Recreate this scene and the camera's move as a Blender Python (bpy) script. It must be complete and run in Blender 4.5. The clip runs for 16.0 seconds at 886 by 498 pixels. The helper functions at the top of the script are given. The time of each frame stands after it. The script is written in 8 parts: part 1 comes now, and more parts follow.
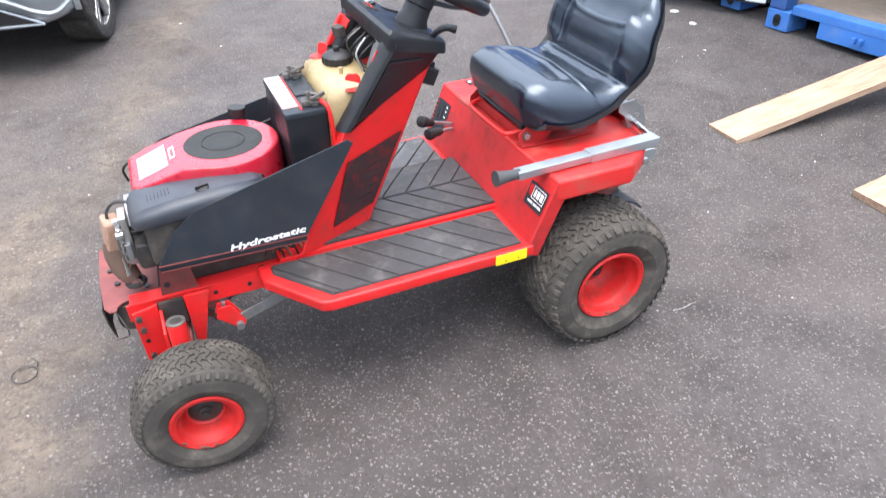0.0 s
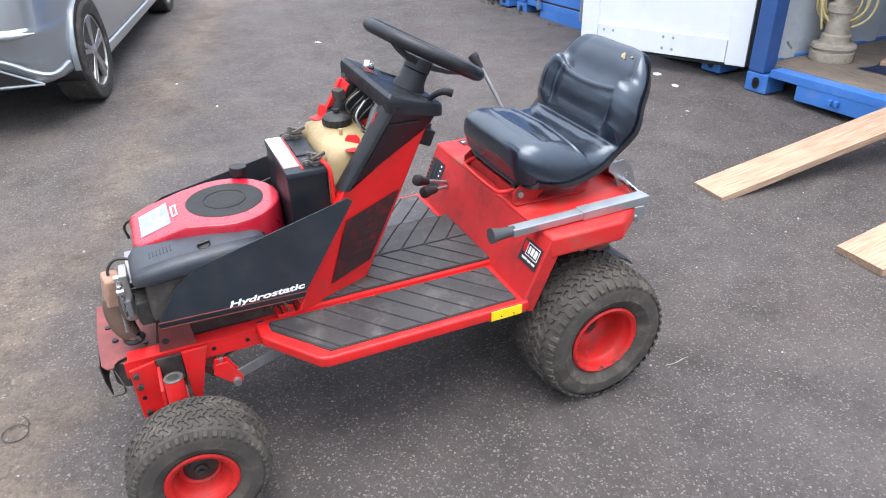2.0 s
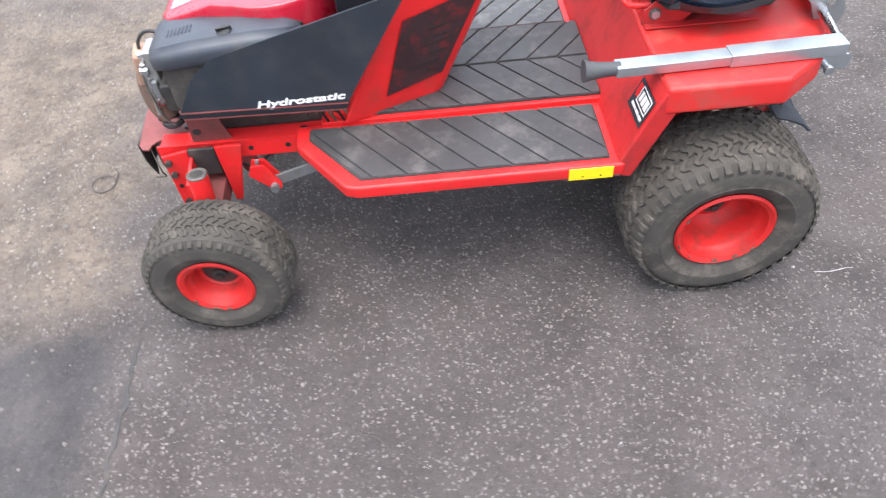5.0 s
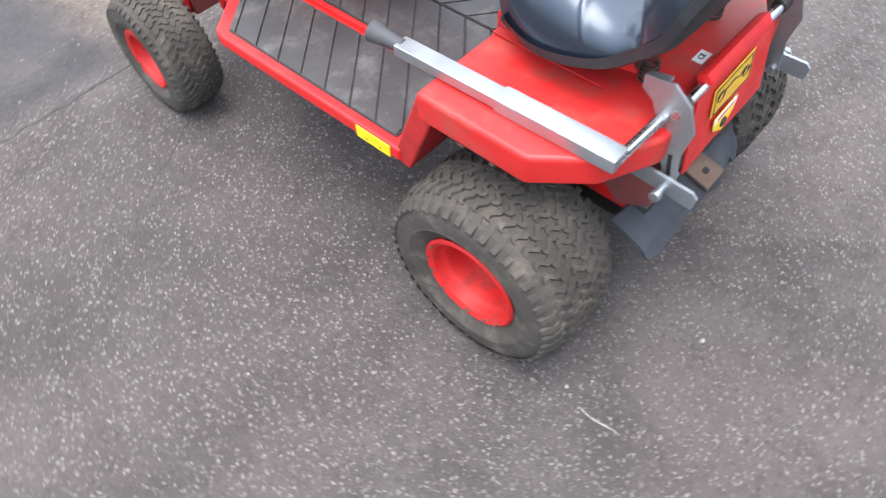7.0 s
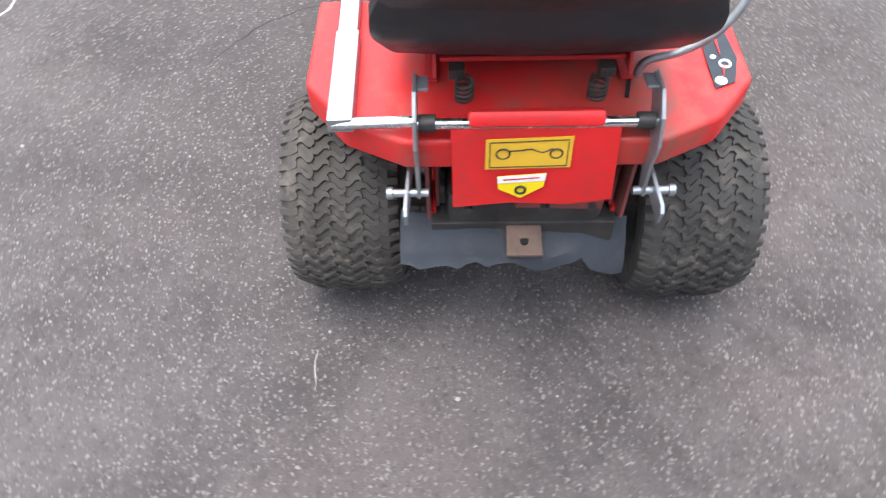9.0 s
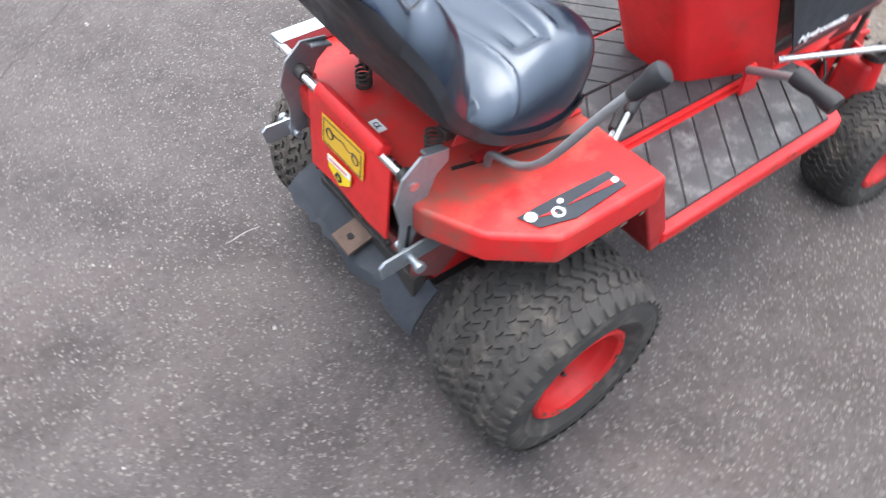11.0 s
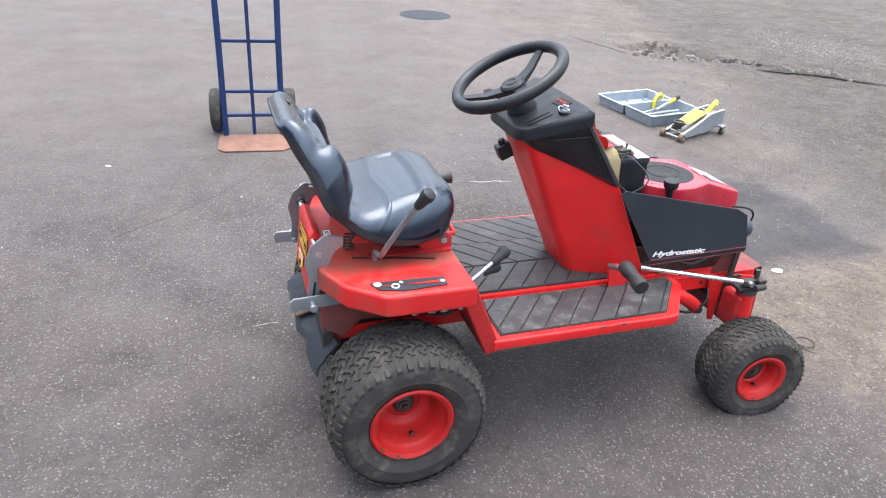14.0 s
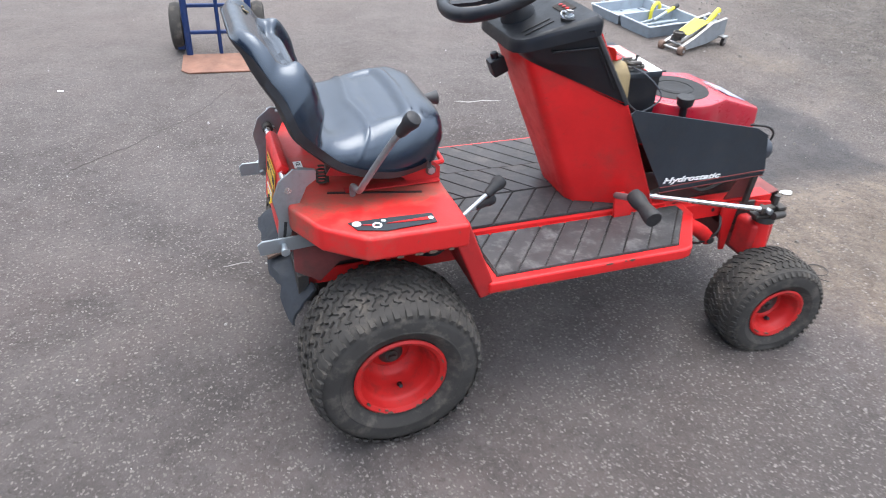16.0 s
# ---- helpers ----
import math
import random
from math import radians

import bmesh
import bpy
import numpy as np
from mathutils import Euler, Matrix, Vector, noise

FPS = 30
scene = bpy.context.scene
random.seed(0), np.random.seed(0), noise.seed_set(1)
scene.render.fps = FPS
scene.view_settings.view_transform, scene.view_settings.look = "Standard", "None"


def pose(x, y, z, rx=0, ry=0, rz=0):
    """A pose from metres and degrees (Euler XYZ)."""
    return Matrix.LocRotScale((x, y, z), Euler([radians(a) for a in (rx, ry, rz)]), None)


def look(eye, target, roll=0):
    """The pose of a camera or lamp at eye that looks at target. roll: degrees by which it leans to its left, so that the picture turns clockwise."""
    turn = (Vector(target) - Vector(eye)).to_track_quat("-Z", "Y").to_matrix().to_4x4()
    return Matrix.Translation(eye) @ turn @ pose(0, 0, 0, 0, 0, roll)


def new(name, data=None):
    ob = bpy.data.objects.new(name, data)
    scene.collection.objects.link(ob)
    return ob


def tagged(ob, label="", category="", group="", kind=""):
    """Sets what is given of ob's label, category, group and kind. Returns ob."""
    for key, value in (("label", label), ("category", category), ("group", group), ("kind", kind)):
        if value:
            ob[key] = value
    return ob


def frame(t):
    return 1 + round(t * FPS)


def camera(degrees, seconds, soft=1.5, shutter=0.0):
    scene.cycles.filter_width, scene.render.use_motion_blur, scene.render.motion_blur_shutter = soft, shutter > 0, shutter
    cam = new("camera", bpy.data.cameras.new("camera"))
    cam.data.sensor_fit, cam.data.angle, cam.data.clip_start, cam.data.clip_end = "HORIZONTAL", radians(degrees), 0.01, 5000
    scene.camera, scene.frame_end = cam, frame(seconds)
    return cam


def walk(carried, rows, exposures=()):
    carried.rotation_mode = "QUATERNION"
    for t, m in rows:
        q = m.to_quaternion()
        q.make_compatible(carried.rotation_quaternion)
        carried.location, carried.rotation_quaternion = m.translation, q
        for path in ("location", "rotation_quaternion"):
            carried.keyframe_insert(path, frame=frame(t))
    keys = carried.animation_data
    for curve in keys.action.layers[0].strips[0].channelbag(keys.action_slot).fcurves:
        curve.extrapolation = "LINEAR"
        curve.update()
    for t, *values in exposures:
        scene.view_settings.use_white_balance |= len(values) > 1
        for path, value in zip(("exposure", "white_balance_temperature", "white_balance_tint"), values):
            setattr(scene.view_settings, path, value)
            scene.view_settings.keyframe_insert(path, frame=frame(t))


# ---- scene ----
cam = camera(64.8, 16.0, soft=1.05, shutter=0.45)
PATH = [
    (0, (1.05, 1.713, 1.402), (0.413, 0.181, 0.285), -1.9),
    (0.5, (1.063, 1.726, 1.428), (0.398, 0.135, 0.414), -2.4),
    (1, (1.077, 1.725, 1.429), (0.383, 0.108, 0.478), -1.9),
    (1.5, (1.08, 1.725, 1.424), (0.373, 0.122, 0.459), -1.8),
    (2, (1.081, 1.728, 1.421), (0.375, 0.135, 0.438), -1.3),
    (2.5, (1.08, 1.726, 1.421), (0.386, 0.137, 0.425), -1.2),
    (3, (1.091, 1.718, 1.41), (0.442, 0.115, 0.405), -0.9),
    (3.2, (1.095, 1.716, 1.4), (0.49, 0.108, 0.375), -1.1),
    (5.3, (0.468, 1.399, 1.322), (0.567, 0.101, -0.196), -6.3),
    (5.5, (0.355, 1.365, 1.317), (0.513, 0.091, -0.216), -6.5),
    (6, (-0.001, 1.311, 1.327), (0.394, 0.11, -0.223), -5.1),
    (6.5, (-0.25, 1.191, 1.301), (0.418, 0.134, -0.26), -4.1),
    (7, (-0.469, 1.014, 1.315), (0.357, 0.151, -0.289), -2.5),
    (7.5, (-0.71, 0.823, 1.338), (0.312, 0.191, -0.261), -2.2),
    (8, (-0.859, 0.636, 1.318), (0.262, 0.221, -0.285), -3.7),
    (8.5, (-0.932, 0.43, 1.322), (0.211, 0.177, -0.3), -2.8),
    (8.7, (-0.961, 0.332, 1.316), (0.202, 0.165, -0.302), -1.0),
    (10.8, (-0.709, -0.742, 1.342), (0.14, 0.226, -0.189), 0.3),
    (11, (-0.616, -0.766, 1.34), (0.184, 0.23, -0.199), 3.2),
    (11.5, (-0.479, -0.911, 1.342), (0.267, 0.169, -0.167), 10.4),
    (12, (-0.458, -1.127, 1.377), (0.279, 0.136, 0.013), 6.1),
    (12.5, (-0.52, -1.357, 1.413), (0.298, -0.012, 0.179), 7.3),
    (13, (-0.487, -1.555, 1.458), (0.26, -0.019, 0.418), 6.0),
    (13.5, (-0.433, -1.704, 1.483), (0.192, -0.051, 0.546), 4.5),
    (14, (-0.413, -1.72, 1.472), (0.177, -0.064, 0.518), 3.9),
    (14.5, (-0.407, -1.712, 1.461), (0.194, -0.084, 0.466), 4.3),
    (15, (-0.394, -1.713, 1.448), (0.222, -0.129, 0.392), 3.8),
    (15.5, (-0.372, -1.689, 1.436), (0.244, -0.136, 0.338), 3.8),
    (16, (-0.352, -1.529, 1.39), (0.249, -0.001, 0.248), 3.7),
]
walk(cam, [(t, look(eye, target, roll)) for t, eye, target, roll in PATH], exposures=[(0, 1.65), (0.5, 1.55), (1.2, 1.41), (3.2, 1.29), (5.3, 1.67), (11.0, 1.66), (13.3, 1.55), (14.3, 1.42), (16.0, 1.37)])

# ---- world and sun: a bright overcast day ----
world = bpy.data.worlds.new("overcast_sky")
scene.world = world
world.use_nodes = True
wn, wl = world.node_tree.nodes, world.node_tree.links
sky = wn.new("ShaderNodeTexSky")
sky.sky_type = "NISHITA"
sky.sun_disc = False
sky.sun_elevation, sky.sun_rotation = radians(80), radians(14)
sky.air_density, sky.dust_density, sky.ozone_density = 1.0, 3.0, 1.0
pale = wn.new("ShaderNodeMixRGB")
pale.inputs[0].default_value = 0.72
pale.inputs[2].default_value = (6.3, 6.9, 7.75, 1)
wl.new(sky.outputs[0], pale.inputs[1])
# a cloudy sky is brighter overhead than near the horizon
wco = wn.new("ShaderNodeTexCoord")
wxyz = wn.new("ShaderNodeSeparateXYZ")
wl.new(wco.outputs["Generated"], wxyz.inputs[0])
wr = wn.new("ShaderNodeMapRange")
for i_, v_ in ((1, 0.0), (2, 1.0), (3, 0.30), (4, 1.72)):
    wr.inputs[i_].default_value = v_
wl.new(wxyz.outputs[2], wr.inputs[0])
wmul = wn.new("ShaderNodeMixRGB")
wmul.blend_type = "MULTIPLY"
wmul.inputs[0].default_value = 1.0
wl.new(pale.outputs[0], wmul.inputs[1])
wl.new(wr.outputs[0], wmul.inputs[2])
wl.new(wmul.outputs[0], wn["Background"].inputs[0])
wn["Background"].inputs[1].default_value = 0.15
sun = new("sun", bpy.data.lights.new("sun", "SUN"))
sun.data.energy, sun.data.angle, sun.data.color = 1.1, radians(50), (1.0, 0.94, 0.87)
sun.matrix_world = look((0.3, 1.2, 7), (0, 0, 0))


# ---- materials ----
def shader(name):
    m = bpy.data.materials.new(name)
    m.use_nodes = True
    n = m.node_tree.nodes
    return m, n, m.node_tree.links, n["Principled BSDF"]


def noise_node(n, l, vec, scale, detail=4.0, rough=0.6):
    t = n.new("ShaderNodeTexNoise")
    t.inputs["Scale"].default_value, t.inputs["Detail"].default_value, t.inputs["Roughness"].default_value = scale, detail, rough
    l.new(vec, t.inputs["Vector"])
    return t.outputs["Fac"]


def ramp(n, l, fac, stops):
    r = n.new("ShaderNodeValToRGB")
    e = r.color_ramp.elements
    while len(e) < len(stops):
        e.new(0.5)
    for el, (p, c) in zip(e, stops):
        el.position = p
        el.color = (c, c, c, 1) if isinstance(c, (int, float)) else (*c, 1)
    l.new(fac, r.inputs[0])
    return r.outputs[0]


def mix(n, l, fac, a, b, mode="MIX"):
    x = n.new("ShaderNodeMixRGB")
    x.blend_type = mode
    for sock, v in zip(x.inputs, (fac, a, b)):
        if isinstance(v, (int, float)):
            sock.default_value = v if sock.type == "VALUE" else (v, v, v, 1)
        elif isinstance(v, tuple):
            sock.default_value = (*v, 1)
        else:
            l.new(v, sock)
    return x.outputs[0]


def bump(n, l, height, strength, dist, normal=None):
    b = n.new("ShaderNodeBump")
    b.inputs["Strength"].default_value, b.inputs["Distance"].default_value = strength, dist
    l.new(height, b.inputs["Height"])
    if normal is not None:
        l.new(normal, b.inputs["Normal"])
    return b.outputs["Normal"]


def worn(name, base, rough=0.5, metal=0.0, tint=0.18, dirt=(0.16, 0.12, 0.09), dirty=0.35, scale=9.0, grain=160.0, relief=0.3, coat=0.0, spec=0.5):
    """Paint, plastic, rubber or metal with broad fading, patches of dust and a fine grain."""
    m, n, l, p = shader(name)
    co = n.new("ShaderNodeTexCoord").outputs["Object"]
    broad, fine = noise_node(n, l, co, scale, 5), noise_node(n, l, co, grain, 3)
    lo, hi = tuple(c * (1 - tint) for c in base), tuple(min(1, c * (1 + tint)) for c in base)
    col = mix(n, l, ramp(n, l, broad, [(0.3, 0.0), (0.7, 1.0)]), lo, hi)
    grime = noise_node(n, l, co, scale * 2.3, 8, 0.7)
    col = mix(n, l, ramp(n, l, grime, [(0.5, 0.0), (0.78, dirty)]), col, dirt)
    specks = noise_node(n, l, co, scale * 14, 6, 0.75)
    col = mix(n, l, ramp(n, l, specks, [(0.62, 0.0), (0.74, min(1, 1.1 * dirty))]), col, tuple(0.7 * c for c in dirt))
    col = mix(n, l, 0.12 * tint * 4, col, mix(n, l, fine, lo, hi))
    l.new(col, p.inputs["Base Color"])
    l.new(ramp(n, l, grime, [(0.35, max(0.05, rough - 0.08)), (0.75, min(1, rough + 0.2))]), p.inputs["Roughness"])
    p.inputs["Metallic"].default_value = metal
    p.inputs["Coat Weight"].default_value = coat
    p.inputs["Specular IOR Level"].default_value = spec
    l.new(bump(n, l, fine, relief, 0.0008), p.inputs["Normal"])
    return m


def set_gloss(m, rough):
    """An even sheen, with no dust in it."""
    sock = m.node_tree.nodes["Principled BSDF"].inputs["Roughness"]
    for k in list(sock.links):
        m.node_tree.links.remove(k)
    sock.default_value = rough


RED = worn("red_paint", (0.63, 0.019, 0.020), 0.36, tint=0.16, dirt=(0.26, 0.05, 0.04), dirty=0.6, scale=5, spec=0.35)
RED_SCUFF = worn("scuffed_red_paint", (0.45, 0.023, 0.024), 0.40, tint=0.2, dirt=(0.085, 0.030, 0.027), dirty=0.85, scale=4.5, spec=0.35)
RED_DECK = worn("deck_red_paint", (0.56, 0.019, 0.019), 0.42, tint=0.16, dirt=(0.20, 0.12, 0.09), dirty=0.75, scale=3.6, spec=0.35)


def stained_deck():
    """Brown rusty grime rubbed into the paint round the lever slot and under the seat."""
    n, l = RED_DECK.node_tree.nodes, RED_DECK.node_tree.links
    p = n["Principled BSDF"]
    old = p.inputs["Base Color"].links[0].from_socket
    co = n.new("ShaderNodeTexCoord").outputs["Object"]
    xyz = n.new("ShaderNodeSeparateXYZ")
    l.new(co, xyz.inputs[0])
    wob = n.new("ShaderNodeMath")
    wob.operation = "MULTIPLY_ADD"
    wob.inputs[1].default_value, wob.inputs[2].default_value = 0.22, -0.11
    l.new(noise_node(n, l, co, 14, 7, 0.7), wob.inputs[0])
    add = n.new("ShaderNodeMath")
    l.new(xyz.outputs[1], add.inputs[0])
    l.new(wob.outputs[0], add.inputs[1])
    band = ramp(n, l, add.outputs[0], [(0.0, 0.55), (0.02, 0.5), (0.2, 0.25), (0.28, 0.0)])
    low = n.new("ShaderNodeMath")
    low.inputs[1].default_value = 0.26
    l.new(add.outputs[0], low.inputs[0])
    near = ramp(n, l, low.outputs[0], [(0.0, 0.0), (0.05, 0.85), (0.13, 0.45), (0.30, 0.06)])
    f = mix(n, l, 1.0, near, ramp(n, l, noise_node(n, l, co, 30, 6, 0.7), [(0.25, 0.35), (0.6, 1.0)]), "MULTIPLY")
    l.new(mix(n, l, f, old, (0.17, 0.085, 0.06)), p.inputs["Base Color"])


stained_deck()
RED_DUSTY = worn("dusty_red_paint", (0.185, 0.044, 0.041), 0.65, tint=0.5, dirt=(0.080, 0.060, 0.051), dirty=0.95, scale=7)
DECAL = worn("scratched_black_decal", (0.030, 0.018, 0.020), 0.5, tint=0.3, dirt=(0.30, 0.018, 0.018), dirty=0.75, scale=11, spec=0.35)
RED_WHEEL = worn("wheel_red_paint", (0.50, 0.018, 0.017), 0.45, tint=0.2, dirt=(0.10, 0.035, 0.028), dirty=0.95, scale=8, spec=0.3)
ENGINE_RED = worn("engine_red_plastic", (0.42, 0.010, 0.028), 0.3, tint=0.14, dirty=0.22, coat=0.6, spec=0.5)
SLATE = worn("dark_slate_panel", (0.020, 0.026, 0.034), 0.5, tint=0.18, dirty=0.16, spec=0.35)
SCREEN = worn("dull_black_screen", (0.020, 0.020, 0.021), 0.62, tint=0.2, dirt=(0.07, 0.062, 0.055), dirty=0.5, scale=14, spec=0.3)
COWL = worn("black_plastic", (0.0095, 0.011, 0.0145), 0.38, tint=0.25, dirty=0.10, spec=0.42)
GREY_PLASTIC = worn("grey_engine_plastic", (0.040, 0.046, 0.058), 0.42, tint=0.14, dirty=0.25, spec=0.4)
VINYL = worn("black_vinyl", (0.005, 0.009, 0.018), 0.3, tint=0.12, dirty=0.0, relief=0.10, grain=420, coat=0.45, spec=0.8)
set_gloss(VINYL, 0.27)
VINYL.node_tree.nodes["Principled BSDF"].inputs["Coat IOR"].default_value = 1.55
VINYL.node_tree.nodes["Principled BSDF"].inputs["Coat Roughness"].default_value = 0.24
VINYL.node_tree.nodes["Principled BSDF"].inputs["Specular Tint"].default_value = (0.70, 0.84, 1.0, 1)
SHELL = worn("seat_shell_black", (0.014, 0.014, 0.017), 0.5, tint=0.2, dirty=0.15)
RUBBER = worn("tyre_rubber", (0.044, 0.041, 0.038), 0.88, tint=0.25, dirt=(0.185, 0.160, 0.135), dirty=0.75, scale=8, relief=0.5, spec=0.25)
RUBBER_DUSTY = worn("dusty_tyre_rubber", (0.060, 0.054, 0.048), 0.9, tint=0.25, dirt=(0.19, 0.163, 0.135), dirty=0.8, scale=8, relief=0.5, spec=0.2)
GREY_GRIP = worn("faded_grip_rubber", (0.055, 0.058, 0.063), 0.6, tint=0.2, dirty=0.3, spec=0.35)
# mat base in a darker tone than its ribs: groove shade put into colour
MAT = worn("groove_shaded_mat_rubber", (0.040, 0.038, 0.038), 0.7, tint=0.3, dirt=(0.08, 0.07, 0.063), dirty=0.6, scale=7, spec=0.2)
MAT_RIB = worn("worn_mat_ribs", (0.046, 0.044, 0.045), 0.5, tint=0.3, dirt=(0.17, 0.155, 0.146), dirty=0.75, scale=7, spec=0.3)
MAT_WORN = worn("polished_mat_ribs", (0.055, 0.053, 0.054), 0.42, tint=0.35, dirt=(0.24, 0.23, 0.225), dirty=0.95, scale=9, spec=0.4)
GRIP = worn("grip_rubber", (0.022, 0.022, 0.024), 0.55, tint=0.2, dirty=0.25, spec=0.35)
ZINC = worn("galvanised_steel", (0.39, 0.425, 0.45), 0.42, metal=0.85, tint=0.1, dirt=(0.3, 0.28, 0.26), dirty=0.25)
STEEL = worn("grey_steel", (0.30, 0.31, 0.32), 0.45, metal=0.7, tint=0.15, dirty=0.4)
CHROME = worn("bright_rod", (0.75, 0.75, 0.76), 0.22, metal=1.0, tint=0.06, dirty=0.1)
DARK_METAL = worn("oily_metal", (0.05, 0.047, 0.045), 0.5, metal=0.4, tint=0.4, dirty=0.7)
CLAMP = worn("dull_clamp_metal", (0.13, 0.12, 0.11), 0.5, metal=0.5, tint=0.3, dirty=0.5)
ALLOY = worn("cast_aluminium", (0.42, 0.41, 0.40), 0.42, metal=0.8, tint=0.2, dirty=0.35)
RUST = worn("rusted_steel", (0.30, 0.13, 0.065), 0.85, metal=0.1, tint=0.35, dirt=(0.42, 0.26, 0.17), dirty=0.7, scale=16)
RUST_DARK = worn("brown_rusted_steel", (0.12, 0.075, 0.055), 0.8, metal=0.1, tint=0.35, dirt=(0.2, 0.13, 0.1), dirty=0.7, scale=16)
RUST_PALE = worn("pale_rusted_plate", (0.20, 0.098, 0.066), 0.8, tint=0.3, dirt=(0.34, 0.22, 0.17), dirty=0.6)
RUST_TAN = worn("tan_rusted_shield", (0.31, 0.185, 0.130), 0.85, tint=0.25, dirt=(0.14, 0.08, 0.05), dirty=0.8, scale=18)
SOOT = worn("dusty_sooty_metal", (0.050, 0.044, 0.040), 0.8, tint=0.35, dirt=(0.13, 0.105, 0.088), dirty=0.85, scale=16, spec=0.25)
CREAM = worn("yellowed_fuel_tank", (0.33, 0.245, 0.125), 0.42, tint=0.2, dirt=(0.16, 0.11, 0.06), dirty=0.75)
YELLOW = worn("yellow_sticker", (0.85, 0.62, 0.01), 0.4, tint=0.05, dirty=0.1)
ORANGE_LABEL = worn("amber_label", (0.72, 0.42, 0.03), 0.4, tint=0.08, dirty=0.12)
WHITE = worn("white_print", (0.78, 0.78, 0.77), 0.5, tint=0.05, dirty=0.12)
PINK = worn("faded_pink_label", (0.50, 0.26, 0.25), 0.5, tint=0.2, dirty=0.1, scale=30)
BLACK = worn("black_print", (0.012, 0.012, 0.013), 0.5, tint=0.1, dirty=0.05)
SILVER_LABEL = worn("silver_label", (0.235, 0.275, 0.365), 0.4, tint=0.25, dirt=(0.42, 0.28, 0.30), dirty=0.7, scale=22)
FLAP = worn("grey_rubber_flap", (0.030, 0.034, 0.041), 0.75, tint=0.3, dirt=(0.095, 0.092, 0.09), dirty=0.55, spec=0.3)
BLUE = worn("container_blue", (0.045, 0.17, 0.50), 0.5, tint=0.15, dirt=(0.35, 0.38, 0.42), dirty=0.3, scale=3)
BLUE_DARK = worn("dark_blue_paint", (0.03, 0.09, 0.27), 0.5, tint=0.15, dirty=0.25, scale=4)
PANEL_WHITE = worn("white_door_paint", (0.74, 0.77, 0.79), 0.5, tint=0.05, dirty=0.1, scale=2)
LINER = worn("container_inner_paint", (0.50, 0.54, 0.58), 0.6, tint=0.1, dirty=0.35, scale=3)
TROLLEY_BLUE = worn("trolley_blue", (0.011, 0.030, 0.105), 0.5, tint=0.2, dirty=0.2, spec=0.3)
CASE_GREY = worn("case_grey_plastic", (0.23, 0.27, 0.31), 0.45, tint=0.12, dirty=0.35)
JACK_GREY = worn("jack_grey", (0.24, 0.26, 0.28), 0.45, metal=0.2, tint=0.15, dirty=0.3)
JACK_YELLOW = worn("jack_yellow", (0.66, 0.58, 0.04), 0.45, tint=0.1, dirty=0.25)
CAR_SILVER = worn("car_silver", (0.33, 0.355, 0.375), 0.26, metal=0.6, tint=0.0, dirty=0.0, relief=0.0, coat=0.8, scale=2)
set_gloss(CAR_SILVER, 0.3)
CAR_BLACK = worn("car_black_trim", (0.015, 0.015, 0.016), 0.4, tint=0.1, dirty=0.1)
PUMP = worn("weathered_cream_pump", (0.40, 0.35, 0.285), 0.75, tint=0.3, dirt=(0.13, 0.09, 0.06), dirty=0.95, scale=9)
HOSE = worn("pale_yellow_hose", (0.55, 0.46, 0.22), 0.5, tint=0.1, dirty=0.3)
TARP = worn("navy_tarpaulin", (0.02, 0.035, 0.10), 0.6, tint=0.25, dirty=0.25)
WEED = worn("weeds", (0.050, 0.066, 0.024), 0.7, tint=0.4, dirty=0.2)
PAPER = worn("litter_paper", (0.75, 0.74, 0.72), 0.8, tint=0.1, dirty=0.2)


def stone_material(name, low, high):
    """Loose stones, each with a tone of its own."""
    m, n, l, p = shader(name)
    geo = n.new("ShaderNodeNewGeometry")
    fine = noise_node(n, l, geo.outputs["Position"], 240, 4)
    col = mix(n, l, geo.outputs["Random Per Island"], low, high)
    l.new(mix(n, l, mix(n, l, 1.0, fine, 0.5, "MULTIPLY"), col, tuple(c * 0.6 for c in low)), p.inputs["Base Color"])
    p.inputs["Roughness"].default_value = 0.9
    l.new(bump(n, l, fine, 0.5, 0.002), p.inputs["Normal"])
    return m


STONE = stone_material("small_stones", (0.13, 0.115, 0.103), (0.28, 0.255, 0.235))
RUBBLE = stone_material("pale_rubble", (0.18, 0.162, 0.148), (0.40, 0.37, 0.345))


def glass_material():
    m, n, l, p = shader("tinted_glass")
    p.inputs["Base Color"].default_value = (0.02, 0.025, 0.03, 1)
    p.inputs["Roughness"].default_value = 0.04
    p.inputs["Coat Weight"].default_value = 1.0
    return m


GLASS = glass_material()


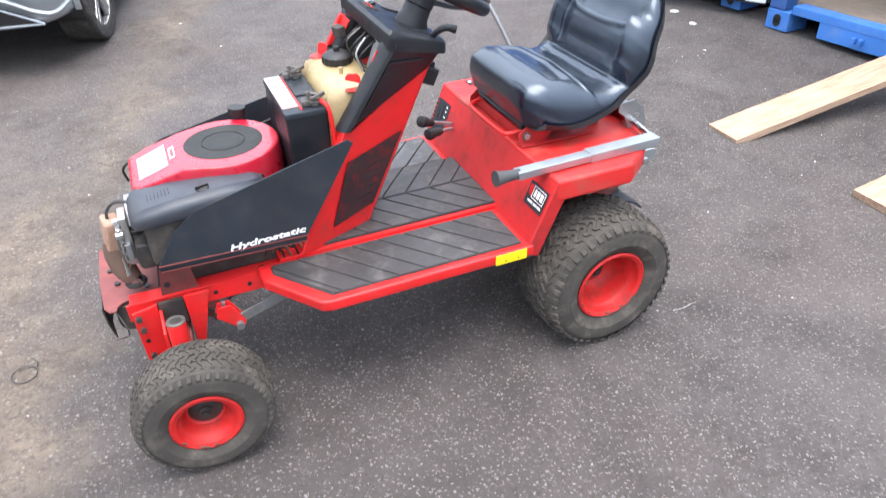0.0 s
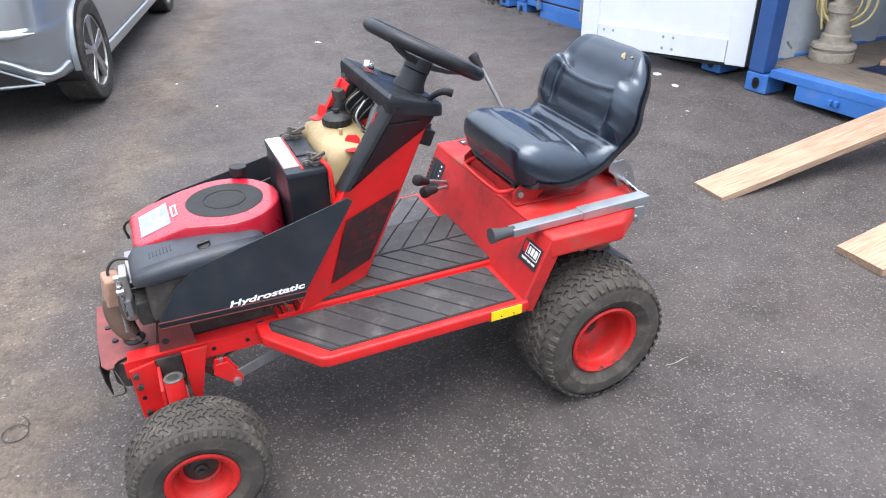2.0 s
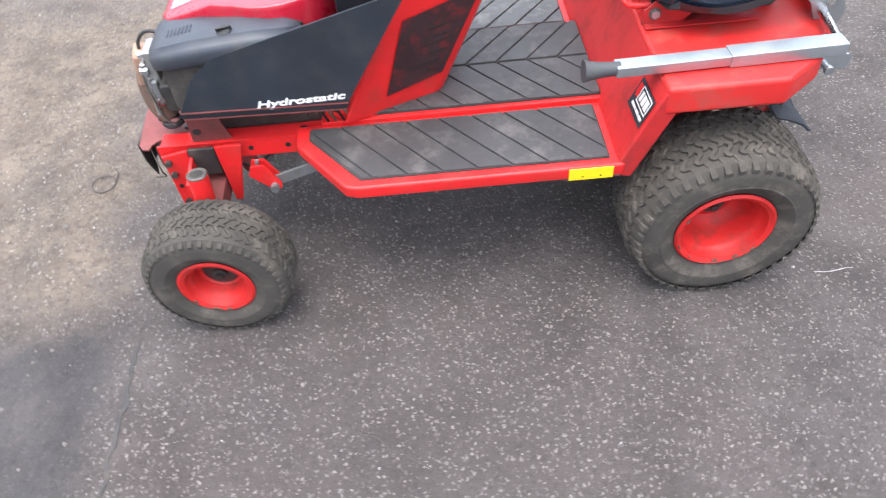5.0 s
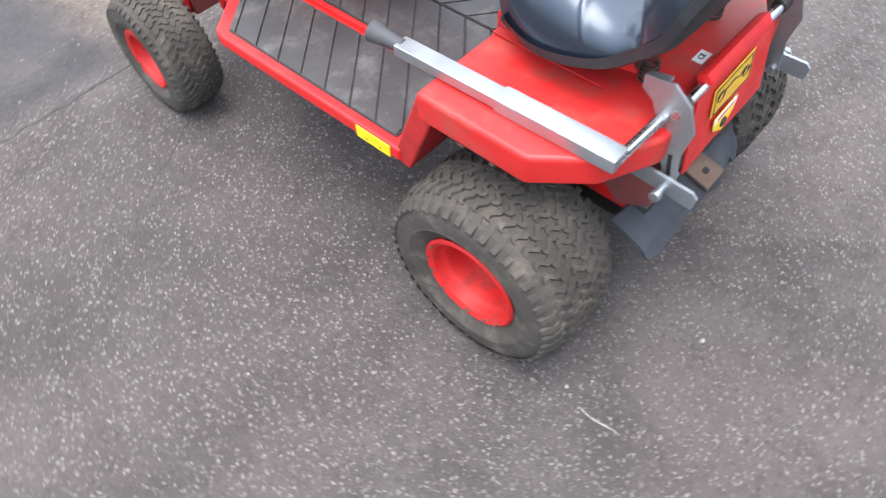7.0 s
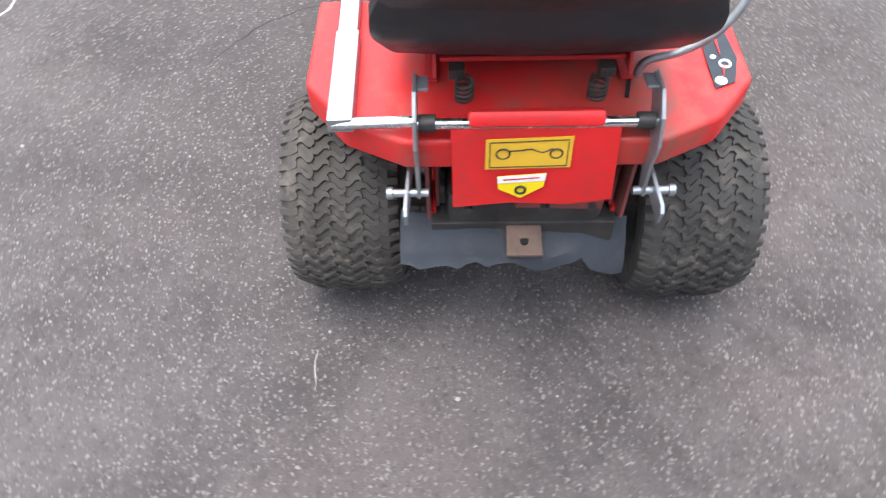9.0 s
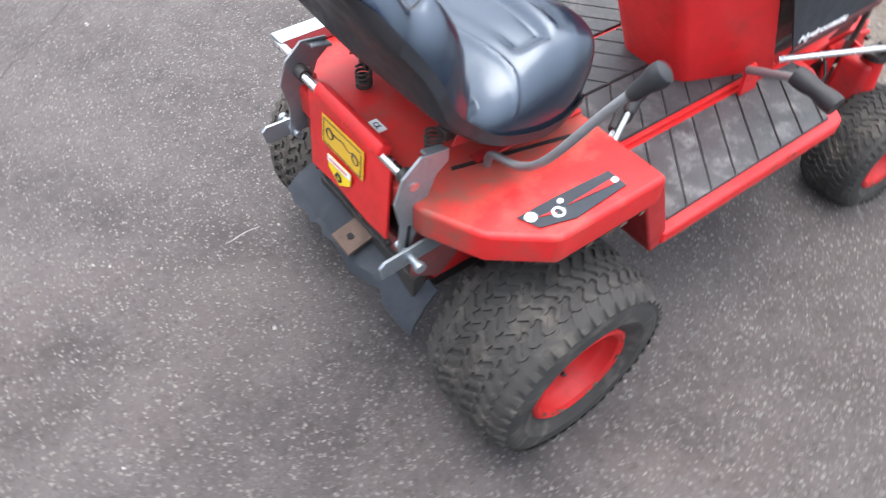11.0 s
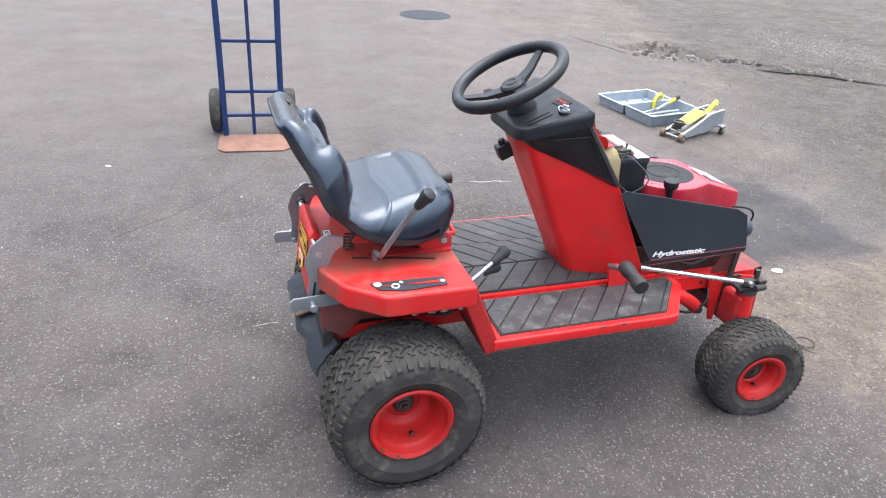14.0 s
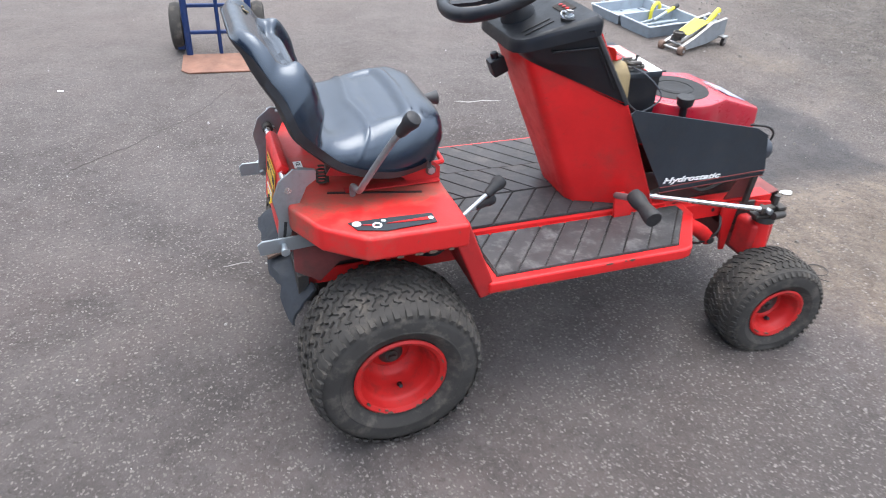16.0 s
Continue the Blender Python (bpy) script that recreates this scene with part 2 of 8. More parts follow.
def timber(name, a, b):
    m, n, l, p = shader(name)
    co = n.new("ShaderNodeTexCoord").outputs["Object"]
    mp = n.new("ShaderNodeMapping")
    mp.inputs["Scale"].default_value = (1.0, 14.0, 14.0)
    l.new(co, mp.inputs["Vector"])
    grain = noise_node(n, l, mp.outputs[0], 7.0, 8, 0.65)
    blot = noise_node(n, l, co, 3.0, 4)
    col = mix(n, l, ramp(n, l, grain, [(0.35, 0.0), (0.68, 1.0)]), a, b)
    col = mix(n, l, ramp(n, l, blot, [(0.45, 0.0), (0.75, 0.45)]), col, (0.33, 0.25, 0.18))
    knots = n.new("ShaderNodeTexVoronoi")
    knots.inputs["Scale"].default_value = 3.2
    l.new(co, knots.inputs["Vector"])
    col = mix(n, l, ramp(n, l, knots.outputs["Distance"], [(0.03, 0.75), (0.07, 0.0)]), col, (0.16, 0.08, 0.035))
    l.new(col, p.inputs["Base Color"])
    p.inputs["Roughness"].default_value = 0.75
    l.new(bump(n, l, grain, 0.4, 0.002), p.inputs["Normal"])
    return m


PINE = timber("pale_softwood", (0.30, 0.175, 0.11), (0.53, 0.37, 0.265))
FLOOR_WOOD = timber("worn_plywood", (0.11, 0.085, 0.068), (0.25, 0.205, 0.170))


def asphalt_material():
    m, n, l, p = shader("worn_asphalt")
    co = n.new("ShaderNodeNewGeometry").outputs["Position"]
    xyz = n.new("ShaderNodeSeparateXYZ")
    l.new(co, xyz.inputs[0])

    def calc(op, a, b):
        k = n.new("ShaderNodeMath")
        k.operation = op
        for s, v in zip(k.inputs, (a, b)):
            if isinstance(v, (int, float)):
                s.default_value = v
            else:
                l.new(v, s)
        return k.outputs[0]

    def aggregate(scale, low, high, spread, inner, outer):
        """Chips of stone: a mask and a random tone for each."""
        chips = n.new("ShaderNodeTexVoronoi")
        chips.inputs["Scale"].default_value = scale
        warp = n.new("ShaderNodeTexNoise")
        warp.inputs["Scale"].default_value = scale * 0.9
        l.new(co, warp.inputs["Vector"])
        wv = n.new("ShaderNodeVectorMath")
        wv.operation = "MULTIPLY_ADD"
        wv.inputs[1].default_value = (1.7 / scale,) * 3
        l.new(warp.outputs["Color"], wv.inputs[0])
        l.new(co, wv.inputs[2])
        l.new(wv.outputs[0], chips.inputs["Vector"])
        sep = n.new("ShaderNodeSeparateColor")
        l.new(chips.outputs["Color"], sep.inputs[0])
        amount = calc("ADD", sep.outputs[0], calc("MULTIPLY", calc("SUBTRACT", bare, 0.5), spread))
        pick = ramp(n, l, amount, [(low, 0.0), (high, 1.0)])
        core = ramp(n, l, chips.outputs["Distance"], [(inner, 1.0), (outer, 0.0)])
        return mix(n, l, 1.0, pick, core, "MULTIPLY"), sep.outputs[1]

    bare = noise_node(n, l, co, 1.6, 7, 0.7)
    fine = noise_node(n, l, co, 380, 3)
    broad = noise_node(n, l, co, 0.55, 6, 0.62)
    blotch = noise_node(n, l, co, 3.4, 8, 0.72)
    wob = noise_node(n, l, co, 2.2, 9, 0.72)
    small, tone_small = aggregate(170, 0.40, 0.9, 0.8, 0.22, 0.46)
    binder = mix(n, l, fine, (0.060, 0.054, 0.0535), (0.108, 0.097, 0.0960))
    binder = mix(n, l, ramp(n, l, broad, [(0.35, 0.0), (0.68, 0.7)]), binder, (0.116, 0.104, 0.102))
    col = mix(n, l, small, binder, mix(n, l, tone_small, (0.075, 0.068, 0.067), (0.19, 0.173, 0.168)))
    # dark damp and oily patches, and faintly red-brown ones
    stain = noise_node(n, l, co, 1.1, 8, 0.72)
    col = mix(n, l, ramp(n, l, stain, [(0.52, 0.0), (0.70, 0.55)]), col, (0.050, 0.045, 0.045))
    brown = noise_node(n, l, co, 0.9, 8, 0.7)
    col = mix(n, l, ramp(n, l, brown, [(0.48, 0.0), (0.70, 0.6)]), col, (0.115, 0.090, 0.084))
    # tan dust and dried mud in front of the machine, trailing off as a streak across the yard
    X, Y = xyz.outputs[0], xyz.outputs[1]
    ragged = calc("MULTIPLY", calc("SUBTRACT", wob, 0.5), 1.1)
    edge = calc("ADD", calc("SUBTRACT", X, 1.40), ragged)
    mud = ramp(n, l, edge, [(0.0, 0.0), (0.22, 1.0)])
    reach = calc("SUBTRACT", 1.05, calc("ABSOLUTE", calc("ADD", Y, 0.45), 0.0))
    mud = calc("MULTIPLY", mud, ramp(n, l, calc("ADD", reach, ragged), [(0.0, 0.22), (0.4, 1.0)]))
    off = calc("ABSOLUTE", calc("SUBTRACT", calc("MULTIPLY", calc("SUBTRACT", X, 1.35), 0.966), calc("MULTIPLY", calc("ADD", Y, 1.5), 0.257)), 0.0)
    trail = ramp(n, l, calc("ADD", off, ragged), [(0.0, 0.85), (0.28, 0.0)])
    trail = calc("MULTIPLY", trail, ramp(n, l, calc("SUBTRACT", -0.6, Y), [(0.0, 0.0), (0.5, 1.0)]))
    far_dust = calc("MULTIPLY", ramp(n, l, calc("SUBTRACT", X, 2.3), [(0.0, 0.0), (0.6, 1.0)]), ramp(n, l, noise_node(n, l, co, 0.8, 8, 0.72), [(0.42, 0.1), (0.62, 0.85)]))
    mudf = calc("MAXIMUM", calc("MAXIMUM", mud, trail), far_dust)
    rough_ground = ramp(n, l, noise_node(n, l, co, 1.3, 9, 0.75), [(0.34, 0.7), (0.50, 0.0)])
    lump = noise_node(n, l, co, 26, 8, 0.75)
    mudc = mix(n, l, ramp(n, l, noise_node(n, l, co, 4.5, 9, 0.75), [(0.3, 0.0), (0.7, 1.0)]), (0.105, 0.083, 0.066), (0.225, 0.182, 0.145))
    mudc = mix(n, l, ramp(n, l, lump, [(0.37, 0.75), (0.50, 0.0)]), mudc, (0.075, 0.062, 0.053))
    mudc = mix(n, l, rough_ground, mudc, (0.070, 0.060, 0.053))
    grit, tone_grit = aggregate(78, 0.42, 0.85, 1.0, 0.24, 0.46)
    mudc = mix(n, l, grit, mudc, mix(n, l, tone_grit, (0.12, 0.105, 0.095), (0.29, 0.26, 0.24)))
    col = mix(n, l, mudf, col, mudc)
    # a finer, darker patch of newer asphalt
    dx = calc("SUBTRACT", 0.62, calc("ABSOLUTE", calc("SUBTRACT", X, 1.98), 0.0))
    dy = calc("SUBTRACT", 0.50, calc("ABSOLUTE", calc("SUBTRACT", Y, 0.86), 0.0))
    inside = calc("ADD", calc("MINIMUM", dx, dy), calc("MULTIPLY", calc("SUBTRACT", wob, 0.5), 0.6))
    newer = mix(n, l, fine, (0.030, 0.030, 0.033), (0.076, 0.075, 0.079))
    col = mix(n, l, ramp(n, l, inside, [(0.0, 0.0), (0.12, 0.82)]), col, newer)
    # uneven wear at the scale of a footstep
    wear = ramp(n, l, noise_node(n, l, co, 3.1, 9, 0.78), [(0.36, 0.70), (0.50, 1.0), (0.66, 1.22)])
    col = mix(n, l, 1.0, col, wear, "MULTIPLY")
    # thin dust elsewhere
    dust = ramp(n, l, noise_node(n, l, co, 2.6, 9, 0.75), [(0.48, 0.0), (0.72, 0.6)])
    col = mix(n, l, calc("MULTIPLY", dust, calc("SUBTRACT", 1.0, calc("MULTIPLY", mudf, 0.8))), col, (0.150, 0.134, 0.128))
    col = mix(n, l, ramp(n, l, blotch, [(0.28, 0.6), (0.5, 0.0)]), col, (0.05, 0.043, 0.040))
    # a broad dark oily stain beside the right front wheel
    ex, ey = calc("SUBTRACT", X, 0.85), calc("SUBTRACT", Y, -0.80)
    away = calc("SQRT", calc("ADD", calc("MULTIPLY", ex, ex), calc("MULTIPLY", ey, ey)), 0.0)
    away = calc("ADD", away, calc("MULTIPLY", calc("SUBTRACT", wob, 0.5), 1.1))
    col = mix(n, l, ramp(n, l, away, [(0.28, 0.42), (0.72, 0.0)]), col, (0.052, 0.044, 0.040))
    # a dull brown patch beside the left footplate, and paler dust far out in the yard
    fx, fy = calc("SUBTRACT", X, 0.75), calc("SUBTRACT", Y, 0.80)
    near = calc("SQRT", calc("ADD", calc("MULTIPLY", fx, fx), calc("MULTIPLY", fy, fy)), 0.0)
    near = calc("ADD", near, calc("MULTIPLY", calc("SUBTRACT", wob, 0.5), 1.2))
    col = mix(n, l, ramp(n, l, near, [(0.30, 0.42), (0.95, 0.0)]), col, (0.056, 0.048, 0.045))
    far_out = ramp(n, l, calc("ADD", calc("MULTIPLY", calc("SUBTRACT", Y, 1.2), 0.3), calc("MULTIPLY", ragged, 0.25)), [(0.0, 0.0), (0.6, 1.0)])
    col = mix(n, l, calc("MULTIPLY", far_out, 0.38), col, (0.178, 0.153, 0.139))
    # churned gravel and mud beyond the broken edge and at the far side
    beyond = calc("ADD", calc("MULTIPLY", calc("SUBTRACT", X, 4.10), 0.58), calc("MULTIPLY", calc("SUBTRACT", Y, 4.10), 0.815))
    side = calc("SUBTRACT", calc("SUBTRACT", X, 2.75), calc("MULTIPLY", Y, 0.32))
    across = calc("SUBTRACT", calc("SUBTRACT", X, 3.60), calc("SUBTRACT", Y, 4.24))
    churn = calc("MAXIMUM", calc("MULTIPLY", ramp(n, l, calc("ADD", across, calc("MULTIPLY", ragged, 0.5)), [(0.0, 0.0), (0.3, 1.0)]), ramp(n, l, calc("ADD", beyond, calc("MULTIPLY", ragged, 0.4)), [(0.0, 0.0), (0.25, 1.0)])), ramp(n, l, calc("ADD", side, ragged), [(0.0, 0.0), (0.5, 1.0)]))
    churn = calc("MULTIPLY", churn, ramp(n, l, calc("SUBTRACT", X, 2.9), [(0.0, 0.0), (0.4, 1.0)]))
    clod = noise_node(n, l, co, 7.5, 9, 0.8)
    soil = mix(n, l, ramp(n, l, clod, [(0.38, 0.0), (0.62, 1.0)]), (0.095, 0.081, 0.070), (0.215, 0.190, 0.168))
    rock, tone_rock = aggregate(34, 0.45, 0.75, 1.2, 0.20, 0.40)
    soil = mix(n, l, rock, soil, mix(n, l, tone_rock, (0.10, 0.09, 0.082), (0.33, 0.305, 0.285)))
    col = mix(n, l, calc("MULTIPLY", churn, 0.8), col, soil)
    scour = calc("MULTIPLY", ramp(n, l, noise_node(n, l, co, 2.4, 9, 0.8), [(0.44, 0.75), (0.56, 0.0)]), ramp(n, l, calc("SUBTRACT", X, 2.5), [(0.0, 0.0), (0.7, 1.0)]))
    scour = calc("MULTIPLY", scour, ramp(n, l, noise_node(n, l, co, 21, 7, 0.75), [(0.35, 1.0), (0.62, 0.25)]))
    col = mix(n, l, scour, col, (0.072, 0.062, 0.054))
    pits = noise_node(n, l, co, 62, 5, 0.65)
    col = mix(n, l, ramp(n, l, pits, [(0.34, 0.5), (0.46, 0.0)]), col, (0.045, 0.040, 0.038))
    # pale worn stone chips that stand out of the binder
    pale, tone_pale = aggregate(94, 0.02, 0.36, 1.1, 0.24, 0.40)
    pale = calc("MULTIPLY", pale, calc("SUBTRACT", 1.0, calc("MAXIMUM", calc("MAXIMUM", calc("MULTIPLY", mudf, 0.7), calc("MULTIPLY", far_out, 0.6)), ramp(n, l, inside, [(0.0, 0.0), (0.08, 0.85)]))))
    col = mix(n, l, pale, col, mix(n, l, tone_pale, (0.112, 0.101, 0.095), (0.245, 0.226, 0.214)))
    col = mix(n, l, 1.0, col, (1.0, 0.974, 0.957), "MULTIPLY")
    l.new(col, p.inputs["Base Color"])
    l.new(ramp(n, l, stain, [(0.4, 0.88), (0.75, 0.6)]), p.inputs["Roughness"])
    p.inputs["Specular IOR Level"].default_value = 0.3
    n1 = bump(n, l, calc("ADD", pale, calc("MULTIPLY", small, 0.4)), 0.45, 0.003)
    n2 = bump(n, l, fine, 0.5, 0.002, n1)
    n3 = bump(n, l, pits, 0.5, 0.006, bump(n, l, lump, 0.7, 0.030, n2))
    n4 = bump(n, l, noise_node(n, l, co, 14, 6), 0.35, 0.02, n3)
    l.new(bump(n, l, calc("MULTIPLY", clod, churn), 0.8, 0.10, n4), p.inputs["Normal"])
    return m


ASPHALT = asphalt_material()


# ---- helpers for building ----
def part(name, bm, material, parent, label="", smooth=38):
    """Link a bmesh as ONE mesh object under a thing or a part."""
    me = bpy.data.meshes.new(name)
    bmesh.ops.recalc_face_normals(bm, faces=bm.faces)
    bm.to_mesh(me)
    bm.free()
    me.materials.append(material)
    me.polygons.foreach_set("use_smooth", [True] * len(me.polygons))
    me.set_sharp_from_angle(angle=radians(smooth))
    ob = new(name, me)
    ob.parent = parent
    if smooth < 45:
        even = ob.modifiers.new("even_shading", "WEIGHTED_NORMAL")
        even.keep_sharp, even.weight = True, 80
    if label:
        ob["label"] = label
    return ob


def thing(name, label, category, m=None, group="", kind=""):
    ob = new(name)
    ob.empty_display_size = 0.1
    ob.matrix_basis = m or Matrix()
    return tagged(ob, label, category, group, kind)


def bevel(bm, verts, width, seg=2, sharp=25):
    if width <= 0:
        return
    vs = set(verts)
    es = [e for e in bm.edges if e.verts[0] in vs and e.verts[1] in vs and len(e.link_faces) == 2 and e.calc_face_angle(0) > radians(sharp)]
    bmesh.ops.bevel(bm, geom=es, offset=width, segments=seg, profile=0.5, affect="EDGES", clamp_overlap=True)


def box(bm, c, s, bev=0.003, rot=(0, 0, 0), seg=2):
    m = pose(*c, *rot) @ Matrix.Diagonal((*s, 1))
    r = bmesh.ops.create_cube(bm, size=1, matrix=m)
    bevel(bm, r["verts"], min(bev, min(s) * 0.45), seg)
    return bm


def between(p0, p1):
    d = Vector(p1) - Vector(p0)
    return Matrix.Translation((Vector(p0) + Vector(p1)) / 2) @ d.to_track_quat("Z", "Y").to_matrix().to_4x4(), d.length


def cyl(bm, p0, p1, r0, r1=None, seg=20, bev=0.0):
    m, d = between(p0, p1)
    r = bmesh.ops.create_cone(bm, cap_ends=True, segments=seg, radius1=r0, radius2=r0 if r1 is None else r1, depth=d, matrix=m)
    if bev:
        bevel(bm, r["verts"], bev, 2, 50)
    return bm


def beam(bm, p0, p1, w, h, bev=0.002):
    m, d = between(p0, p1)
    r = bmesh.ops.create_cube(bm, size=1, matrix=m @ Matrix.Diagonal((w, h, d, 1)))
    bevel(bm, r["verts"], bev)
    return bm


def prism(bm, pts, vec, bev=0.0, seg=2):
    """A flat outline pushed along vec."""
    vec = Vector(vec)
    a = [bm.verts.new(p) for p in pts]
    b = [bm.verts.new(Vector(p) + vec) for p in pts]
    k = len(a)
    bm.faces.new(a)
    bm.faces.new(b[::-1])
    for i in range(k):
        bm.faces.new((a[i], b[i], b[(i + 1) % k], a[(i + 1) % k]))
    bmesh.ops.recalc_face_normals(bm, faces=bm.faces)
    bevel(bm, a + b, bev, seg)
    return bm


def loft(bm, rings, caps=True):
    vs = [[bm.verts.new(p) for p in r] for r in rings]
    k = len(vs[0])
    for a, b in zip(vs, vs[1:]):
        for i in range(k):
            bm.faces.new((a[i], a[(i + 1) % k], b[(i + 1) % k], b[i]))
    if caps:
        bm.faces.new(vs[0][::-1])
        bm.faces.new(vs[-1])
    return [v for r in vs for v in r]


def smooth_path(pts, n=6):
    p = [Vector(q) for q in pts]
    p = [2 * p[0] - p[1]] + p + [2 * p[-1] - p[-2]]
    out = []
    for i in range(1, len(p) - 2):
        for k in range(n):
            t = k / n
            a, b, c, d = p[i - 1:i + 3]
            out.append(0.5 * (2 * b + (c - a) * t + (2 * a - 5 * b + 4 * c - d) * t * t + (3 * b - a - 3 * c + d) * t ** 3))
    return out + [p[-2]]


def tube(bm, pts, r, seg=10, n=6, curve=True):
    path = smooth_path(pts, n) if curve else [Vector(q) for q in pts]
    up = Vector((0.13, 0.31, 0.94))
    rings = []
    for i, q in enumerate(path):
        d = (path[min(i + 1, len(path) - 1)] - path[max(i - 1, 0)]).normalized()
        x = d.cross(up).normalized()
        y = x.cross(d)
        rad = r(i / (len(path) - 1)) if callable(r) else r
        rings.append([q + rad * (math.cos(a) * x + math.sin(a) * y) for a in (2 * math.pi * k / seg for k in range(seg))])
    loft(bm, rings)
    return bm


def lathe(bm, prof, m, seg=40, closed=False):
    """Turn a profile of (radius, height) round z, then place it by m."""
    k = len(prof)
    ring = []
    for j in range(seg):
        a = 2 * math.pi * j / seg
        ring.append([bm.verts.new(m @ Vector((r * math.cos(a), r * math.sin(a), h))) for r, h in prof])
    for j in range(seg):
        a, b = ring[j], ring[(j + 1) % seg]
        for i in range(k if closed else k - 1):
            bm.faces.new((a[i], a[(i + 1) % k], b[(i + 1) % k], b[i]))
    return bm


def torus(bm, c, R, r, rot, seg=48, sub=12):
    prof = [(R + r * math.cos(a), r * math.sin(a)) for a in (2 * math.pi * k / sub for k in range(sub))]
    return lathe(bm, prof, pose(*c, *rot), seg, True)


def lettering(name, text, size, m, material, parent, shear=0.0, stretch=1.0, depth=0.0006, bold=0.0):
    cu = bpy.data.curves.new(name, "FONT")
    cu.body, cu.size, cu.shear, cu.extrude = text, size, shear, depth
    cu.align_x, cu.align_y, cu.offset = "CENTER", "CENTER", bold
    tmp = bpy.data.objects.new(name + "_tmp", cu)
    scene.collection.objects.link(tmp)
    bpy.context.view_layer.update()
    me = bpy.data.meshes.new_from_object(tmp.evaluated_get(bpy.context.evaluated_depsgraph_get()))
    bpy.data.objects.remove(tmp)
    bpy.data.curves.remove(cu)
    me.transform(m @ Matrix.Diagonal((stretch, 1, 1, 1)))
    me.materials.clear()
    me.materials.append(material)
    me.name = name
    ob = new(name, me)
    ob.parent = parent
    return ob


def bell(x, c, w):
    return math.exp(-((x - c) / w) ** 2)


# ---- the ground: one sheet, rising gently towards the containers ----
def ground_z(x, y):
    s = -(0.5 * x + 0.866 * y) - 0.5
    z = 0.035 * (math.sqrt(s * s + 0.04) + s) / 2
    return min(z, 0.24)


def broken_edge(x, y):
    """How far a place lies beyond the broken kerb-like edge of the asphalt."""
    return (x - 4.13) * 0.58 + (y - 4.12) * 0.815 + 0.06 * noise.noise((x * 2.9, y * 2.9, 0)) + 0.06 * noise.noise((x * 6, y * 6, 3))


def edge_drop(x, y):
    """A ragged trench along the broken edge, with lower rubble beyond."""
    b = broken_edge(x, y)
    along = min(1, max(0, (x - 3.55) / 0.35)) * min(1, max(0, (5.0 - x) / 0.4))
    wide = 0.07 + 0.05 * noise.noise((x * 2.2, y * 2.2, 4))
    z = -0.17 * along * math.exp(-((b - wide) / max(0.03, wide)) ** 2)
    # a ragged hole where the slab has broken away
    r = math.hypot((x - 3.98) / 0.42, (y - 4.42) / 0.36) + 0.55 * noise.noise((x * 3.1, y * 3.1, 9)) + 0.25 * noise.noise((x * 9, y * 9, 2))
    z -= 0.07 * min(1, max(0, (0.85 - r) / 0.22)) * (0.7 + 0.6 * noise.noise((x * 7, y * 7, 6)))
    if b > 0:
        z -= 0.02 * along * min(1, b / 0.1)
        z += 0.018 * noise.noise((x * 4, y * 4, 1)) * min(1, b * 3) * along
    elif b > -0.3:
        z += 0.010 * noise.noise((x * 9, y * 9, 5)) * along
    return z


def build_ground():
    fine = [i * 0.08 for i in range(-100, 33)] + [2.64 + i * 0.03 for i in range(100)] + [5.68 + i * 0.08 for i in range(30)]
    ext = [9, 11, 14, 20, 35, 70, 160, 400, 900]
    axis = [-e for e in ext[::-1]] + fine + ext
    k = len(axis)
    verts = []
    for y in axis:
        for x in axis:
            z = ground_z(x, y)
            if abs(x) < 9 and abs(y) < 9:
                z += 0.004 * noise.noise((x * 1.3, y * 1.3, 0)) * min(1, max(0, math.hypot(x - 0.5, y) - 1.2))
                if x > 2.6 and y > 0:
                    z += edge_drop(x, y)
            verts.append((x, y, z))
    faces = [(j * k + i, j * k + i + 1, (j + 1) * k + i + 1, (j + 1) * k + i) for j in range(k - 1) for i in range(k - 1)]
    me = bpy.data.meshes.new("ground")
    me.from_pydata(verts, [], faces)
    me.materials.append(ASPHALT)
    me.polygons.foreach_set("use_smooth", [True] * len(me.polygons))
    tagged(new("ground", me), "worn grey asphalt yard with pale chips, dust and cracks", "ground", kind="structure")


build_ground()

# ---- the ride-on tractor: front towards +x ----
tractor = thing("ride_on_tractor", "red ride-on garden tractor without bonnet or cutting deck, standing on asphalt", "garden tractor", pose(0, 0.009, 0, -1.3, 0, 0))
T = tractor


def squash(bm, centre_z, floor):
    """Flatten what hangs below the ground and let it bulge."""
    for v in bm.verts:
        if v.co.z + centre_z < floor:
            d = floor - v.co.z - centre_z
            v.co.z = floor - centre_z
            v.co.y += math.copysign(d * 0.7, v.co.y)


def tyre_profile(R, w, bead):
    h = w / 2
    return [(bead, -h * 0.72), (bead + 0.012, -h * 0.84), (bead + (R - bead) * 0.35, -h * 0.99), (bead + (R - bead) * 0.40, -h * 1.0), (bead + (R - bead) * 0.43, -h * 0.985), (bead + (R - bead) * 0.62, -h), (R - 0.026, -h * 0.95),
            (R - 0.010, -h * 0.82), (R - 0.004, -h * 0.5), (R - 0.003, 0), (R - 0.004, h * 0.5), (R - 0.010, h * 0.82), (R - 0.026, h * 0.95),
            (bead + (R - bead) * 0.62, h), (bead + (R - bead) * 0.43, h * 0.985), (bead + (R - bead) * 0.40, h * 1.0), (bead + (R - bead) * 0.35, h * 0.99), (bead + 0.012, h * 0.84), (bead, h * 0.72), (bead - 0.012, h * 0.4), (bead - 0.012, -h * 0.4)]


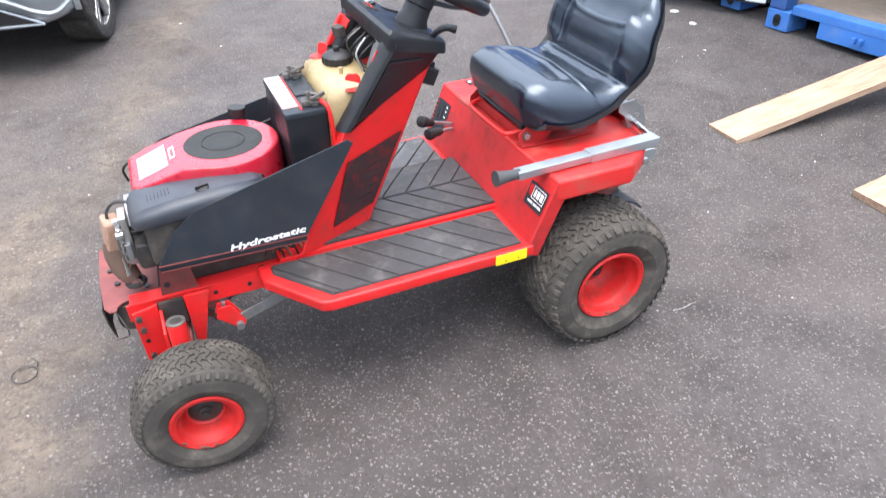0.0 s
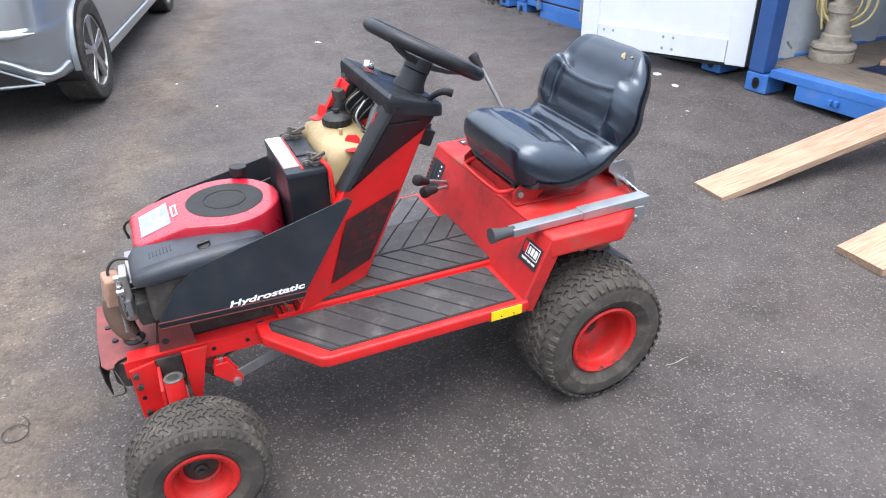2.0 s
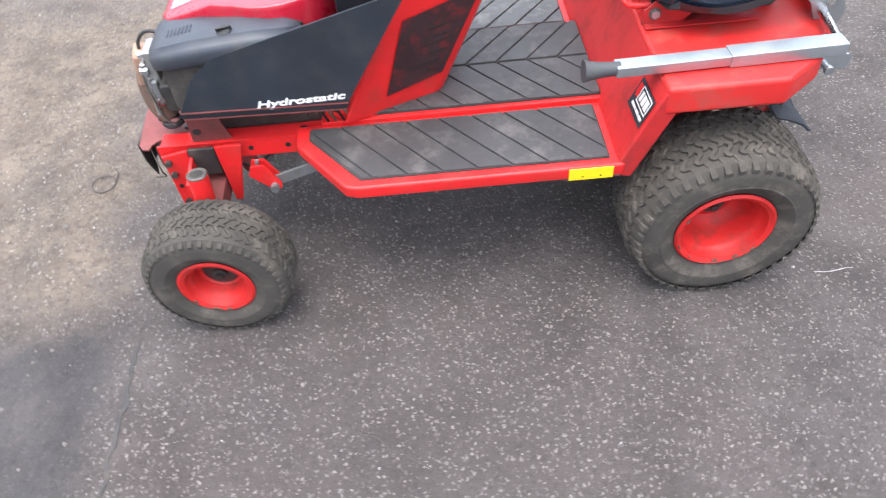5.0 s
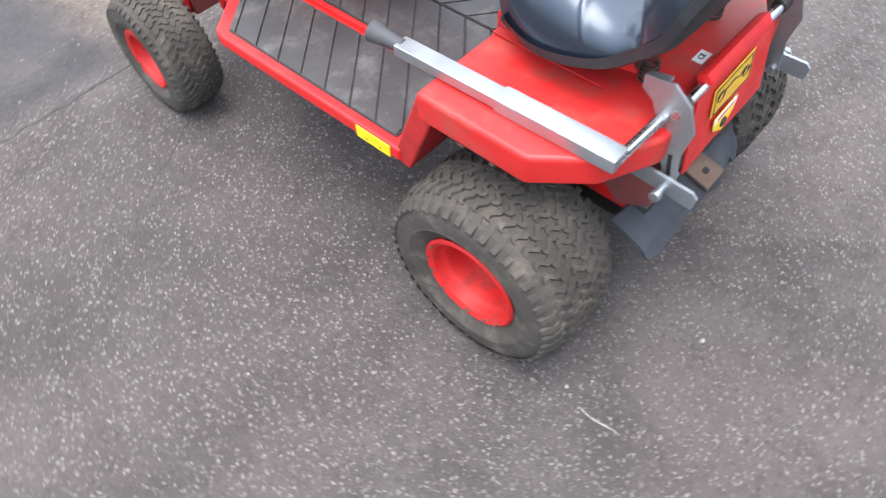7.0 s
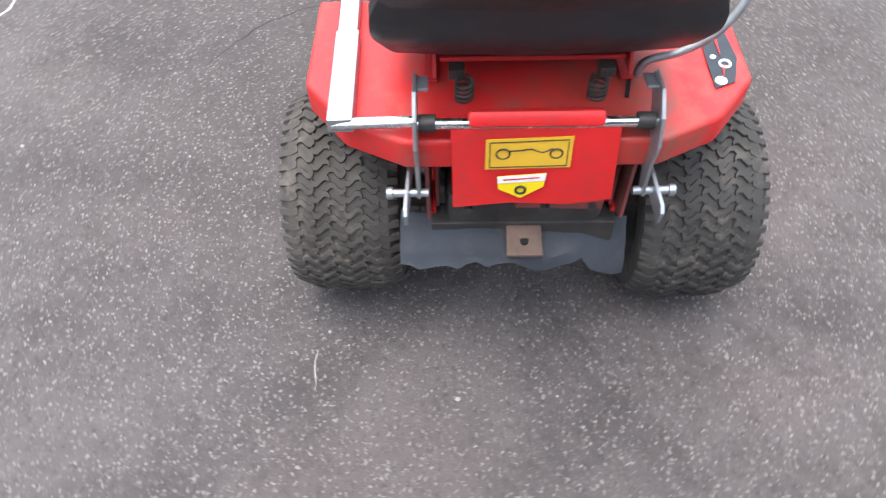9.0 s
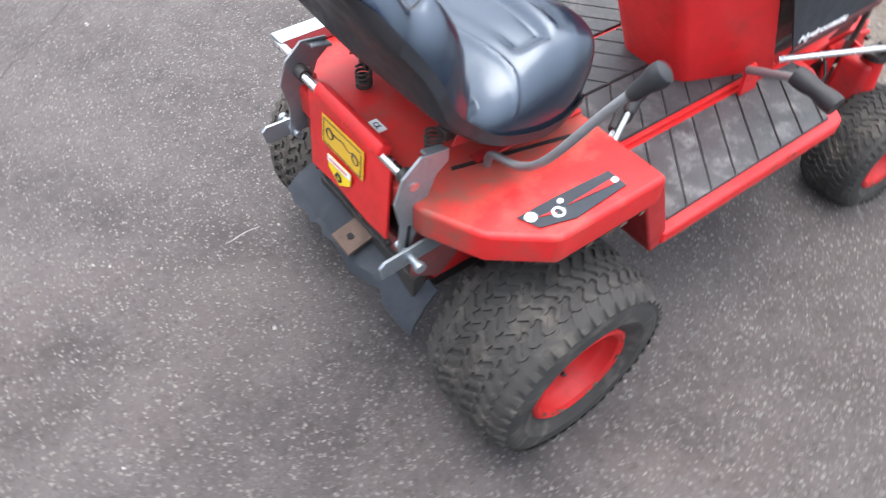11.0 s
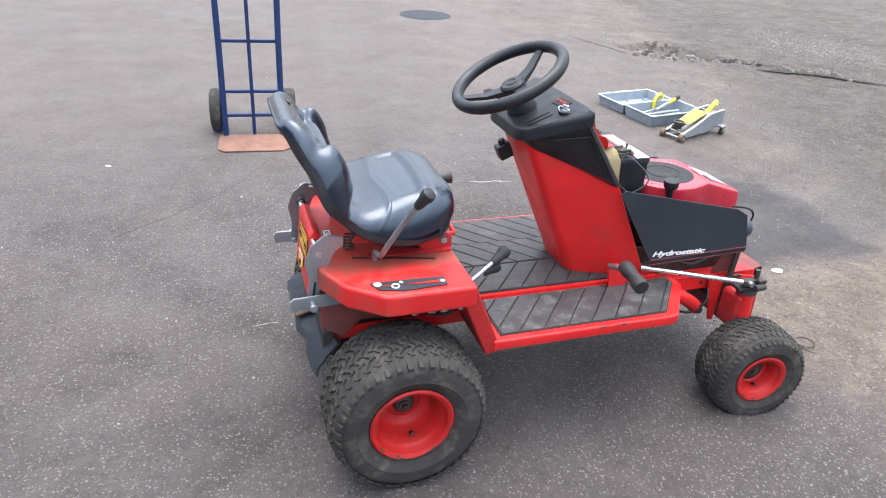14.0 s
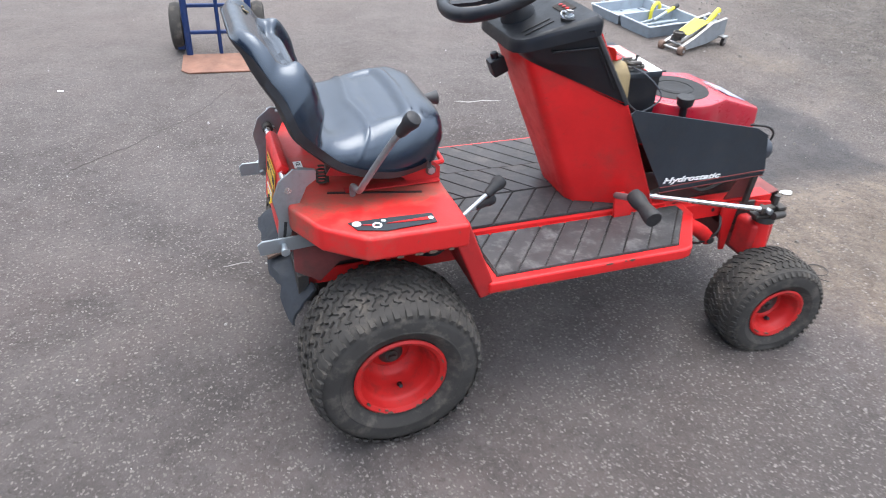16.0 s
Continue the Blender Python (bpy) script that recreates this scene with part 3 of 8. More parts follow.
def lugs(R, w, rows, count, high):
    """Turf tread: interlocking wavy blocks in staggered columns, with plain bars over the shoulders."""
    bm = bmesh.new()
    h = w / 2

    def radius(y):
        return R - 0.003 - 0.0484 * max(0, abs(y) / h - 0.45) ** 1.6

    inner = 0.66 * h
    span = 2 * inner / rows
    columns = [(-inner + span * (r + 0.5), span, 1 if r % 2 else -1, r % 2, False) for r in range(rows)]
    columns += [(s * 0.835 * h, 0.30 * h, s, (rows if s > 0 else 1) % 2, True) for s in (1, -1)]
    da = 2 * math.pi / count
    for yc, sp, flip, odd, shoulder in columns:
        for j in range(count):
            a0 = da * (j + 0.5 * odd)
            if shoulder:
                line = [(-0.58, -0.16), (-0.2, 0.06), (0.15, 0.02), (0.5, 0.02)]
            else:
                line = [(-0.58, 0.02), (-0.42, -0.19), (-0.20, -0.20), (0.0, 0.0), (0.20, 0.20), (0.42, 0.19), (0.58, -0.02)]
            low, top = [], []
            for i, (fy, fa) in enumerate(line):
                wide = 0.25 if shoulder else 0.215 - 0.05 * abs(i - 3) / 3
                for half in (-wide, wide):
                    y = yc + fy * sp * flip
                    for rad, store, k in ((radius(y) - 0.004, low, 1.15), (radius(y) + high * (0.55 if shoulder else 1.0), top, 0.86)):
                        a2 = a0 + (fa + half * k) * da
                        store.append(bm.verts.new((rad * math.cos(a2), y, rad * math.sin(a2))))
            e = len(top)
            for i in range(0, e - 2, 2):
                bm.faces.new((top[i], top[i + 1], top[i + 3], top[i + 2]))
                bm.faces.new((low[i], top[i], top[i + 2], low[i + 2]))
                bm.faces.new((low[i + 1], low[i + 3], top[i + 3], top[i + 1]))
            bm.faces.new((low[0], low[1], top[1], top[0]))
            bm.faces.new((low[e - 2], top[e - 2], top[e - 1], low[e - 1]))
    return bm


def wheel(name, label, c, R, w, bead, out, dish, count, rows, floor, steer=0.0):
    """A pressed steel rim with a turf tyre; out: +1 or -1, the side that faces away from the machine."""
    ax = pose(0, 0, 0, -90 * out, 0, 0)
    h = w / 2
    bm = bmesh.new()
    prof = [(bead + 0.006, h * 0.78), (bead + 0.010, h * 0.86), (bead + 0.004, h * 0.90), (bead - 0.006, h * 0.84), (bead - 0.010, h * 0.70), (bead - 0.014, h * 0.64), (bead - 0.019, h * 0.58), (bead - 0.023, h * 0.36), (bead - 0.026, h * 0.24), (bead - 0.030, h * dish + 0.010),
            (bead - 0.040, h * dish), (0.05, h * dish - 0.006), (0.036, h * dish + 0.004), (0.0005, h * dish + 0.004)]
    lathe(bm, prof, ax, 44)
    rim = part(name, bm, RED_WHEEL, T, label)
    rim.location = c
    rim.rotation_euler = (0, 0, radians(steer))
    bm = lathe(bmesh.new(), tyre_profile(R, w, bead), ax, 72, True)
    squash(bm, c[2], floor)
    rubber = RUBBER_DUSTY if out > 0 else RUBBER
    part("tyre", bm, rubber, rim, "muddy black rubber tyre")
    bm = lugs(R, w, rows, count, 0.0054 if R > 0.2 else 0.0032)
    squash(bm, c[2], floor)
    part("tread", bm, rubber, rim, "worn turf tread blocks")
    bm = cyl(bmesh.new(), (0, out * (h * dish - 0.02), 0), (0, out * (h * dish + 0.018), 0), 0.017, seg=18, bev=0.003)
    cyl(bm, (0, out * (h * dish + 0.018), 0), (0, out * (h * dish + 0.026), 0), 0.009, seg=6)
    part("hub", bm, DARK_METAL, rim, "greasy hub end")
    if R > 0.2:
        bm = lathe(bmesh.new(), [(0.0005, h * dish + 0.014), (0.020, h * dish + 0.013), (0.030, h * dish + 0.006), (0.034, h * dish - 0.004)], ax, 26)
        part("hub_boss", bm, DARK_METAL, rim, "greasy, darkened wheel centre")
    else:
        # wide dark disc: grease, and the shade of the deep dish put into colour
        bm = lathe(bmesh.new(), [(0.0005, h * dish + 0.010), (0.026, h * dish + 0.010), (0.040, h * dish + 0.005), (0.0475, h * dish - 0.004)], ax, 26)
        part("hub_boss", bm, DARK_METAL, rim, "greasy, darkened wheel centre")
    nick = random.Random(int(1000 * R) + out)
    for k in range(11):
        a = radians(nick.gauss(-75, 45))
        rr, sz = bead + nick.uniform(-0.004, 0.007), nick.uniform(0.003, 0.008)
        pts = [((rr + 0.45 * sz * math.sin(i) * nick.uniform(0.5, 1)) * math.cos(a + sz * math.cos(i) / rr), out * (h * 0.90 + 0.0006), (rr + 0.45 * sz * math.sin(i) * nick.uniform(0.5, 1)) * math.sin(a + sz * math.cos(i) / rr)) for i in range(6)]
        part("rust_chip", prism(bmesh.new(), pts, (0, -out * 0.004, 0), 0), RUST_DARK, rim)
    a = radians(280 if out < 0 else 60)
    rv = bead - 0.026
    bm = cyl(bmesh.new(), (rv * math.cos(a), out * h * 0.35, rv * math.sin(a)), (rv * 0.86 * math.cos(a), out * h * 0.52, rv * 0.86 * math.sin(a)), 0.006, 0.0045, 10)
    part("valve_stem", bm, GRIP, rim)
    return rim


wheel("rear_wheel", "red steel rear wheel with wide turf tyre", (0.012, 0.337, 0.212), 0.207, 0.222, 0.099, 1, 0.02, 44, 5, 0.011)
wheel("rear_wheel", "red steel rear wheel with wide turf tyre", (0.000, -0.338, 0.201), 0.212, 0.228, 0.103, -1, 0.02, 44, 5, -0.004)
wheel("front_wheel", "small red steel front wheel with turf tyre", (1.132, 0.363, 0.1675), 0.1665, 0.144, 0.0755, 1, 0.12, 46, 4, 0.0115, -3)
wheel("front_wheel", "small red steel front wheel with half-flat turf tyre", (1.152, -0.345, 0.117), 0.160, 0.162, 0.0745, -1, 0.12, 46, 4, -0.0045, -6)

# chassis
for s in (1, -1):
    bm = prism(bmesh.new(), [(1.25, s * 0.165, 0.366), (-0.16, s * 0.165, 0.350), (-0.16, s * 0.165, 0.31), (1.0, s * 0.165, 0.318), (1.08, s * 0.165, 0.318), (1.25, s * 0.165, 0.318)], (0, -s * 0.008, 0), 0.002)
    rail = part("chassis_rail", bm, RED, T, "red folded steel chassis rail with bolt holes")
    part("rail_top", box(bmesh.new(), (1.02, s * 0.145, 0.367), (0.44, 0.045, 0.004), 0.001), RED, rail)
    for x in (0.88, 0.955, 1.04):
        part("bolt_hole", cyl(bmesh.new(), (x, s * 0.1655, 0.343), (x, s * 0.1672, 0.343), 0.006, seg=14), BLACK, rail)
    part("oval_hole", cyl(bmesh.new(), (0.915, s * 0.148, 0.3692), (0.915, s * 0.148, 0.3705), 0.011, seg=14), BLACK, rail)
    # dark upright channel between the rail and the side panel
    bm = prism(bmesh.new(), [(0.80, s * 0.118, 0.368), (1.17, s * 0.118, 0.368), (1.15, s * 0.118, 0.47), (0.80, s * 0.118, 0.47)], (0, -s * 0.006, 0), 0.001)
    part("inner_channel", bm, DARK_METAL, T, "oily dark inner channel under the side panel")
    bm = prism(bmesh.new(), [(1.075, s * 0.16, 0.369), (1.165, s * 0.16, 0.369), (1.150, s * 0.185, 0.47), (1.085, s * 0.185, 0.455)], (0, -s * 0.004, 0), 0.001)
    gus = part("panel_gusset", bm, RED_DUSTY, T, "oily red gusset with a hole")
    part("bolt_hole", cyl(bmesh.new(), (1.145, s * 0.169, 0.405), (1.145, s * 0.172, 0.405), 0.008, seg=12), BLACK, gus)
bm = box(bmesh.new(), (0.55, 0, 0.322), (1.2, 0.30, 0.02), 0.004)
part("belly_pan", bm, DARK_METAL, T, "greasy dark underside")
bm = prism(bmesh.new(), [(1.305, -0.135, 0.358), (1.308, 0.02, 0.356), (1.302, 0.13, 0.352), (1.290, 0.150, 0.353), (1.274, 0.152, 0.353), (1.270, 0.138, 0.354), (1.261, 0.127, 0.354), (1.248, 0.122, 0.355), (1.235, 0.125, 0.356), (1.226, 0.134, 0.356), (1.222, 0.148, 0.357), (1.21, 0.16, 0.358), (0.82, 0.16, 0.368), (0.82, -0.16, 0.368), (1.22, -0.16, 0.360)], (0, 0, -0.006), 0.002)
nose = part("engine_bed", bm, RED_DUSTY, T, "dusty faded red engine bed plate with bolt holes")
for x, y in ((1.265, 0.045), (1.235, 0.03), (1.25, -0.05), (1.195, 0.085), (1.21, -0.09), (1.28, -0.02)):
    part("bolt_hole", cyl(bmesh.new(), (x, y, 0.357), (x, y, 0.361), 0.0075, seg=12), BLACK, nose)
bm = prism(bmesh.new(), [(1.309, -0.135, 0.352), (1.309, 0.125, 0.350), (1.306, 0.128, 0.30), (1.300, 0.115, 0.245), (1.303, 0.085, 0.275), (1.303, 0.03, 0.262), (1.304, -0.05, 0.29), (1.306, -0.135, 0.285)], (-0.004, 0, 0), 0.001)
part("torn_front_plate", bm, DARK_METAL, T, "torn blackened front plate")
part("pulley_guard", cyl(bmesh.new(), (1.24, 0.09, 0.27), (1.24, 0.09, 0.345), 0.045, seg=24, bev=0.004), DARK_METAL, T, "dark pulley below the bed")
part("tie_wire", tube(bmesh.new(), [(1.28, 0.13, 0.34), (1.262, 0.165, 0.30), (1.27, 0.14, 0.26), (1.30, 0.13, 0.25)], 0.0018, 6), DARK_METAL, T)

# front axle, kingpins and steering link
bm = box(bmesh.new(), (1.145, 0, 0.235), (0.05, 0.50, 0.05), 0.006)
part("front_axle", bm, RED_DUSTY, T, "dusty red front axle beam")
for s in (1, -1):
    # two bracket plates with the kingpin tube between them
    bm = prism(bmesh.new(), [(1.180, s * 0.172, 0.362), (1.242, s * 0.172, 0.350), (1.238, s * 0.172, 0.20), (1.205, s * 0.172, 0.18), (1.180, s * 0.172, 0.19)], (0, s * 0.010, 0), 0.003)
    pl = part("axle_bracket", bm, RED, T, "red axle bracket plate with bolts")
    for x, z in ((1.228, 0.335), (1.226, 0.30), (1.222, 0.215)):
        part("bolt", cyl(bmesh.new(), (x, s * 0.180, z), (x, s * 0.192, z), 0.008, seg=6), DARK_METAL, pl)
    part("bolt_hole", cyl(bmesh.new(), (1.224, s * 0.181, 0.262), (1.224, s * 0.1835, 0.262), 0.006, seg=10), BLACK, pl)
    bm = prism(bmesh.new(), [(1.172, s * 0.172, 0.345), (1.172, s * 0.255, 0.325), (1.172, s * 0.262, 0.19), (1.172, s * 0.172, 0.19)], (0.008, 0, 0), 0.002)
    part("bracket_web", bm, RED, pl)
    bm = prism(bmesh.new(), [(1.055, s * 0.172, 0.366), (1.118, s * 0.172, 0.366), (1.112, s * 0.172, 0.20), (1.095, s * 0.172, 0.20)], (0, s * 0.010, 0), 0.003)
    part("axle_bracket", bm, RED, T, "red axle bracket plate")
    bm = cyl(bmesh.new(), (1.15, s * 0.278, 0.150), (1.146, s * 0.256, 0.354), 0.0225, seg=24, bev=0.003)
    pin = part("kingpin_housing", bm, RED, T, "red kingpin tube")
    bm = lathe(bmesh.new(), [(0.0225, 0.0), (0.0235, 0.003), (0.021, 0.006), (0.015, 0.005), (0.014, 0.001)], pose(1.146, s * 0.256, 0.353, s * 6, 0, 0), 22)
    part("kingpin_cap", bm, CLAMP, pin, "worn bare steel rim of the tube")
    part("kingpin_end", cyl(bmesh.new(), (1.146, s * 0.256, 0.351), (1.146, s * 0.2555, 0.356), 0.0145, seg=16), DARK_METAL, pin)
    bm = cyl(bmesh.new(), (1.15, s * 0.25, 0.150), (1.15, s * 0.36, 0.150), 0.012, seg=14)
    part("stub_axle", bm, DARK_METAL, T)
for y in (0.198, 0.176):
    bm = prism(bmesh.new(), [(1.045, y, 0.318), (1.015, y, 0.318), (0.985, y, 0.262), (0.988, y, 0.245), (1.005, y, 0.240), (1.02, y, 0.255), (1.055, y, 0.29)], (0, 0.006, 0), 0.002)
    part("link_bracket", bm, RED, T, "red lift link bracket")
bm = prism(bmesh.new(), [(1.085, 0.150, 0.318), (1.04, 0.150, 0.318), (1.03, 0.150, 0.27), (1.05, 0.150, 0.245), (1.075, 0.150, 0.27)], (0, 0.006, 0), 0.002)
part("link_hanger", bm, RED_DUSTY, T, "greasy red link hanger")
part("hanger_bolt", cyl(bmesh.new(), (1.052, 0.15, 0.268), (1.052, 0.172, 0.268), 0.009, seg=6), DARK_METAL, T)
part("brake_wire", tube(bmesh.new(), [(1.10, 0.14, 0.30), (1.05, 0.16, 0.285), (1.0, 0.14, 0.30), (0.92, 0.12, 0.295), (0.8, 0.10, 0.30)], 0.0035, 8), BLACK, T)
# dark blocks added between the bracket plates in place of the gap's shade
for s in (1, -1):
    part("bracket_gap_shade", box(bmesh.new(), (1.149, s * 0.176, 0.325), (0.060, 0.010, 0.075), 0.002), DARK_METAL, T)
part("link_pin", cyl(bmesh.new(), (1.002, 0.17, 0.255), (1.002, 0.218, 0.255), 0.010, seg=14), STEEL, T)
part("link_bolt", cyl(bmesh.new(), (1.035, 0.19, 0.285), (1.03, 0.19, 0.325), 0.005, seg=8), ZINC, T)
bm = beam(bmesh.new(), (1.00, 0.188, 0.258), (0.70, 0.10, 0.285), 0.006, 0.03)
part("lift_link", bm, STEEL, T, "bare flat steel link")
part("swing_arm", tube(bmesh.new(), [(0.86, -0.15, 0.335), (0.93, -0.185, 0.325), (1.0, -0.18, 0.285), (1.04, -0.175, 0.25)], 0.022, 12), RED, T, "curved red swing arm")
part("kingpin_block", box(bmesh.new(), (1.150, -0.228, 0.276), (0.078, 0.084, 0.120), 0.016, (0, 0, 0), 3), RED_SCUFF, T, "red welded kingpin block")
part("grease_cap", cyl(bmesh.new(), (1.15, -0.252, 0.343), (1.15, -0.252, 0.364), 0.034, 0.028, 20, 0.004), DARK_METAL, T, "greasy black cap on the kingpin")
part("pivot_pin", cyl(bmesh.new(), (1.035, -0.165, 0.255), (1.035, -0.200, 0.255), 0.012, seg=14, bev=0.002), DARK_METAL, T)
part("hanging_cable", tube(bmesh.new(), [(0.90, -0.16, 0.31), (0.95, -0.20, 0.27), (1.01, -0.19, 0.25), (1.05, -0.20, 0.29), (1.07, -0.17, 0.33)], 0.004, 8), BLACK, T, "loose black cable under the rail")
part("panel_strut", box(bmesh.new(), (1.128, -0.192, 0.425), (0.018, 0.012, 0.115), 0.003, (0, 4, 0)), DARK_METAL, T, "dark strut carrying the side panel")
part("hose", tube(bmesh.new(), [(0.20, -0.20, 0.45), (0.17, -0.27, 0.462), (0.12, -0.30, 0.44), (0.05, -0.22, 0.41)], 0.0045, 8), BLACK, T, "black hose behind the wheel")
bm = cyl(bmesh.new(), (0.78, -0.187, 0.440), (1.10, -0.275, 0.398), 0.0078, seg=14)
part("drag_link", bm, CHROME, T, "bright plated steering drag link")
bm = box(bmesh.new(), (1.13, -0.277, 0.395), (0.06, 0.022, 0.022), 0.005)
cyl(bm, (1.15, -0.275, 0.365), (1.15, -0.275, 0.435), 0.008, seg=12)
cyl(bm, (1.12, -0.297, 0.395), (1.12, -0.257, 0.395), 0.008, seg=8)
box(bm, (1.13, -0.262, 0.375), (0.085, 0.045, 0.012), 0.004)
cyl(bm, (1.155, -0.262, 0.365), (1.155, -0.262, 0.385), 0.02, seg=14)
cyl(bm, (1.125, -0.305, 0.388), (1.165, -0.300, 0.386), 0.011, seg=10)
box(bm, (1.158, -0.285, 0.402), (0.03, 0.03, 0.014), 0.004)
part("joint_nut", cyl(bmesh.new(), (1.118, -0.30, 0.398), (1.118, -0.285, 0.398), 0.009, seg=6), ZINC, T)
part("ball_joint", bm, DARK_METAL, T, "greasy steering ball joint")

# footplates with rubber mats
FZ = 0.378


def ridges(bm, poly, z, ang, gap, slit, high):
    """Flat slanting ribs that fill a mat, with narrow slits between them."""
    d = Vector((math.cos(radians(ang)), math.sin(radians(ang)), 0))
    nrm = Vector((-d.y, d.x, 0))
    c = Vector((sum(p[0] for p in poly) / len(poly), sum(p[1] for p in poly) / len(poly), 0))
    c2 = [Vector((x, y, 0)) for x, y in poly]
    c2 = [p + (c - p).normalized() * 0.004 for p in c2]
    for k in range(-24, 25):
        lo, hi = k * gap + slit / 2, (k + 1) * gap - slit / 2
        ring = c2
        for lim, sign in ((lo, 1), (hi, -1)):
            cut = []
            for p, q in zip(ring, ring[1:] + ring[:1]):
                a, b = sign * ((p - c).dot(nrm) - lim), sign * ((q - c).dot(nrm) - lim)
                if a >= 0:
                    cut.append(p)
                if a * b < 0:
                    cut.append(p.lerp(q, a / (a - b)))
            ring = cut
        if len(ring) < 3:
            continue
        mid = sum(ring, Vector()) / len(ring)
        if max((p - mid).length for p in ring) < 0.022:
            continue
        prism(bm, [(p.x, p.y, z) for p in ring], (0, 0, high), 0.0012, 1)
    return bm


for s in (1, -1):
    edge = [(0.235, 0.15), (0.235, 0.37), (0.79, 0.37), (0.815, 0.362), (0.925, 0.215), (0.93, 0.15)]
    bm = prism(bmesh.new(), [(x, s * y, FZ) for x, y in edge], (0, 0, -0.032), 0.007, 3)
    plate = part("footplate", bm, RED, T, "red folded steel footplate, chipped along the edge")
    inner = [(0.262, 0.172), (0.262, 0.348), (0.782, 0.348), (0.897, 0.205), (0.897, 0.172)]
    bm = prism(bmesh.new(), [(x, s * y, FZ - 0.002) for x, y in inner], (0, 0, 0.006), 0.002)
    mat = part("foot_mat", bm, MAT, plate, "dusty ribbed black rubber foot mat")
    part("mat_ribs", ridges(bmesh.new(), [(x, s * y) for x, y in inner], FZ + 0.0035, s * -50, 0.056, 0.0042, 0.0040), MAT_RIB if s > 0 else MAT_WORN, mat)
bm = box(bmesh.new(), (0.54, 0, FZ - 0.003), (0.66, 0.322, 0.030), 0.005)
floor_pan = part("floor_pan", bm, RED, T, "red raised floor pan with folded edges")
for s in (1, -1):
    inner = [(0.238, s * 0.002), (0.238, s * 0.150), (0.80, s * 0.150), (0.60, s * 0.002)]
    bm = prism(bmesh.new(), [(x, y, FZ + 0.011) for x, y in inner], (0, 0, 0.006), 0.0015)
    mat = part("floor_mat", bm, MAT, floor_pan, "dusty ribbed black rubber floor mat")
    part("mat_ribs", ridges(bmesh.new(), inner, FZ + 0.0165, s * -50, 0.056, 0.0042, 0.0040), MAT_RIB, mat)
# chipped paint with rust showing, along the lower edges
chip = random.Random(31)
for k in range(26):
    s = -1 if k % 5 else 1
    side = k % 3
    if side < 2:
        x, y, z = chip.uniform(0.25, 0.78), s * 0.3705, FZ - chip.choice((0.030, 0.029, 0.003))
    else:
        x, y, z = chip.uniform(-0.05, 0.16), s * 0.3705, 0.497
    w, hh = chip.uniform(0.004, 0.016), chip.uniform(0.002, 0.005)
    pts = [(x + w * math.cos(i * 0.9) * chip.uniform(0.6, 1), y, z + hh * math.sin(i * 0.9) * chip.uniform(0.6, 1)) for i in range(7)]
    part("paint_chip", prism(bmesh.new(), pts, (0, s * 0.0006, 0), 0), RUST_DARK, T)
# yellow sticker on the edge of the left footplate
bm = box(bmesh.new(), (0.305, 0.3715, FZ - 0.0165), (0.092, 0.003, 0.029), 0.0005)
stick = part("edge_sticker", bm, YELLOW, T, "yellow safety sticker")
for x in (0.285, 0.322):
    part("print_mark", box(bmesh.new(), (x, 0.3732, FZ - 0.022), (0.004, 0.001, 0.003), 0), BLACK, stick)

# rear body: sloping front, top deck and wheel guards in one pressing
DZ = 0.555


def body_outline(inset=0.0):
    h = 0.370 - inset
    return [(0.178, -h), (-0.055, -h), (-0.145, -(0.30 - inset)), (-0.195, -(0.20 - inset)), (-0.195, 0.20 - inset), (-0.145, 0.30 - inset), (-0.055, h), (0.178, h)]


bm = prism(bmesh.new(), [(x, y, DZ) for x, y in body_outline()], (0, 0, -0.062), 0.010, 3)
deck = part("rear_deck", bm, RED_DECK, T, "red pressed steel rear deck and wheel guards, dusty on top")
bm = prism(bmesh.new(), [(0.177, -0.367, DZ - 0.008), (0.177, 0.367, DZ - 0.008), (0.262, 0.364, FZ - 0.034), (0.262, -0.364, FZ - 0.034)], (-0.045, 0, -0.012), 0.006, 3)
part("front_riser", bm, RED_SCUFF, T, "scuffed red sloping front of the seat box")
for s in (1, -1):
    bm = prism(bmesh.new(), [(0.16, s * 0.150, 0.52), (-0.16, s * 0.150, 0.52), (-0.16, s * 0.150, 0.36), (0.22, s * 0.150, 0.36)], (0, s * 0.006, 0), 0.001)
    part("inner_guard", bm, RED_DUSTY, T)

# quadrant decal and slot on the right guard, and the mark on the sloping front
def on_deck(name, pts, z, material, parent, label=""):
    return part(name, prism(bmesh.new(), [(x, y, z) for x, y in pts], (0, 0, 0.0012), 0), material, parent, label)


decal = on_deck("lever_decal", [(-0.085, -0.300), (-0.070, -0.335), (-0.01, -0.352), (0.105, -0.345), (0.105, -0.305), (-0.01, -0.300)], DZ + 0.002, SLATE, deck, "dark decal with red wedge and white symbols")
on_deck("red_wedge", [(-0.005, -0.325), (0.09, -0.322), (0.09, -0.333)], DZ + 0.0036, RED, decal)
on_deck("red_wedge", [(-0.06, -0.318), (-0.03, -0.322), (-0.03, -0.328)], DZ + 0.0036, RED, decal)
for x, y, r in ((-0.068, -0.312, 0.010), (0.096, -0.327, 0.006), (-0.008, -0.312, 0.005)):
    part("symbol", cyl(bmesh.new(), (x, y, DZ + 0.0035), (x, y, DZ + 0.0048), r, seg=10), WHITE, decal)
part("symbol", torus(bmesh.new(), (-0.026, -0.328, DZ + 0.0042), 0.009, 0.002, (0, 0, 0), 18, 6), WHITE, decal)
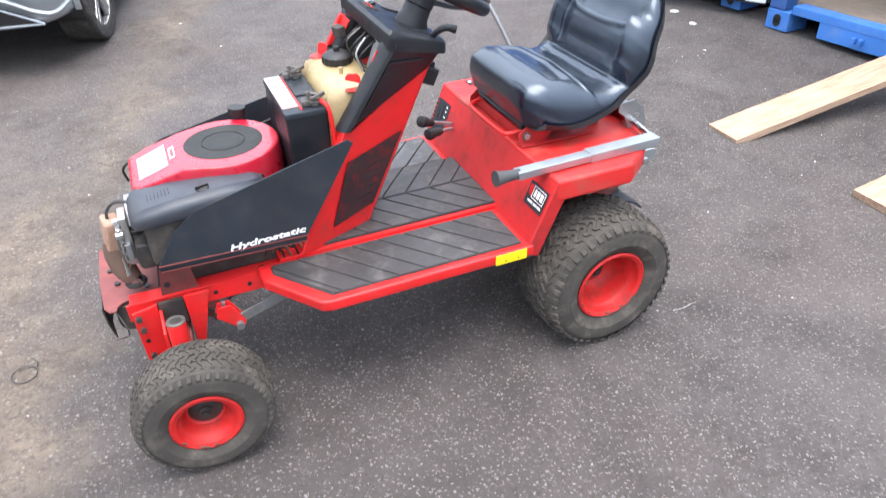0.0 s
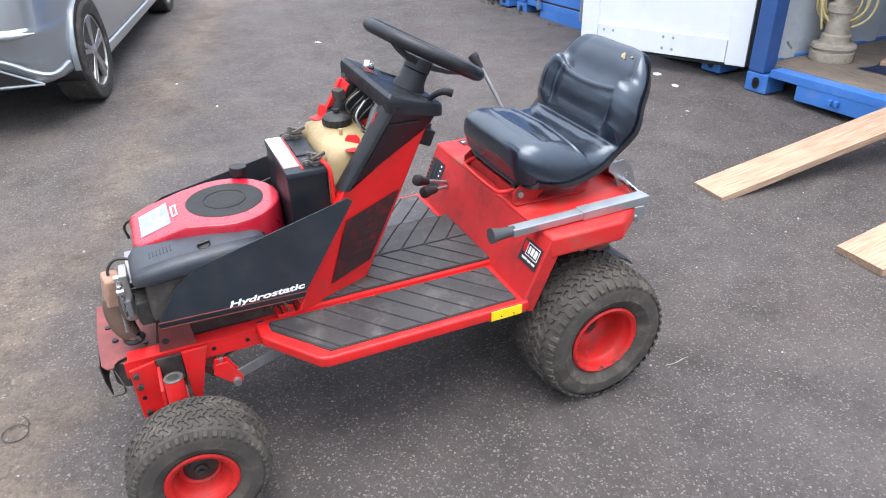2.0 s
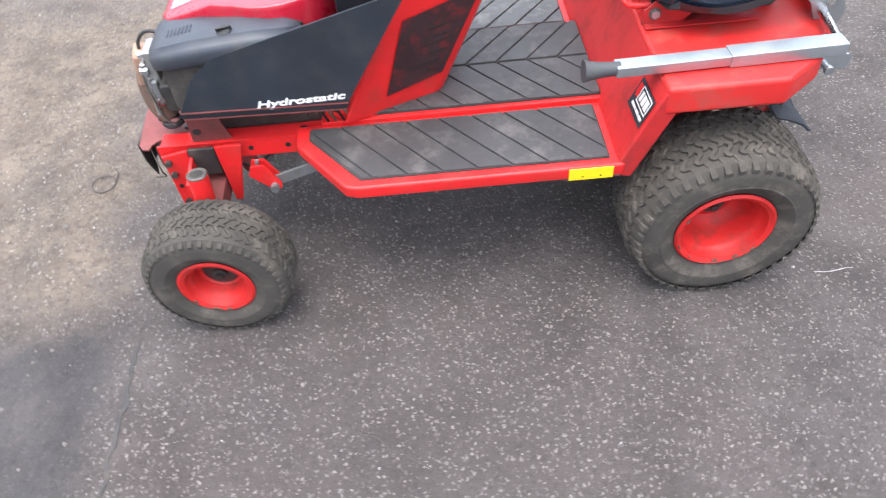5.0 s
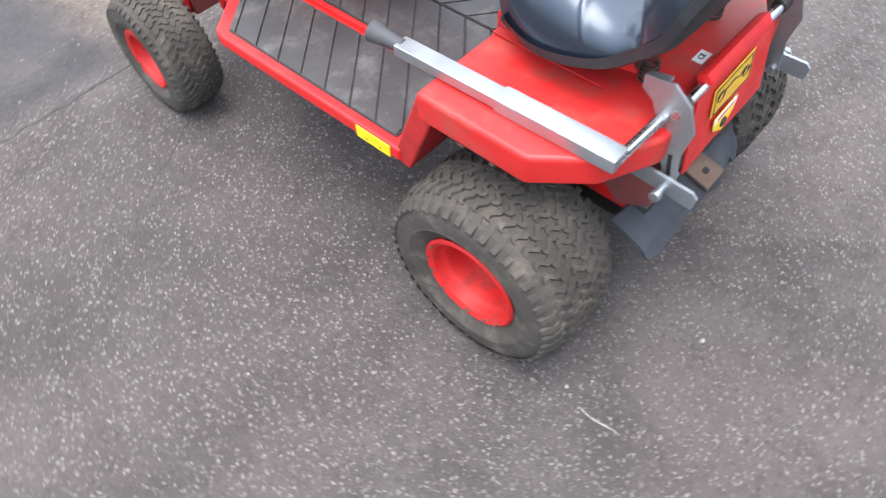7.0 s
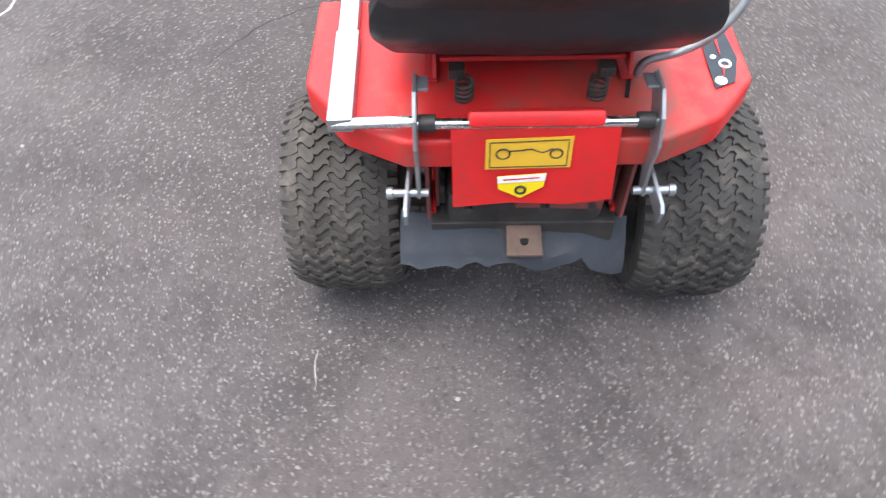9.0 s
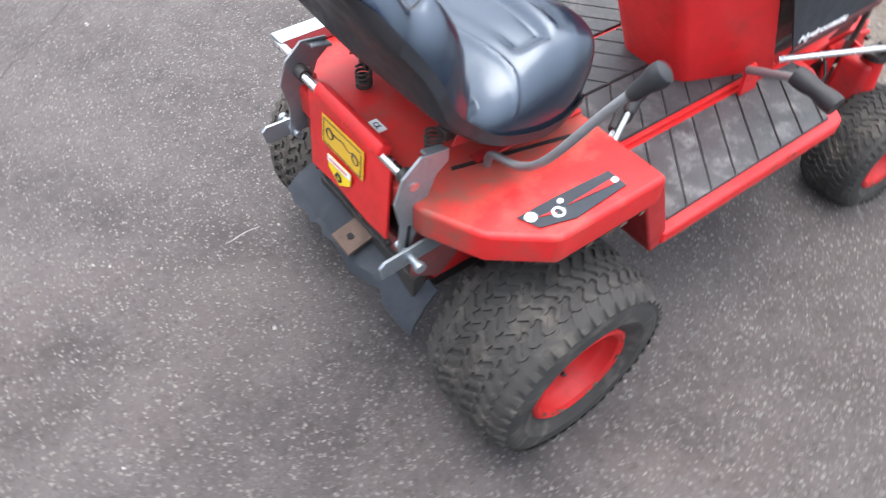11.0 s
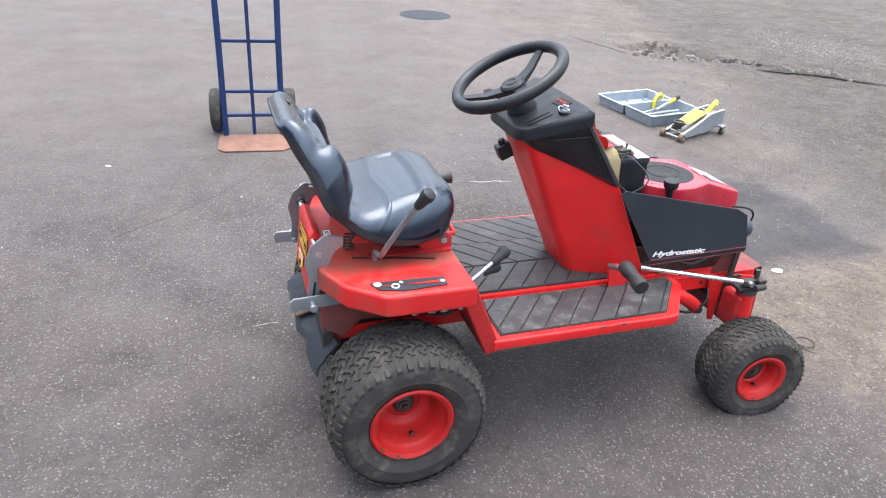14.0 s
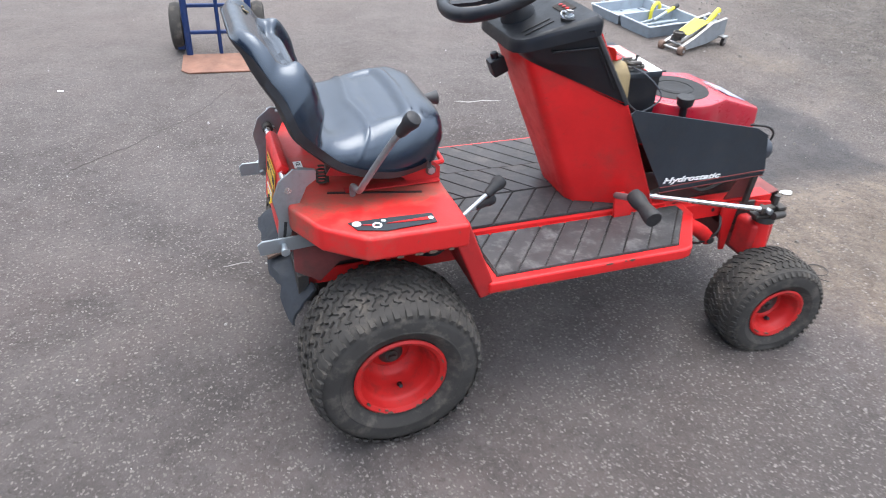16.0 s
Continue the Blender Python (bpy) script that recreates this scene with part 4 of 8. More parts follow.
bm = beam(bmesh.new(), (-0.10, -0.155, DZ + 0.0005), (0.115, -0.205, DZ + 0.0005), 0.007, 0.003, 0)
part("lever_slot", bm, BLACK, deck, "long dark slot")
slope = Vector((0.085, 0, -0.203)).normalized()


def on_riser(u, v, lift=0.0):
    """u across, v down the sloping front from its top edge."""
    q = Vector((0.177, u, DZ - 0.008)) + v * slope
    return q + lift * Vector((0.203, 0, 0.085)).normalized()


def riser_patch(name, u0, u1, v0, v1, material, parent, lift=0.0015, skew=0.0, label=""):
    pts = [on_riser(u0, v0, lift), on_riser(u1, v0 + skew, lift), on_riser(u1, v1 + skew, lift), on_riser(u0, v1, lift)]
    return part(name, prism(bmesh.new(), pts, Vector((0.0008, 0, 0.0004)), 0), material, parent, label)


badge = riser_patch("badge_decal", 0.355, 0.268, 0.035, 0.10, SLATE, T, label="dark badge decal with white and red shapes")
for v in (0.041, 0.074):
    riser_patch("badge_border", 0.349, 0.292, v, v + 0.002, WHITE, badge, 0.003)
for u in (0.349, 0.294):
    riser_patch("badge_border", u, u - 0.002, 0.041, 0.076, WHITE, badge, 0.003)
for u0, u1, v0, v1 in ((0.292, 0.276, 0.043, 0.066), (0.289, 0.279, 0.064, 0.072)):
    riser_patch("badge_shape", u0, u1, v0, v1, RED, badge, 0.0035)
for u0, u1 in ((0.342, 0.329), (0.325, 0.313), (0.309, 0.300)):
    riser_patch("badge_bar", u0, u1, 0.048, 0.069, WHITE, badge, 0.003)
for u0, u1 in ((0.348, 0.332), (0.328, 0.312), (0.308, 0.284)):
    riser_patch("badge_bar", u0, u1, 0.083, 0.089, WHITE, badge, 0.003)
quad = riser_patch("lever_quadrant", -0.262, -0.345, 0.035, 0.14, SLATE, T, label="dark notched lever plate with white marks")
for v in (0.045, 0.06, 0.078, 0.098, 0.12):
    riser_patch("quadrant_mark", -0.275, -0.283, v, v + 0.005, WHITE, quad, 0.003)
for k in range(7):
    riser_patch("quadrant_tooth", -0.345, -0.356, 0.04 + 0.014 * k, 0.048 + 0.014 * k, BLACK, quad, 0.003)
for u in (-0.298, -0.322):
    riser_patch("quadrant_slot", u, u - 0.006, 0.045, 0.13, BLACK, quad, 0.003)


# levers on the right
def lever(pts, r, knob_end, knob_dir, big, label):
    rod = part("lever", tube(bmesh.new(), pts, r, 10, 6), STEEL if "bent" in label else ZINC, T, label)
    d = Vector(knob_dir).normalized()
    q = Vector(knob_end)
    m = Matrix.Translation(q) @ d.to_track_quat("Z", "Y").to_matrix().to_4x4()
    k = big
    prof = [(0.0005, -0.052 * k), (0.011 * k, -0.052 * k), (0.015 * k, -0.044 * k), (0.018 * k, -0.012 * k), (0.0225 * k, 0.0), (0.0235 * k, 0.012 * k), (0.0215 * k, 0.022 * k), (0.015 * k, 0.026 * k), (0.0005, 0.027 * k)]
    part("knob", lathe(bmesh.new(), prof, m, 22), GRIP, rod, "dusty black rubber knob")


lever([(-0.045, -0.178, 0.55), (-0.047, -0.19, 0.585), (-0.046, -0.25, 0.605), (-0.044, -0.302, 0.655), (-0.006, -0.355, 0.758), (0.016, -0.382, 0.806)], 0.0070, (0.022, -0.391, 0.818), (0.03, -0.035, 0.06), 0.74, "bent steel lift lever with black knob")
lever([(0.210, -0.220, 0.476), (0.26, -0.198, 0.498), (0.298, -0.181, 0.514)], 0.0058, (0.325, -0.168, 0.527), (0.047, 0.023, 0.024), 0.80, "thin plated control lever with black knob")
lever([(0.215, -0.205, 0.466), (0.245, -0.190, 0.474), (0.272, -0.178, 0.478)], 0.0058, (0.302, -0.165, 0.484), (0.045, 0.017, 0.006), 0.80, "thin plated control lever with black knob")

# lift handle on the left guard: square tube with sleeve, grip, corner and cross rod
bm = beam(bmesh.new(), (0.267, 0.309, 0.569), (0.03, 0.303, 0.569), 0.034, 0.022, 0.003)
handle = part("lift_handle", bm, ZINC, T, "galvanised square-tube lift handle lying on the wheel guard")
part("sleeve", beam(bmesh.new(), (0.050, 0.303, 0.569), (-0.174, 0.298, 0.570), 0.040, 0.027, 0.003), ZINC, handle, "wider galvanised sleeve")
bm = tube(bmesh.new(), [(0.258, 0.309, 0.569), (0.282, 0.310, 0.570), (0.308, 0.3115, 0.571), (0.328, 0.312, 0.572)], lambda t: 0.0135 + 0.008 * t * t, 16, 3)
part("grip", bm, GREY_GRIP, handle, "perished black rubber grip")
part("cross_rod", cyl(bmesh.new(), (-0.166, 0.312, 0.568), (-0.178, 0.150, 0.583), 0.0095, seg=16), CHROME, handle)

# rear plate with labels, pivots, brackets, bars and pins
bm = prism(bmesh.new(), [(-0.199, 0.128, 0.585), (-0.199, -0.128, 0.585), (-0.217, -0.134, 0.44), (-0.214, -0.06, 0.425), (-0.213, 0.03, 0.43), (-0.214, 0.126, 0.42)], (0.005, 0, 0), 0.0015)
back = part("rear_plate", bm, RED, T, "red rear cover plate with a ragged lower edge")
part("plate_flange", box(bmesh.new(), (-0.189, 0, 0.597), (0.026, 0.205, 0.026), 0.008, (0, 35, 0)), RED, back)


def plate_x(z):
    return -0.1995 - (0.585 - z) * 0.118


def on_plate(name, pts, material, parent, lift, label=""):
    return part(name, prism(bmesh.new(), [(plate_x(z) - lift, y, z) for y, z in pts], (-0.0008, 0, 0), 0), material, parent, label)


lab = on_plate("amber_label", [(0.075, 0.567), (-0.058, 0.572), (-0.058, 0.512), (0.075, 0.509)], ORANGE_LABEL, back, 0.0015, "amber belt diagram label")
for a, b in (((0.069, 0.5625), (-0.052, 0.567)), ((0.069, 0.5145), (-0.052, 0.517))):
    on_plate("label_line", [a, b, (b[0], b[1] - 0.0014), (a[0], a[1] - 0.0014)], DARK_METAL, lab, 0.003)
for y in (0.069, -0.0505):
    on_plate("label_line", [(y, 0.5625), (y - 0.0014, 0.5625), (y - 0.0014, 0.516), (y, 0.516)], DARK_METAL, lab, 0.003)
for y, r in ((0.048, 0.0105), (-0.034, 0.0095)):
    part("pulley_drawing", torus(bmesh.new(), (plate_x(0.54) - 0.003, y, 0.540), r, 0.0014, (0, 90, 0), 24, 6), DARK_METAL, lab)
bm = tube(bmesh.new(), [(plate_x(0.548) - 0.003, y, 0.546 + 0.004 * math.sin(y * 150)) for y in (0.04, 0.02, 0.005, -0.012, -0.028)], 0.0012, 6)
part("belt_drawing", bm, DARK_METAL, lab)
warn = on_plate("warning_label", [(0.055, 0.494), (-0.022, 0.500), (-0.020, 0.472), (0.016, 0.448), (0.053, 0.468)], YELLOW, back, 0.0015, "white and yellow pointed warning label")
on_plate("label_head", [(0.055, 0.494), (-0.022, 0.500), (-0.021, 0.486), (0.054, 0.481)], WHITE, warn, 0.003)
on_plate("text_bar", [(0.046, 0.490), (-0.012, 0.4945), (-0.012, 0.4925), (0.046, 0.488)], RED, warn, 0.0044)
part("warning_symbol", torus(bmesh.new(), (plate_x(0.466) - 0.003, 0.017, 0.466), 0.008, 0.0022, (0, 90, 0), 20, 6), BLACK, warn)
lettering("ce_mark_text", "CE", 0.014, pose(-0.141, 0.002, DZ + 0.0036, 0, 0, -90), BLACK, part("ce_mark", box(bmesh.new(), (-0.141, 0.002, DZ + 0.0015), (0.02, 0.034, 0.002), 0), WHITE, T, "small white approval sticker"))
part("pivot_rod", cyl(bmesh.new(), (-0.192, -0.185, 0.590), (-0.192, 0.185, 0.590), 0.0085, seg=16), CHROME, T, "bright pivot rod across the rear")
for s in (1, -1):
    y = s * 0.178
    pts = [(-0.128, 0.634), (-0.178, 0.640), (-0.212, 0.612), (-0.228, 0.568), (-0.218, 0.515), (-0.224, 0.455), (-0.206, 0.445), (-0.190, 0.485), (-0.176, 0.515), (-0.168, 0.555), (-0.150, 0.594), (-0.128, 0.610)]
    bm = prism(bmesh.new(), [(x, y, z) for x, z in pts], (0, s * 0.006, 0), 0.0012)
    br = part("hook_bracket", bm, STEEL, T, "dull grey steel hook bracket")
    part("flange", box(bmesh.new(), (-0.146, y - s * 0.008, 0.628), (0.040, 0.018, 0.006), 0.002, (0, 12, 0)), STEEL, br)
    part("rod_collar", cyl(bmesh.new(), (-0.190, s * 0.150, 0.590), (-0.190, s * 0.176, 0.590), 0.0135, seg=18, bev=0.002), DARK_METAL, br)
    part("slot", box(bmesh.new(), (-0.206, y + s * 0.0065, 0.486), (0.007, 0.002, 0.05), 0.0005, (0, 8, 0)), BLACK, br)
    bm = prism(bmesh.new(), [(-0.07, s * 0.19, 0.482), (-0.262, s * 0.198, 0.477), (-0.272, s * 0.198, 0.468), (-0.268, s * 0.198, 0.441), (-0.07, s * 0.19, 0.447)], (0, s * 0.006, 0), 0.001)
    bar = part("hitch_bar", bm, ZINC, T, "flat galvanised hitch bar")
    bm = cyl(bmesh.new(), (-0.214, s * 0.165, 0.459), (-0.214, s * 0.222, 0.459), 0.007, seg=12)
    cyl(bm, (-0.214, s * 0.222, 0.459), (-0.214, s * 0.234, 0.459), 0.0105, seg=12, bev=0.003)
    part("pin", bm, ZINC, bar)
part("rear_lower_strip", box(bmesh.new(), (-0.190, -0.055, 0.408), (0.012, 0.150, 0.030), 0.003, (2, 8, 0)), RED_DUSTY, T, "oily red folded strip below the cover plate")
for y in (0.10, -0.03, -0.11):
    part("strip_bolt", cyl(bmesh.new(), (-0.196, y, 0.402), (-0.206, y, 0.401), 0.008, seg=6), DARK_METAL, T)
# transaxle, hitch tongue and the rubber flap
bm = box(bmesh.new(), (-0.08, 0, 0.32), (0.20, 0.28, 0.18), 0.02)
cyl(bm, (0.01, -0.22, 0.212), (0.01, 0.22, 0.212), 0.035, seg=20)
part("transaxle", bm, DARK_METAL, T, "greasy dark gearbox and axle tube")
for s in (1, -1):
    bm = prism(bmesh.new(), [(-0.05, s * 0.165, 0.52), (-0.19, s * 0.165, 0.52), (-0.19, s * 0.165, 0.36), (-0.13, s * 0.165, 0.32), (-0.05, s * 0.165, 0.40)], (0, s * 0.006, 0), 0.001)
    part("rear_side_plate", bm, RED_DUSTY, T, "dusty red rear frame plate")
bm = box(bmesh.new(), (-0.16, 0, 0.305), (0.05, 0.33, 0.07), 0.004)
part("rear_cross_member", bm, DARK_METAL, T)
bm = prism(bmesh.new(), [(-0.12, 0.030, 0.352), (-0.12, -0.030, 0.352), (-0.240, -0.032, 0.318), (-0.240, 0.032, 0.318)], (0, 0, -0.007), 0.0015)
hitch = part("hitch_tongue", bm, RUST_DARK, T, "rusty flat towing tongue with a hole")
part("hole", cyl(bmesh.new(), (-0.214, 0, 0.318), (-0.214, 0, 0.3268), 0.008, seg=14), BLACK, hitch)
bm = bmesh.new()
rng = random.Random(4)
cols, rows_ = 24, 6
grid = []
for i in range(cols + 1):
    y = 0.222 - 0.415 * i / cols
    ragged = 0.018 * noise.noise((y * 15, 0, 0)) + 0.006 * noise.noise((y * 60, 0, 3)) + (0.014 if i in (7, 8, 19) else 0)
    droop = max(0.0, (-0.02 - y) / 0.17) ** 1.5
    col = []
    for j in range(rows_ + 1):
        f = j / rows_
        z = 0.334 - f * (0.050 - ragged) - droop * (0.020 + 0.045 * f) + 0.010 * noise.noise((y * 14, f * 2, 2))
        x = -0.152 - (0.088 - 0.030 * droop) * math.sin(f * 1.5) + ragged * 0.5 * f + 0.010 * noise.noise((y * 11, f * 3, 7))
        col.append((x, y, z))
    grid.append(col)
fr = [[bm.verts.new(p) for p in c] for c in grid]
bk = [[bm.verts.new((p[0] + 0.005, p[1], p[2] - 0.003)) for p in c] for c in grid]
for i in range(cols):
    for j in range(rows_):
        bm.faces.new((fr[i][j], fr[i + 1][j], fr[i + 1][j + 1], fr[i][j + 1]))
        bm.faces.new((bk[i][j], bk[i][j + 1], bk[i + 1][j + 1], bk[i + 1][j]))
    for j in (0, rows_):
        bm.faces.new((fr[i][j], bk[i][j], bk[i + 1][j], fr[i + 1][j]))
for i in (0, cols):
    for j in range(rows_):
        bm.faces.new((fr[i][j], fr[i][j + 1], bk[i][j + 1], bk[i][j]))
part("rubber_flap", bm, FLAP, T, "torn grey rubber flap hanging behind the axle")

# seat mounting: red sliding frame, springs
for s in (1, -1):
    y = s * 0.150
    bm = prism(bmesh.new(), [(0.176, y, DZ + 0.004), (0.176, y, 0.590), (0.150, y, 0.612), (0.10, y, 0.628), (-0.08, y, 0.632), (-0.10, y, 0.600), (-0.02, y, 0.590), (0.06, y, 0.588), (0.10, y, DZ + 0.002)], (0, s * 0.005, 0), 0.001)
    prism(bm, [(0.172, y, DZ + 0.003), (-0.06, y, DZ + 0.003), (-0.06, y + s * 0.022, DZ + 0.003), (0.172, y + s * 0.022, DZ + 0.003)], (0, 0, 0.004), 0.001)
    part("seat_rail", bm, RED_SCUFF, T, "red pressed seat rail")
    bm = bmesh.new()
    tube(bm, [(-0.100 + 0.0135 * math.cos(k * 0.7), s * 0.106 + 0.0135 * math.sin(k * 0.7), DZ + 0.003 + 0.0010 * k) for k in range(40)], 0.0026, 7, 2)
    part("spring", bm, SOOT, T, "dirty coil seat spring")
    part("rail_bolt", cyl(bmesh.new(), (0.152, s * 0.154, 0.584), (0.152, s * 0.163, 0.584), 0.009, seg=6), ZINC, T)
    part("rail_washer", cyl(bmesh.new(), (0.152, s * 0.154, 0.584), (0.152, s * 0.158, 0.584), 0.013, seg=16), CLAMP, T)
    part("slide_channel", box(bmesh.new(), (0.03, s * 0.118, 0.600), (0.25, 0.026, 0.020), 0.003), DARK_METAL, T, "greasy dark slide channel")
part("seat_carrier", box(bmesh.new(), (0.03, 0, 0.622), (0.23, 0.29, 0.010), 0.004), RED_SCUFF, T, "red seat carrier plate")
part("front_crossbar", box(bmesh.new(), (0.150, 0, 0.572), (0.012, 0.296, 0.030), 0.003), RED_SCUFF, T, "red folded crossbar under the seat")
part("slide_lever", tube(bmesh.new(), [(0.14, -0.13, 0.588), (0.185, -0.118, 0.582), (0.199, -0.09, 0.580), (0.199, 0.085, 0.580), (0.185, 0.115, 0.582), (0.14, 0.128, 0.588)], 0.0062, 10), RED, T, "red loop handle for sliding the seat")


# the seat
def resample(pts, k):
    p = smooth_path([(a, 0, b) for a, b in pts], 10)
    ln = [0.0]
    for a, b in zip(p, p[1:]):
        ln.append(ln[-1] + (b - a).length)
    out, i = [], 0
    for j in range(k):
        t = ln[-1] * j / (k - 1)
        while i < len(ln) - 2 and ln[i + 1] < t:
            i += 1
        f = (t - ln[i]) / max(1e-9, ln[i + 1] - ln[i])
        out.append(p[i].lerp(p[i + 1], min(1, f)))
    return out


NU, NV = 200, 96
TOP = resample([(0.172, 0.648), (0.182, 0.685), (0.170, 0.722), (0.130, 0.737), (0.07, 0.727), (0.0, 0.708), (-0.06, 0.700), (-0.105, 0.712), (-0.132, 0.750), (-0.148, 0.80), (-0.172, 0.85), (-0.190, 0.88), (-0.214, 0.926), (-0.242, 0.952), (-0.270, 0.951), (-0.288, 0.930)], NU)
LOW = resample([(0.166, 0.624), (0.12, 0.618), (0.05, 0.617), (-0.02, 0.627), (-0.085, 0.654), (-0.135, 0.698), (-0.175, 0.74), (-0.205, 0.80), (-0.237, 0.855), (-0.267, 0.905), (-0.291, 0.930)], NU)


def lean(p):
    """Set the backrest a little forward and down."""
    k = min(1, max(0, (p.z - 0.70) / 0.12))
    return Vector((p.x + 0.018 * k, 0, p.z - 0.018 * min(1, max(0, (p.z - 0.72) / 0.18))))


TOP, LOW = [lean(p) for p in TOP], [lean(p) for p in LOW]
THICK = []
for p, q in zip(TOP, LOW):
    THICK.append((p - q).normalized() if (p - q).length > 0.03 or not THICK else THICK[-1])


def ease(a, b, x):
    k = min(1, max(0, (x - a) / (b - a)))
    return k * k * (3 - 2 * k)


def seat_half_width(t):
    w = 0.222 - 0.010 * bell(t, 0.0, 0.12)
    w -= 0.004 * bell(t, 0.485, 0.05)
    w += 0.006 * bell(t, 0.64, 0.08)
    if t > 0.70:
        w -= 0.062 * ((t - 0.70) / 0.30) ** 1.2
    if t > 0.84:
        w = 0.10 + (w - 0.10) * math.sqrt(max(0, 1 - ((t - 0.84) / 0.16) ** 2))
    if t < 0.14:
        w -= 0.012 * ((0.14 - t) / 0.14) ** 2
    return w


def round_off(t, a):
    """Rounded front corners of the cushion in plan."""
    return 0.042 * max(0.0, (a - 0.70) / 0.30) ** 2.4 * (1 - ease(0.02, 0.34, t))


def seat_point(i, v, lift=0.0):
    """Cushion surface: a sunk centre panel, a cross welt, a dished rear, side wings and a head pad."""
    t = i / (NU - 1)
    P, Q = TOP[i], LOW[i]
    a = abs(v)
    f = max(0.0, 1 - a ** 6) ** 0.5
    q = Q.lerp(P, f)
    d = THICK[i]
    welt = 0.405 - 0.035 * a
    step = 0.235 + 0.012 * a
    sunk = ease(step, step + 0.014, t) * (1 - ease(welt - 0.075, welt - 0.02, t)) * (1 - ease(0.60, 0.72, a))
    h = -0.014 * sunk + 0.004 * bell(t, step - 0.012, 0.012) * (1 - ease(0.60, 0.70, a))
    h += 0.022 * bell(t, 0.33, 0.13) * (1 - a ** 3) + 0.006 * bell(a, 0.80, 0.14) * ease(0.14, 0.2, t) * (1 - ease(0.34, 0.42, t))
    h += 0.007 * bell(t, welt, 0.007)
    h -= 0.020 * bell(t, 0.462, 0.042) * (1 - ease(0.45, 0.85, a))
    wing = ease(0.515, 0.58, t) * (1 - ease(0.74, 0.84, t + 0.03 * (1 - a)))
    h += wing * (0.040 * ease(0.60, 0.76, a) + 0.006 * (1 - ease(0.40, 0.62, a)))
    h -= 0.012 * bell(t, 0.522, 0.014) * (1 - 0.6 * ease(0.5, 0.7, a))
    seam = 0.735 + 0.09 * a ** 2.5
    h -= 0.018 * ease(seam - 0.004, seam + 0.010, t) * (1 - ease(0.66, 0.86, a)) * (1 - ease(0.90, 0.98, t))
    h += 0.004 * bell(t, seam - 0.016, 0.014) * (1 - ease(0.7, 0.9, a))
    h += 0.0012 * noise.noise((t * 14, v * 4, 1)) * (1 - a ** 4)
    q = q + d * (h * f + lift)
    return Vector((q.x - round_off(t, a), v * seat_half_width(t), q.z))


def seat_mesh(i0, i1):
    bm = bmesh.new()
    vs = [math.sin(math.pi / 2 * (2 * k / NV - 1)) for k in range(NV + 1)]
    top = [[bm.verts.new(seat_point(i, v)) for v in vs] for i in range(i0, i1)]
    low = [[bm.verts.new((LOW[i].x - round_off(i / (NU - 1), abs(v)), v * seat_half_width(i / (NU - 1)), LOW[i].z - 0.001)) for v in vs] for i in range(i0, i1)]
    k = len(top)
    for i in range(k - 1):
        for j in range(NV):
            bm.faces.new((top[i][j], top[i + 1][j], top[i + 1][j + 1], top[i][j + 1]))
            bm.faces.new((low[i][j], low[i][j + 1], low[i + 1][j + 1], low[i + 1][j]))
        for j in (0, NV):
            bm.faces.new((top[i][j], low[i][j], low[i + 1][j], top[i + 1][j]))
    for i in (0, k - 1):
        for j in range(NV):
            bm.faces.new((top[i][j], top[i][j + 1], low[i][j + 1], low[i][j]))
    return bm


split = int(NU * 0.475)
# two cushions over one shell
seat = part("seat", seat_mesh(0, split + 1), VINYL, T, "black vinyl moulded tractor seat cushion", 60)
backrest = part("backrest", seat_mesh(split, NU), VINYL, T, "black vinyl backrest with a small torn patch", 60)
bm = bmesh.new()
rim = []
for i in range(NU):
    t = i / (NU - 1)
    d = THICK[i]
    w = seat_half_width(t) + 0.007
    row = []
    for v, off in ((-1, 0.014), (-1.0, -0.004), (-0.93, -0.012), (-0.6, -0.016), (0, -0.02), (0.6, -0.016), (0.93, -0.012), (1.0, -0.004), (1, 0.014)):
        q = LOW[i] + d * off * min(1, 0.2 + (1 - t) / 0.10)
        row.append((q.x - round_off(t, min(1, abs(v))), v * w, q.z))
    rim.append(row)
inner = [[(LOW[i].x + THICK[i].x * 0.004 - round_off(i / (NU - 1), 0.97), 0.97 * v * (seat_half_width(i / (NU - 1)) + 0.003), LOW[i].z + 0.001) for v in (1, -1)] for i in range(NU)]
loft(bm, [row + [tuple(Vector(a))for a in ((inner[i][0][0], inner[i][0][1], inner[i][0][2]), (inner[i][1][0], inner[i][1][1], inner[i][1][2]))] for i, row in enumerate(rim)])
part("seat_shell", bm, SHELL, T, "black plastic seat shell with a rolled rim", 50)
for i, v, sz in ((int(NU * 0.90), 0.42, 0.0085), (int(NU * 0.89), 0.47, 0.004), (int(NU * 0.905), 0.62, 0.004)):
    bm = bmesh.new()
    q, q2 = seat_point(i, v, 0.0006), seat_point(i + 2, v, 0.0006)
    m = Matrix.Translation(q) @ (q2 - q).to_track_quat("X", "Z").to_matrix().to_4x4()
    pts = [m @ Vector((sz * (1 + 0.5 * noise.noise((k, v * 9, 2))) * math.cos(k * 0.7), 0.7 * sz * (1 + 0.6 * noise.noise((k, 5, 1))) * math.sin(k * 0.7), 0.001)) for k in range(9)]
    prism(bm, pts, (0.002, 0, 0.001), 0)
    part("torn_patch", bm, CREAM, backrest, "torn vinyl showing yellow foam")


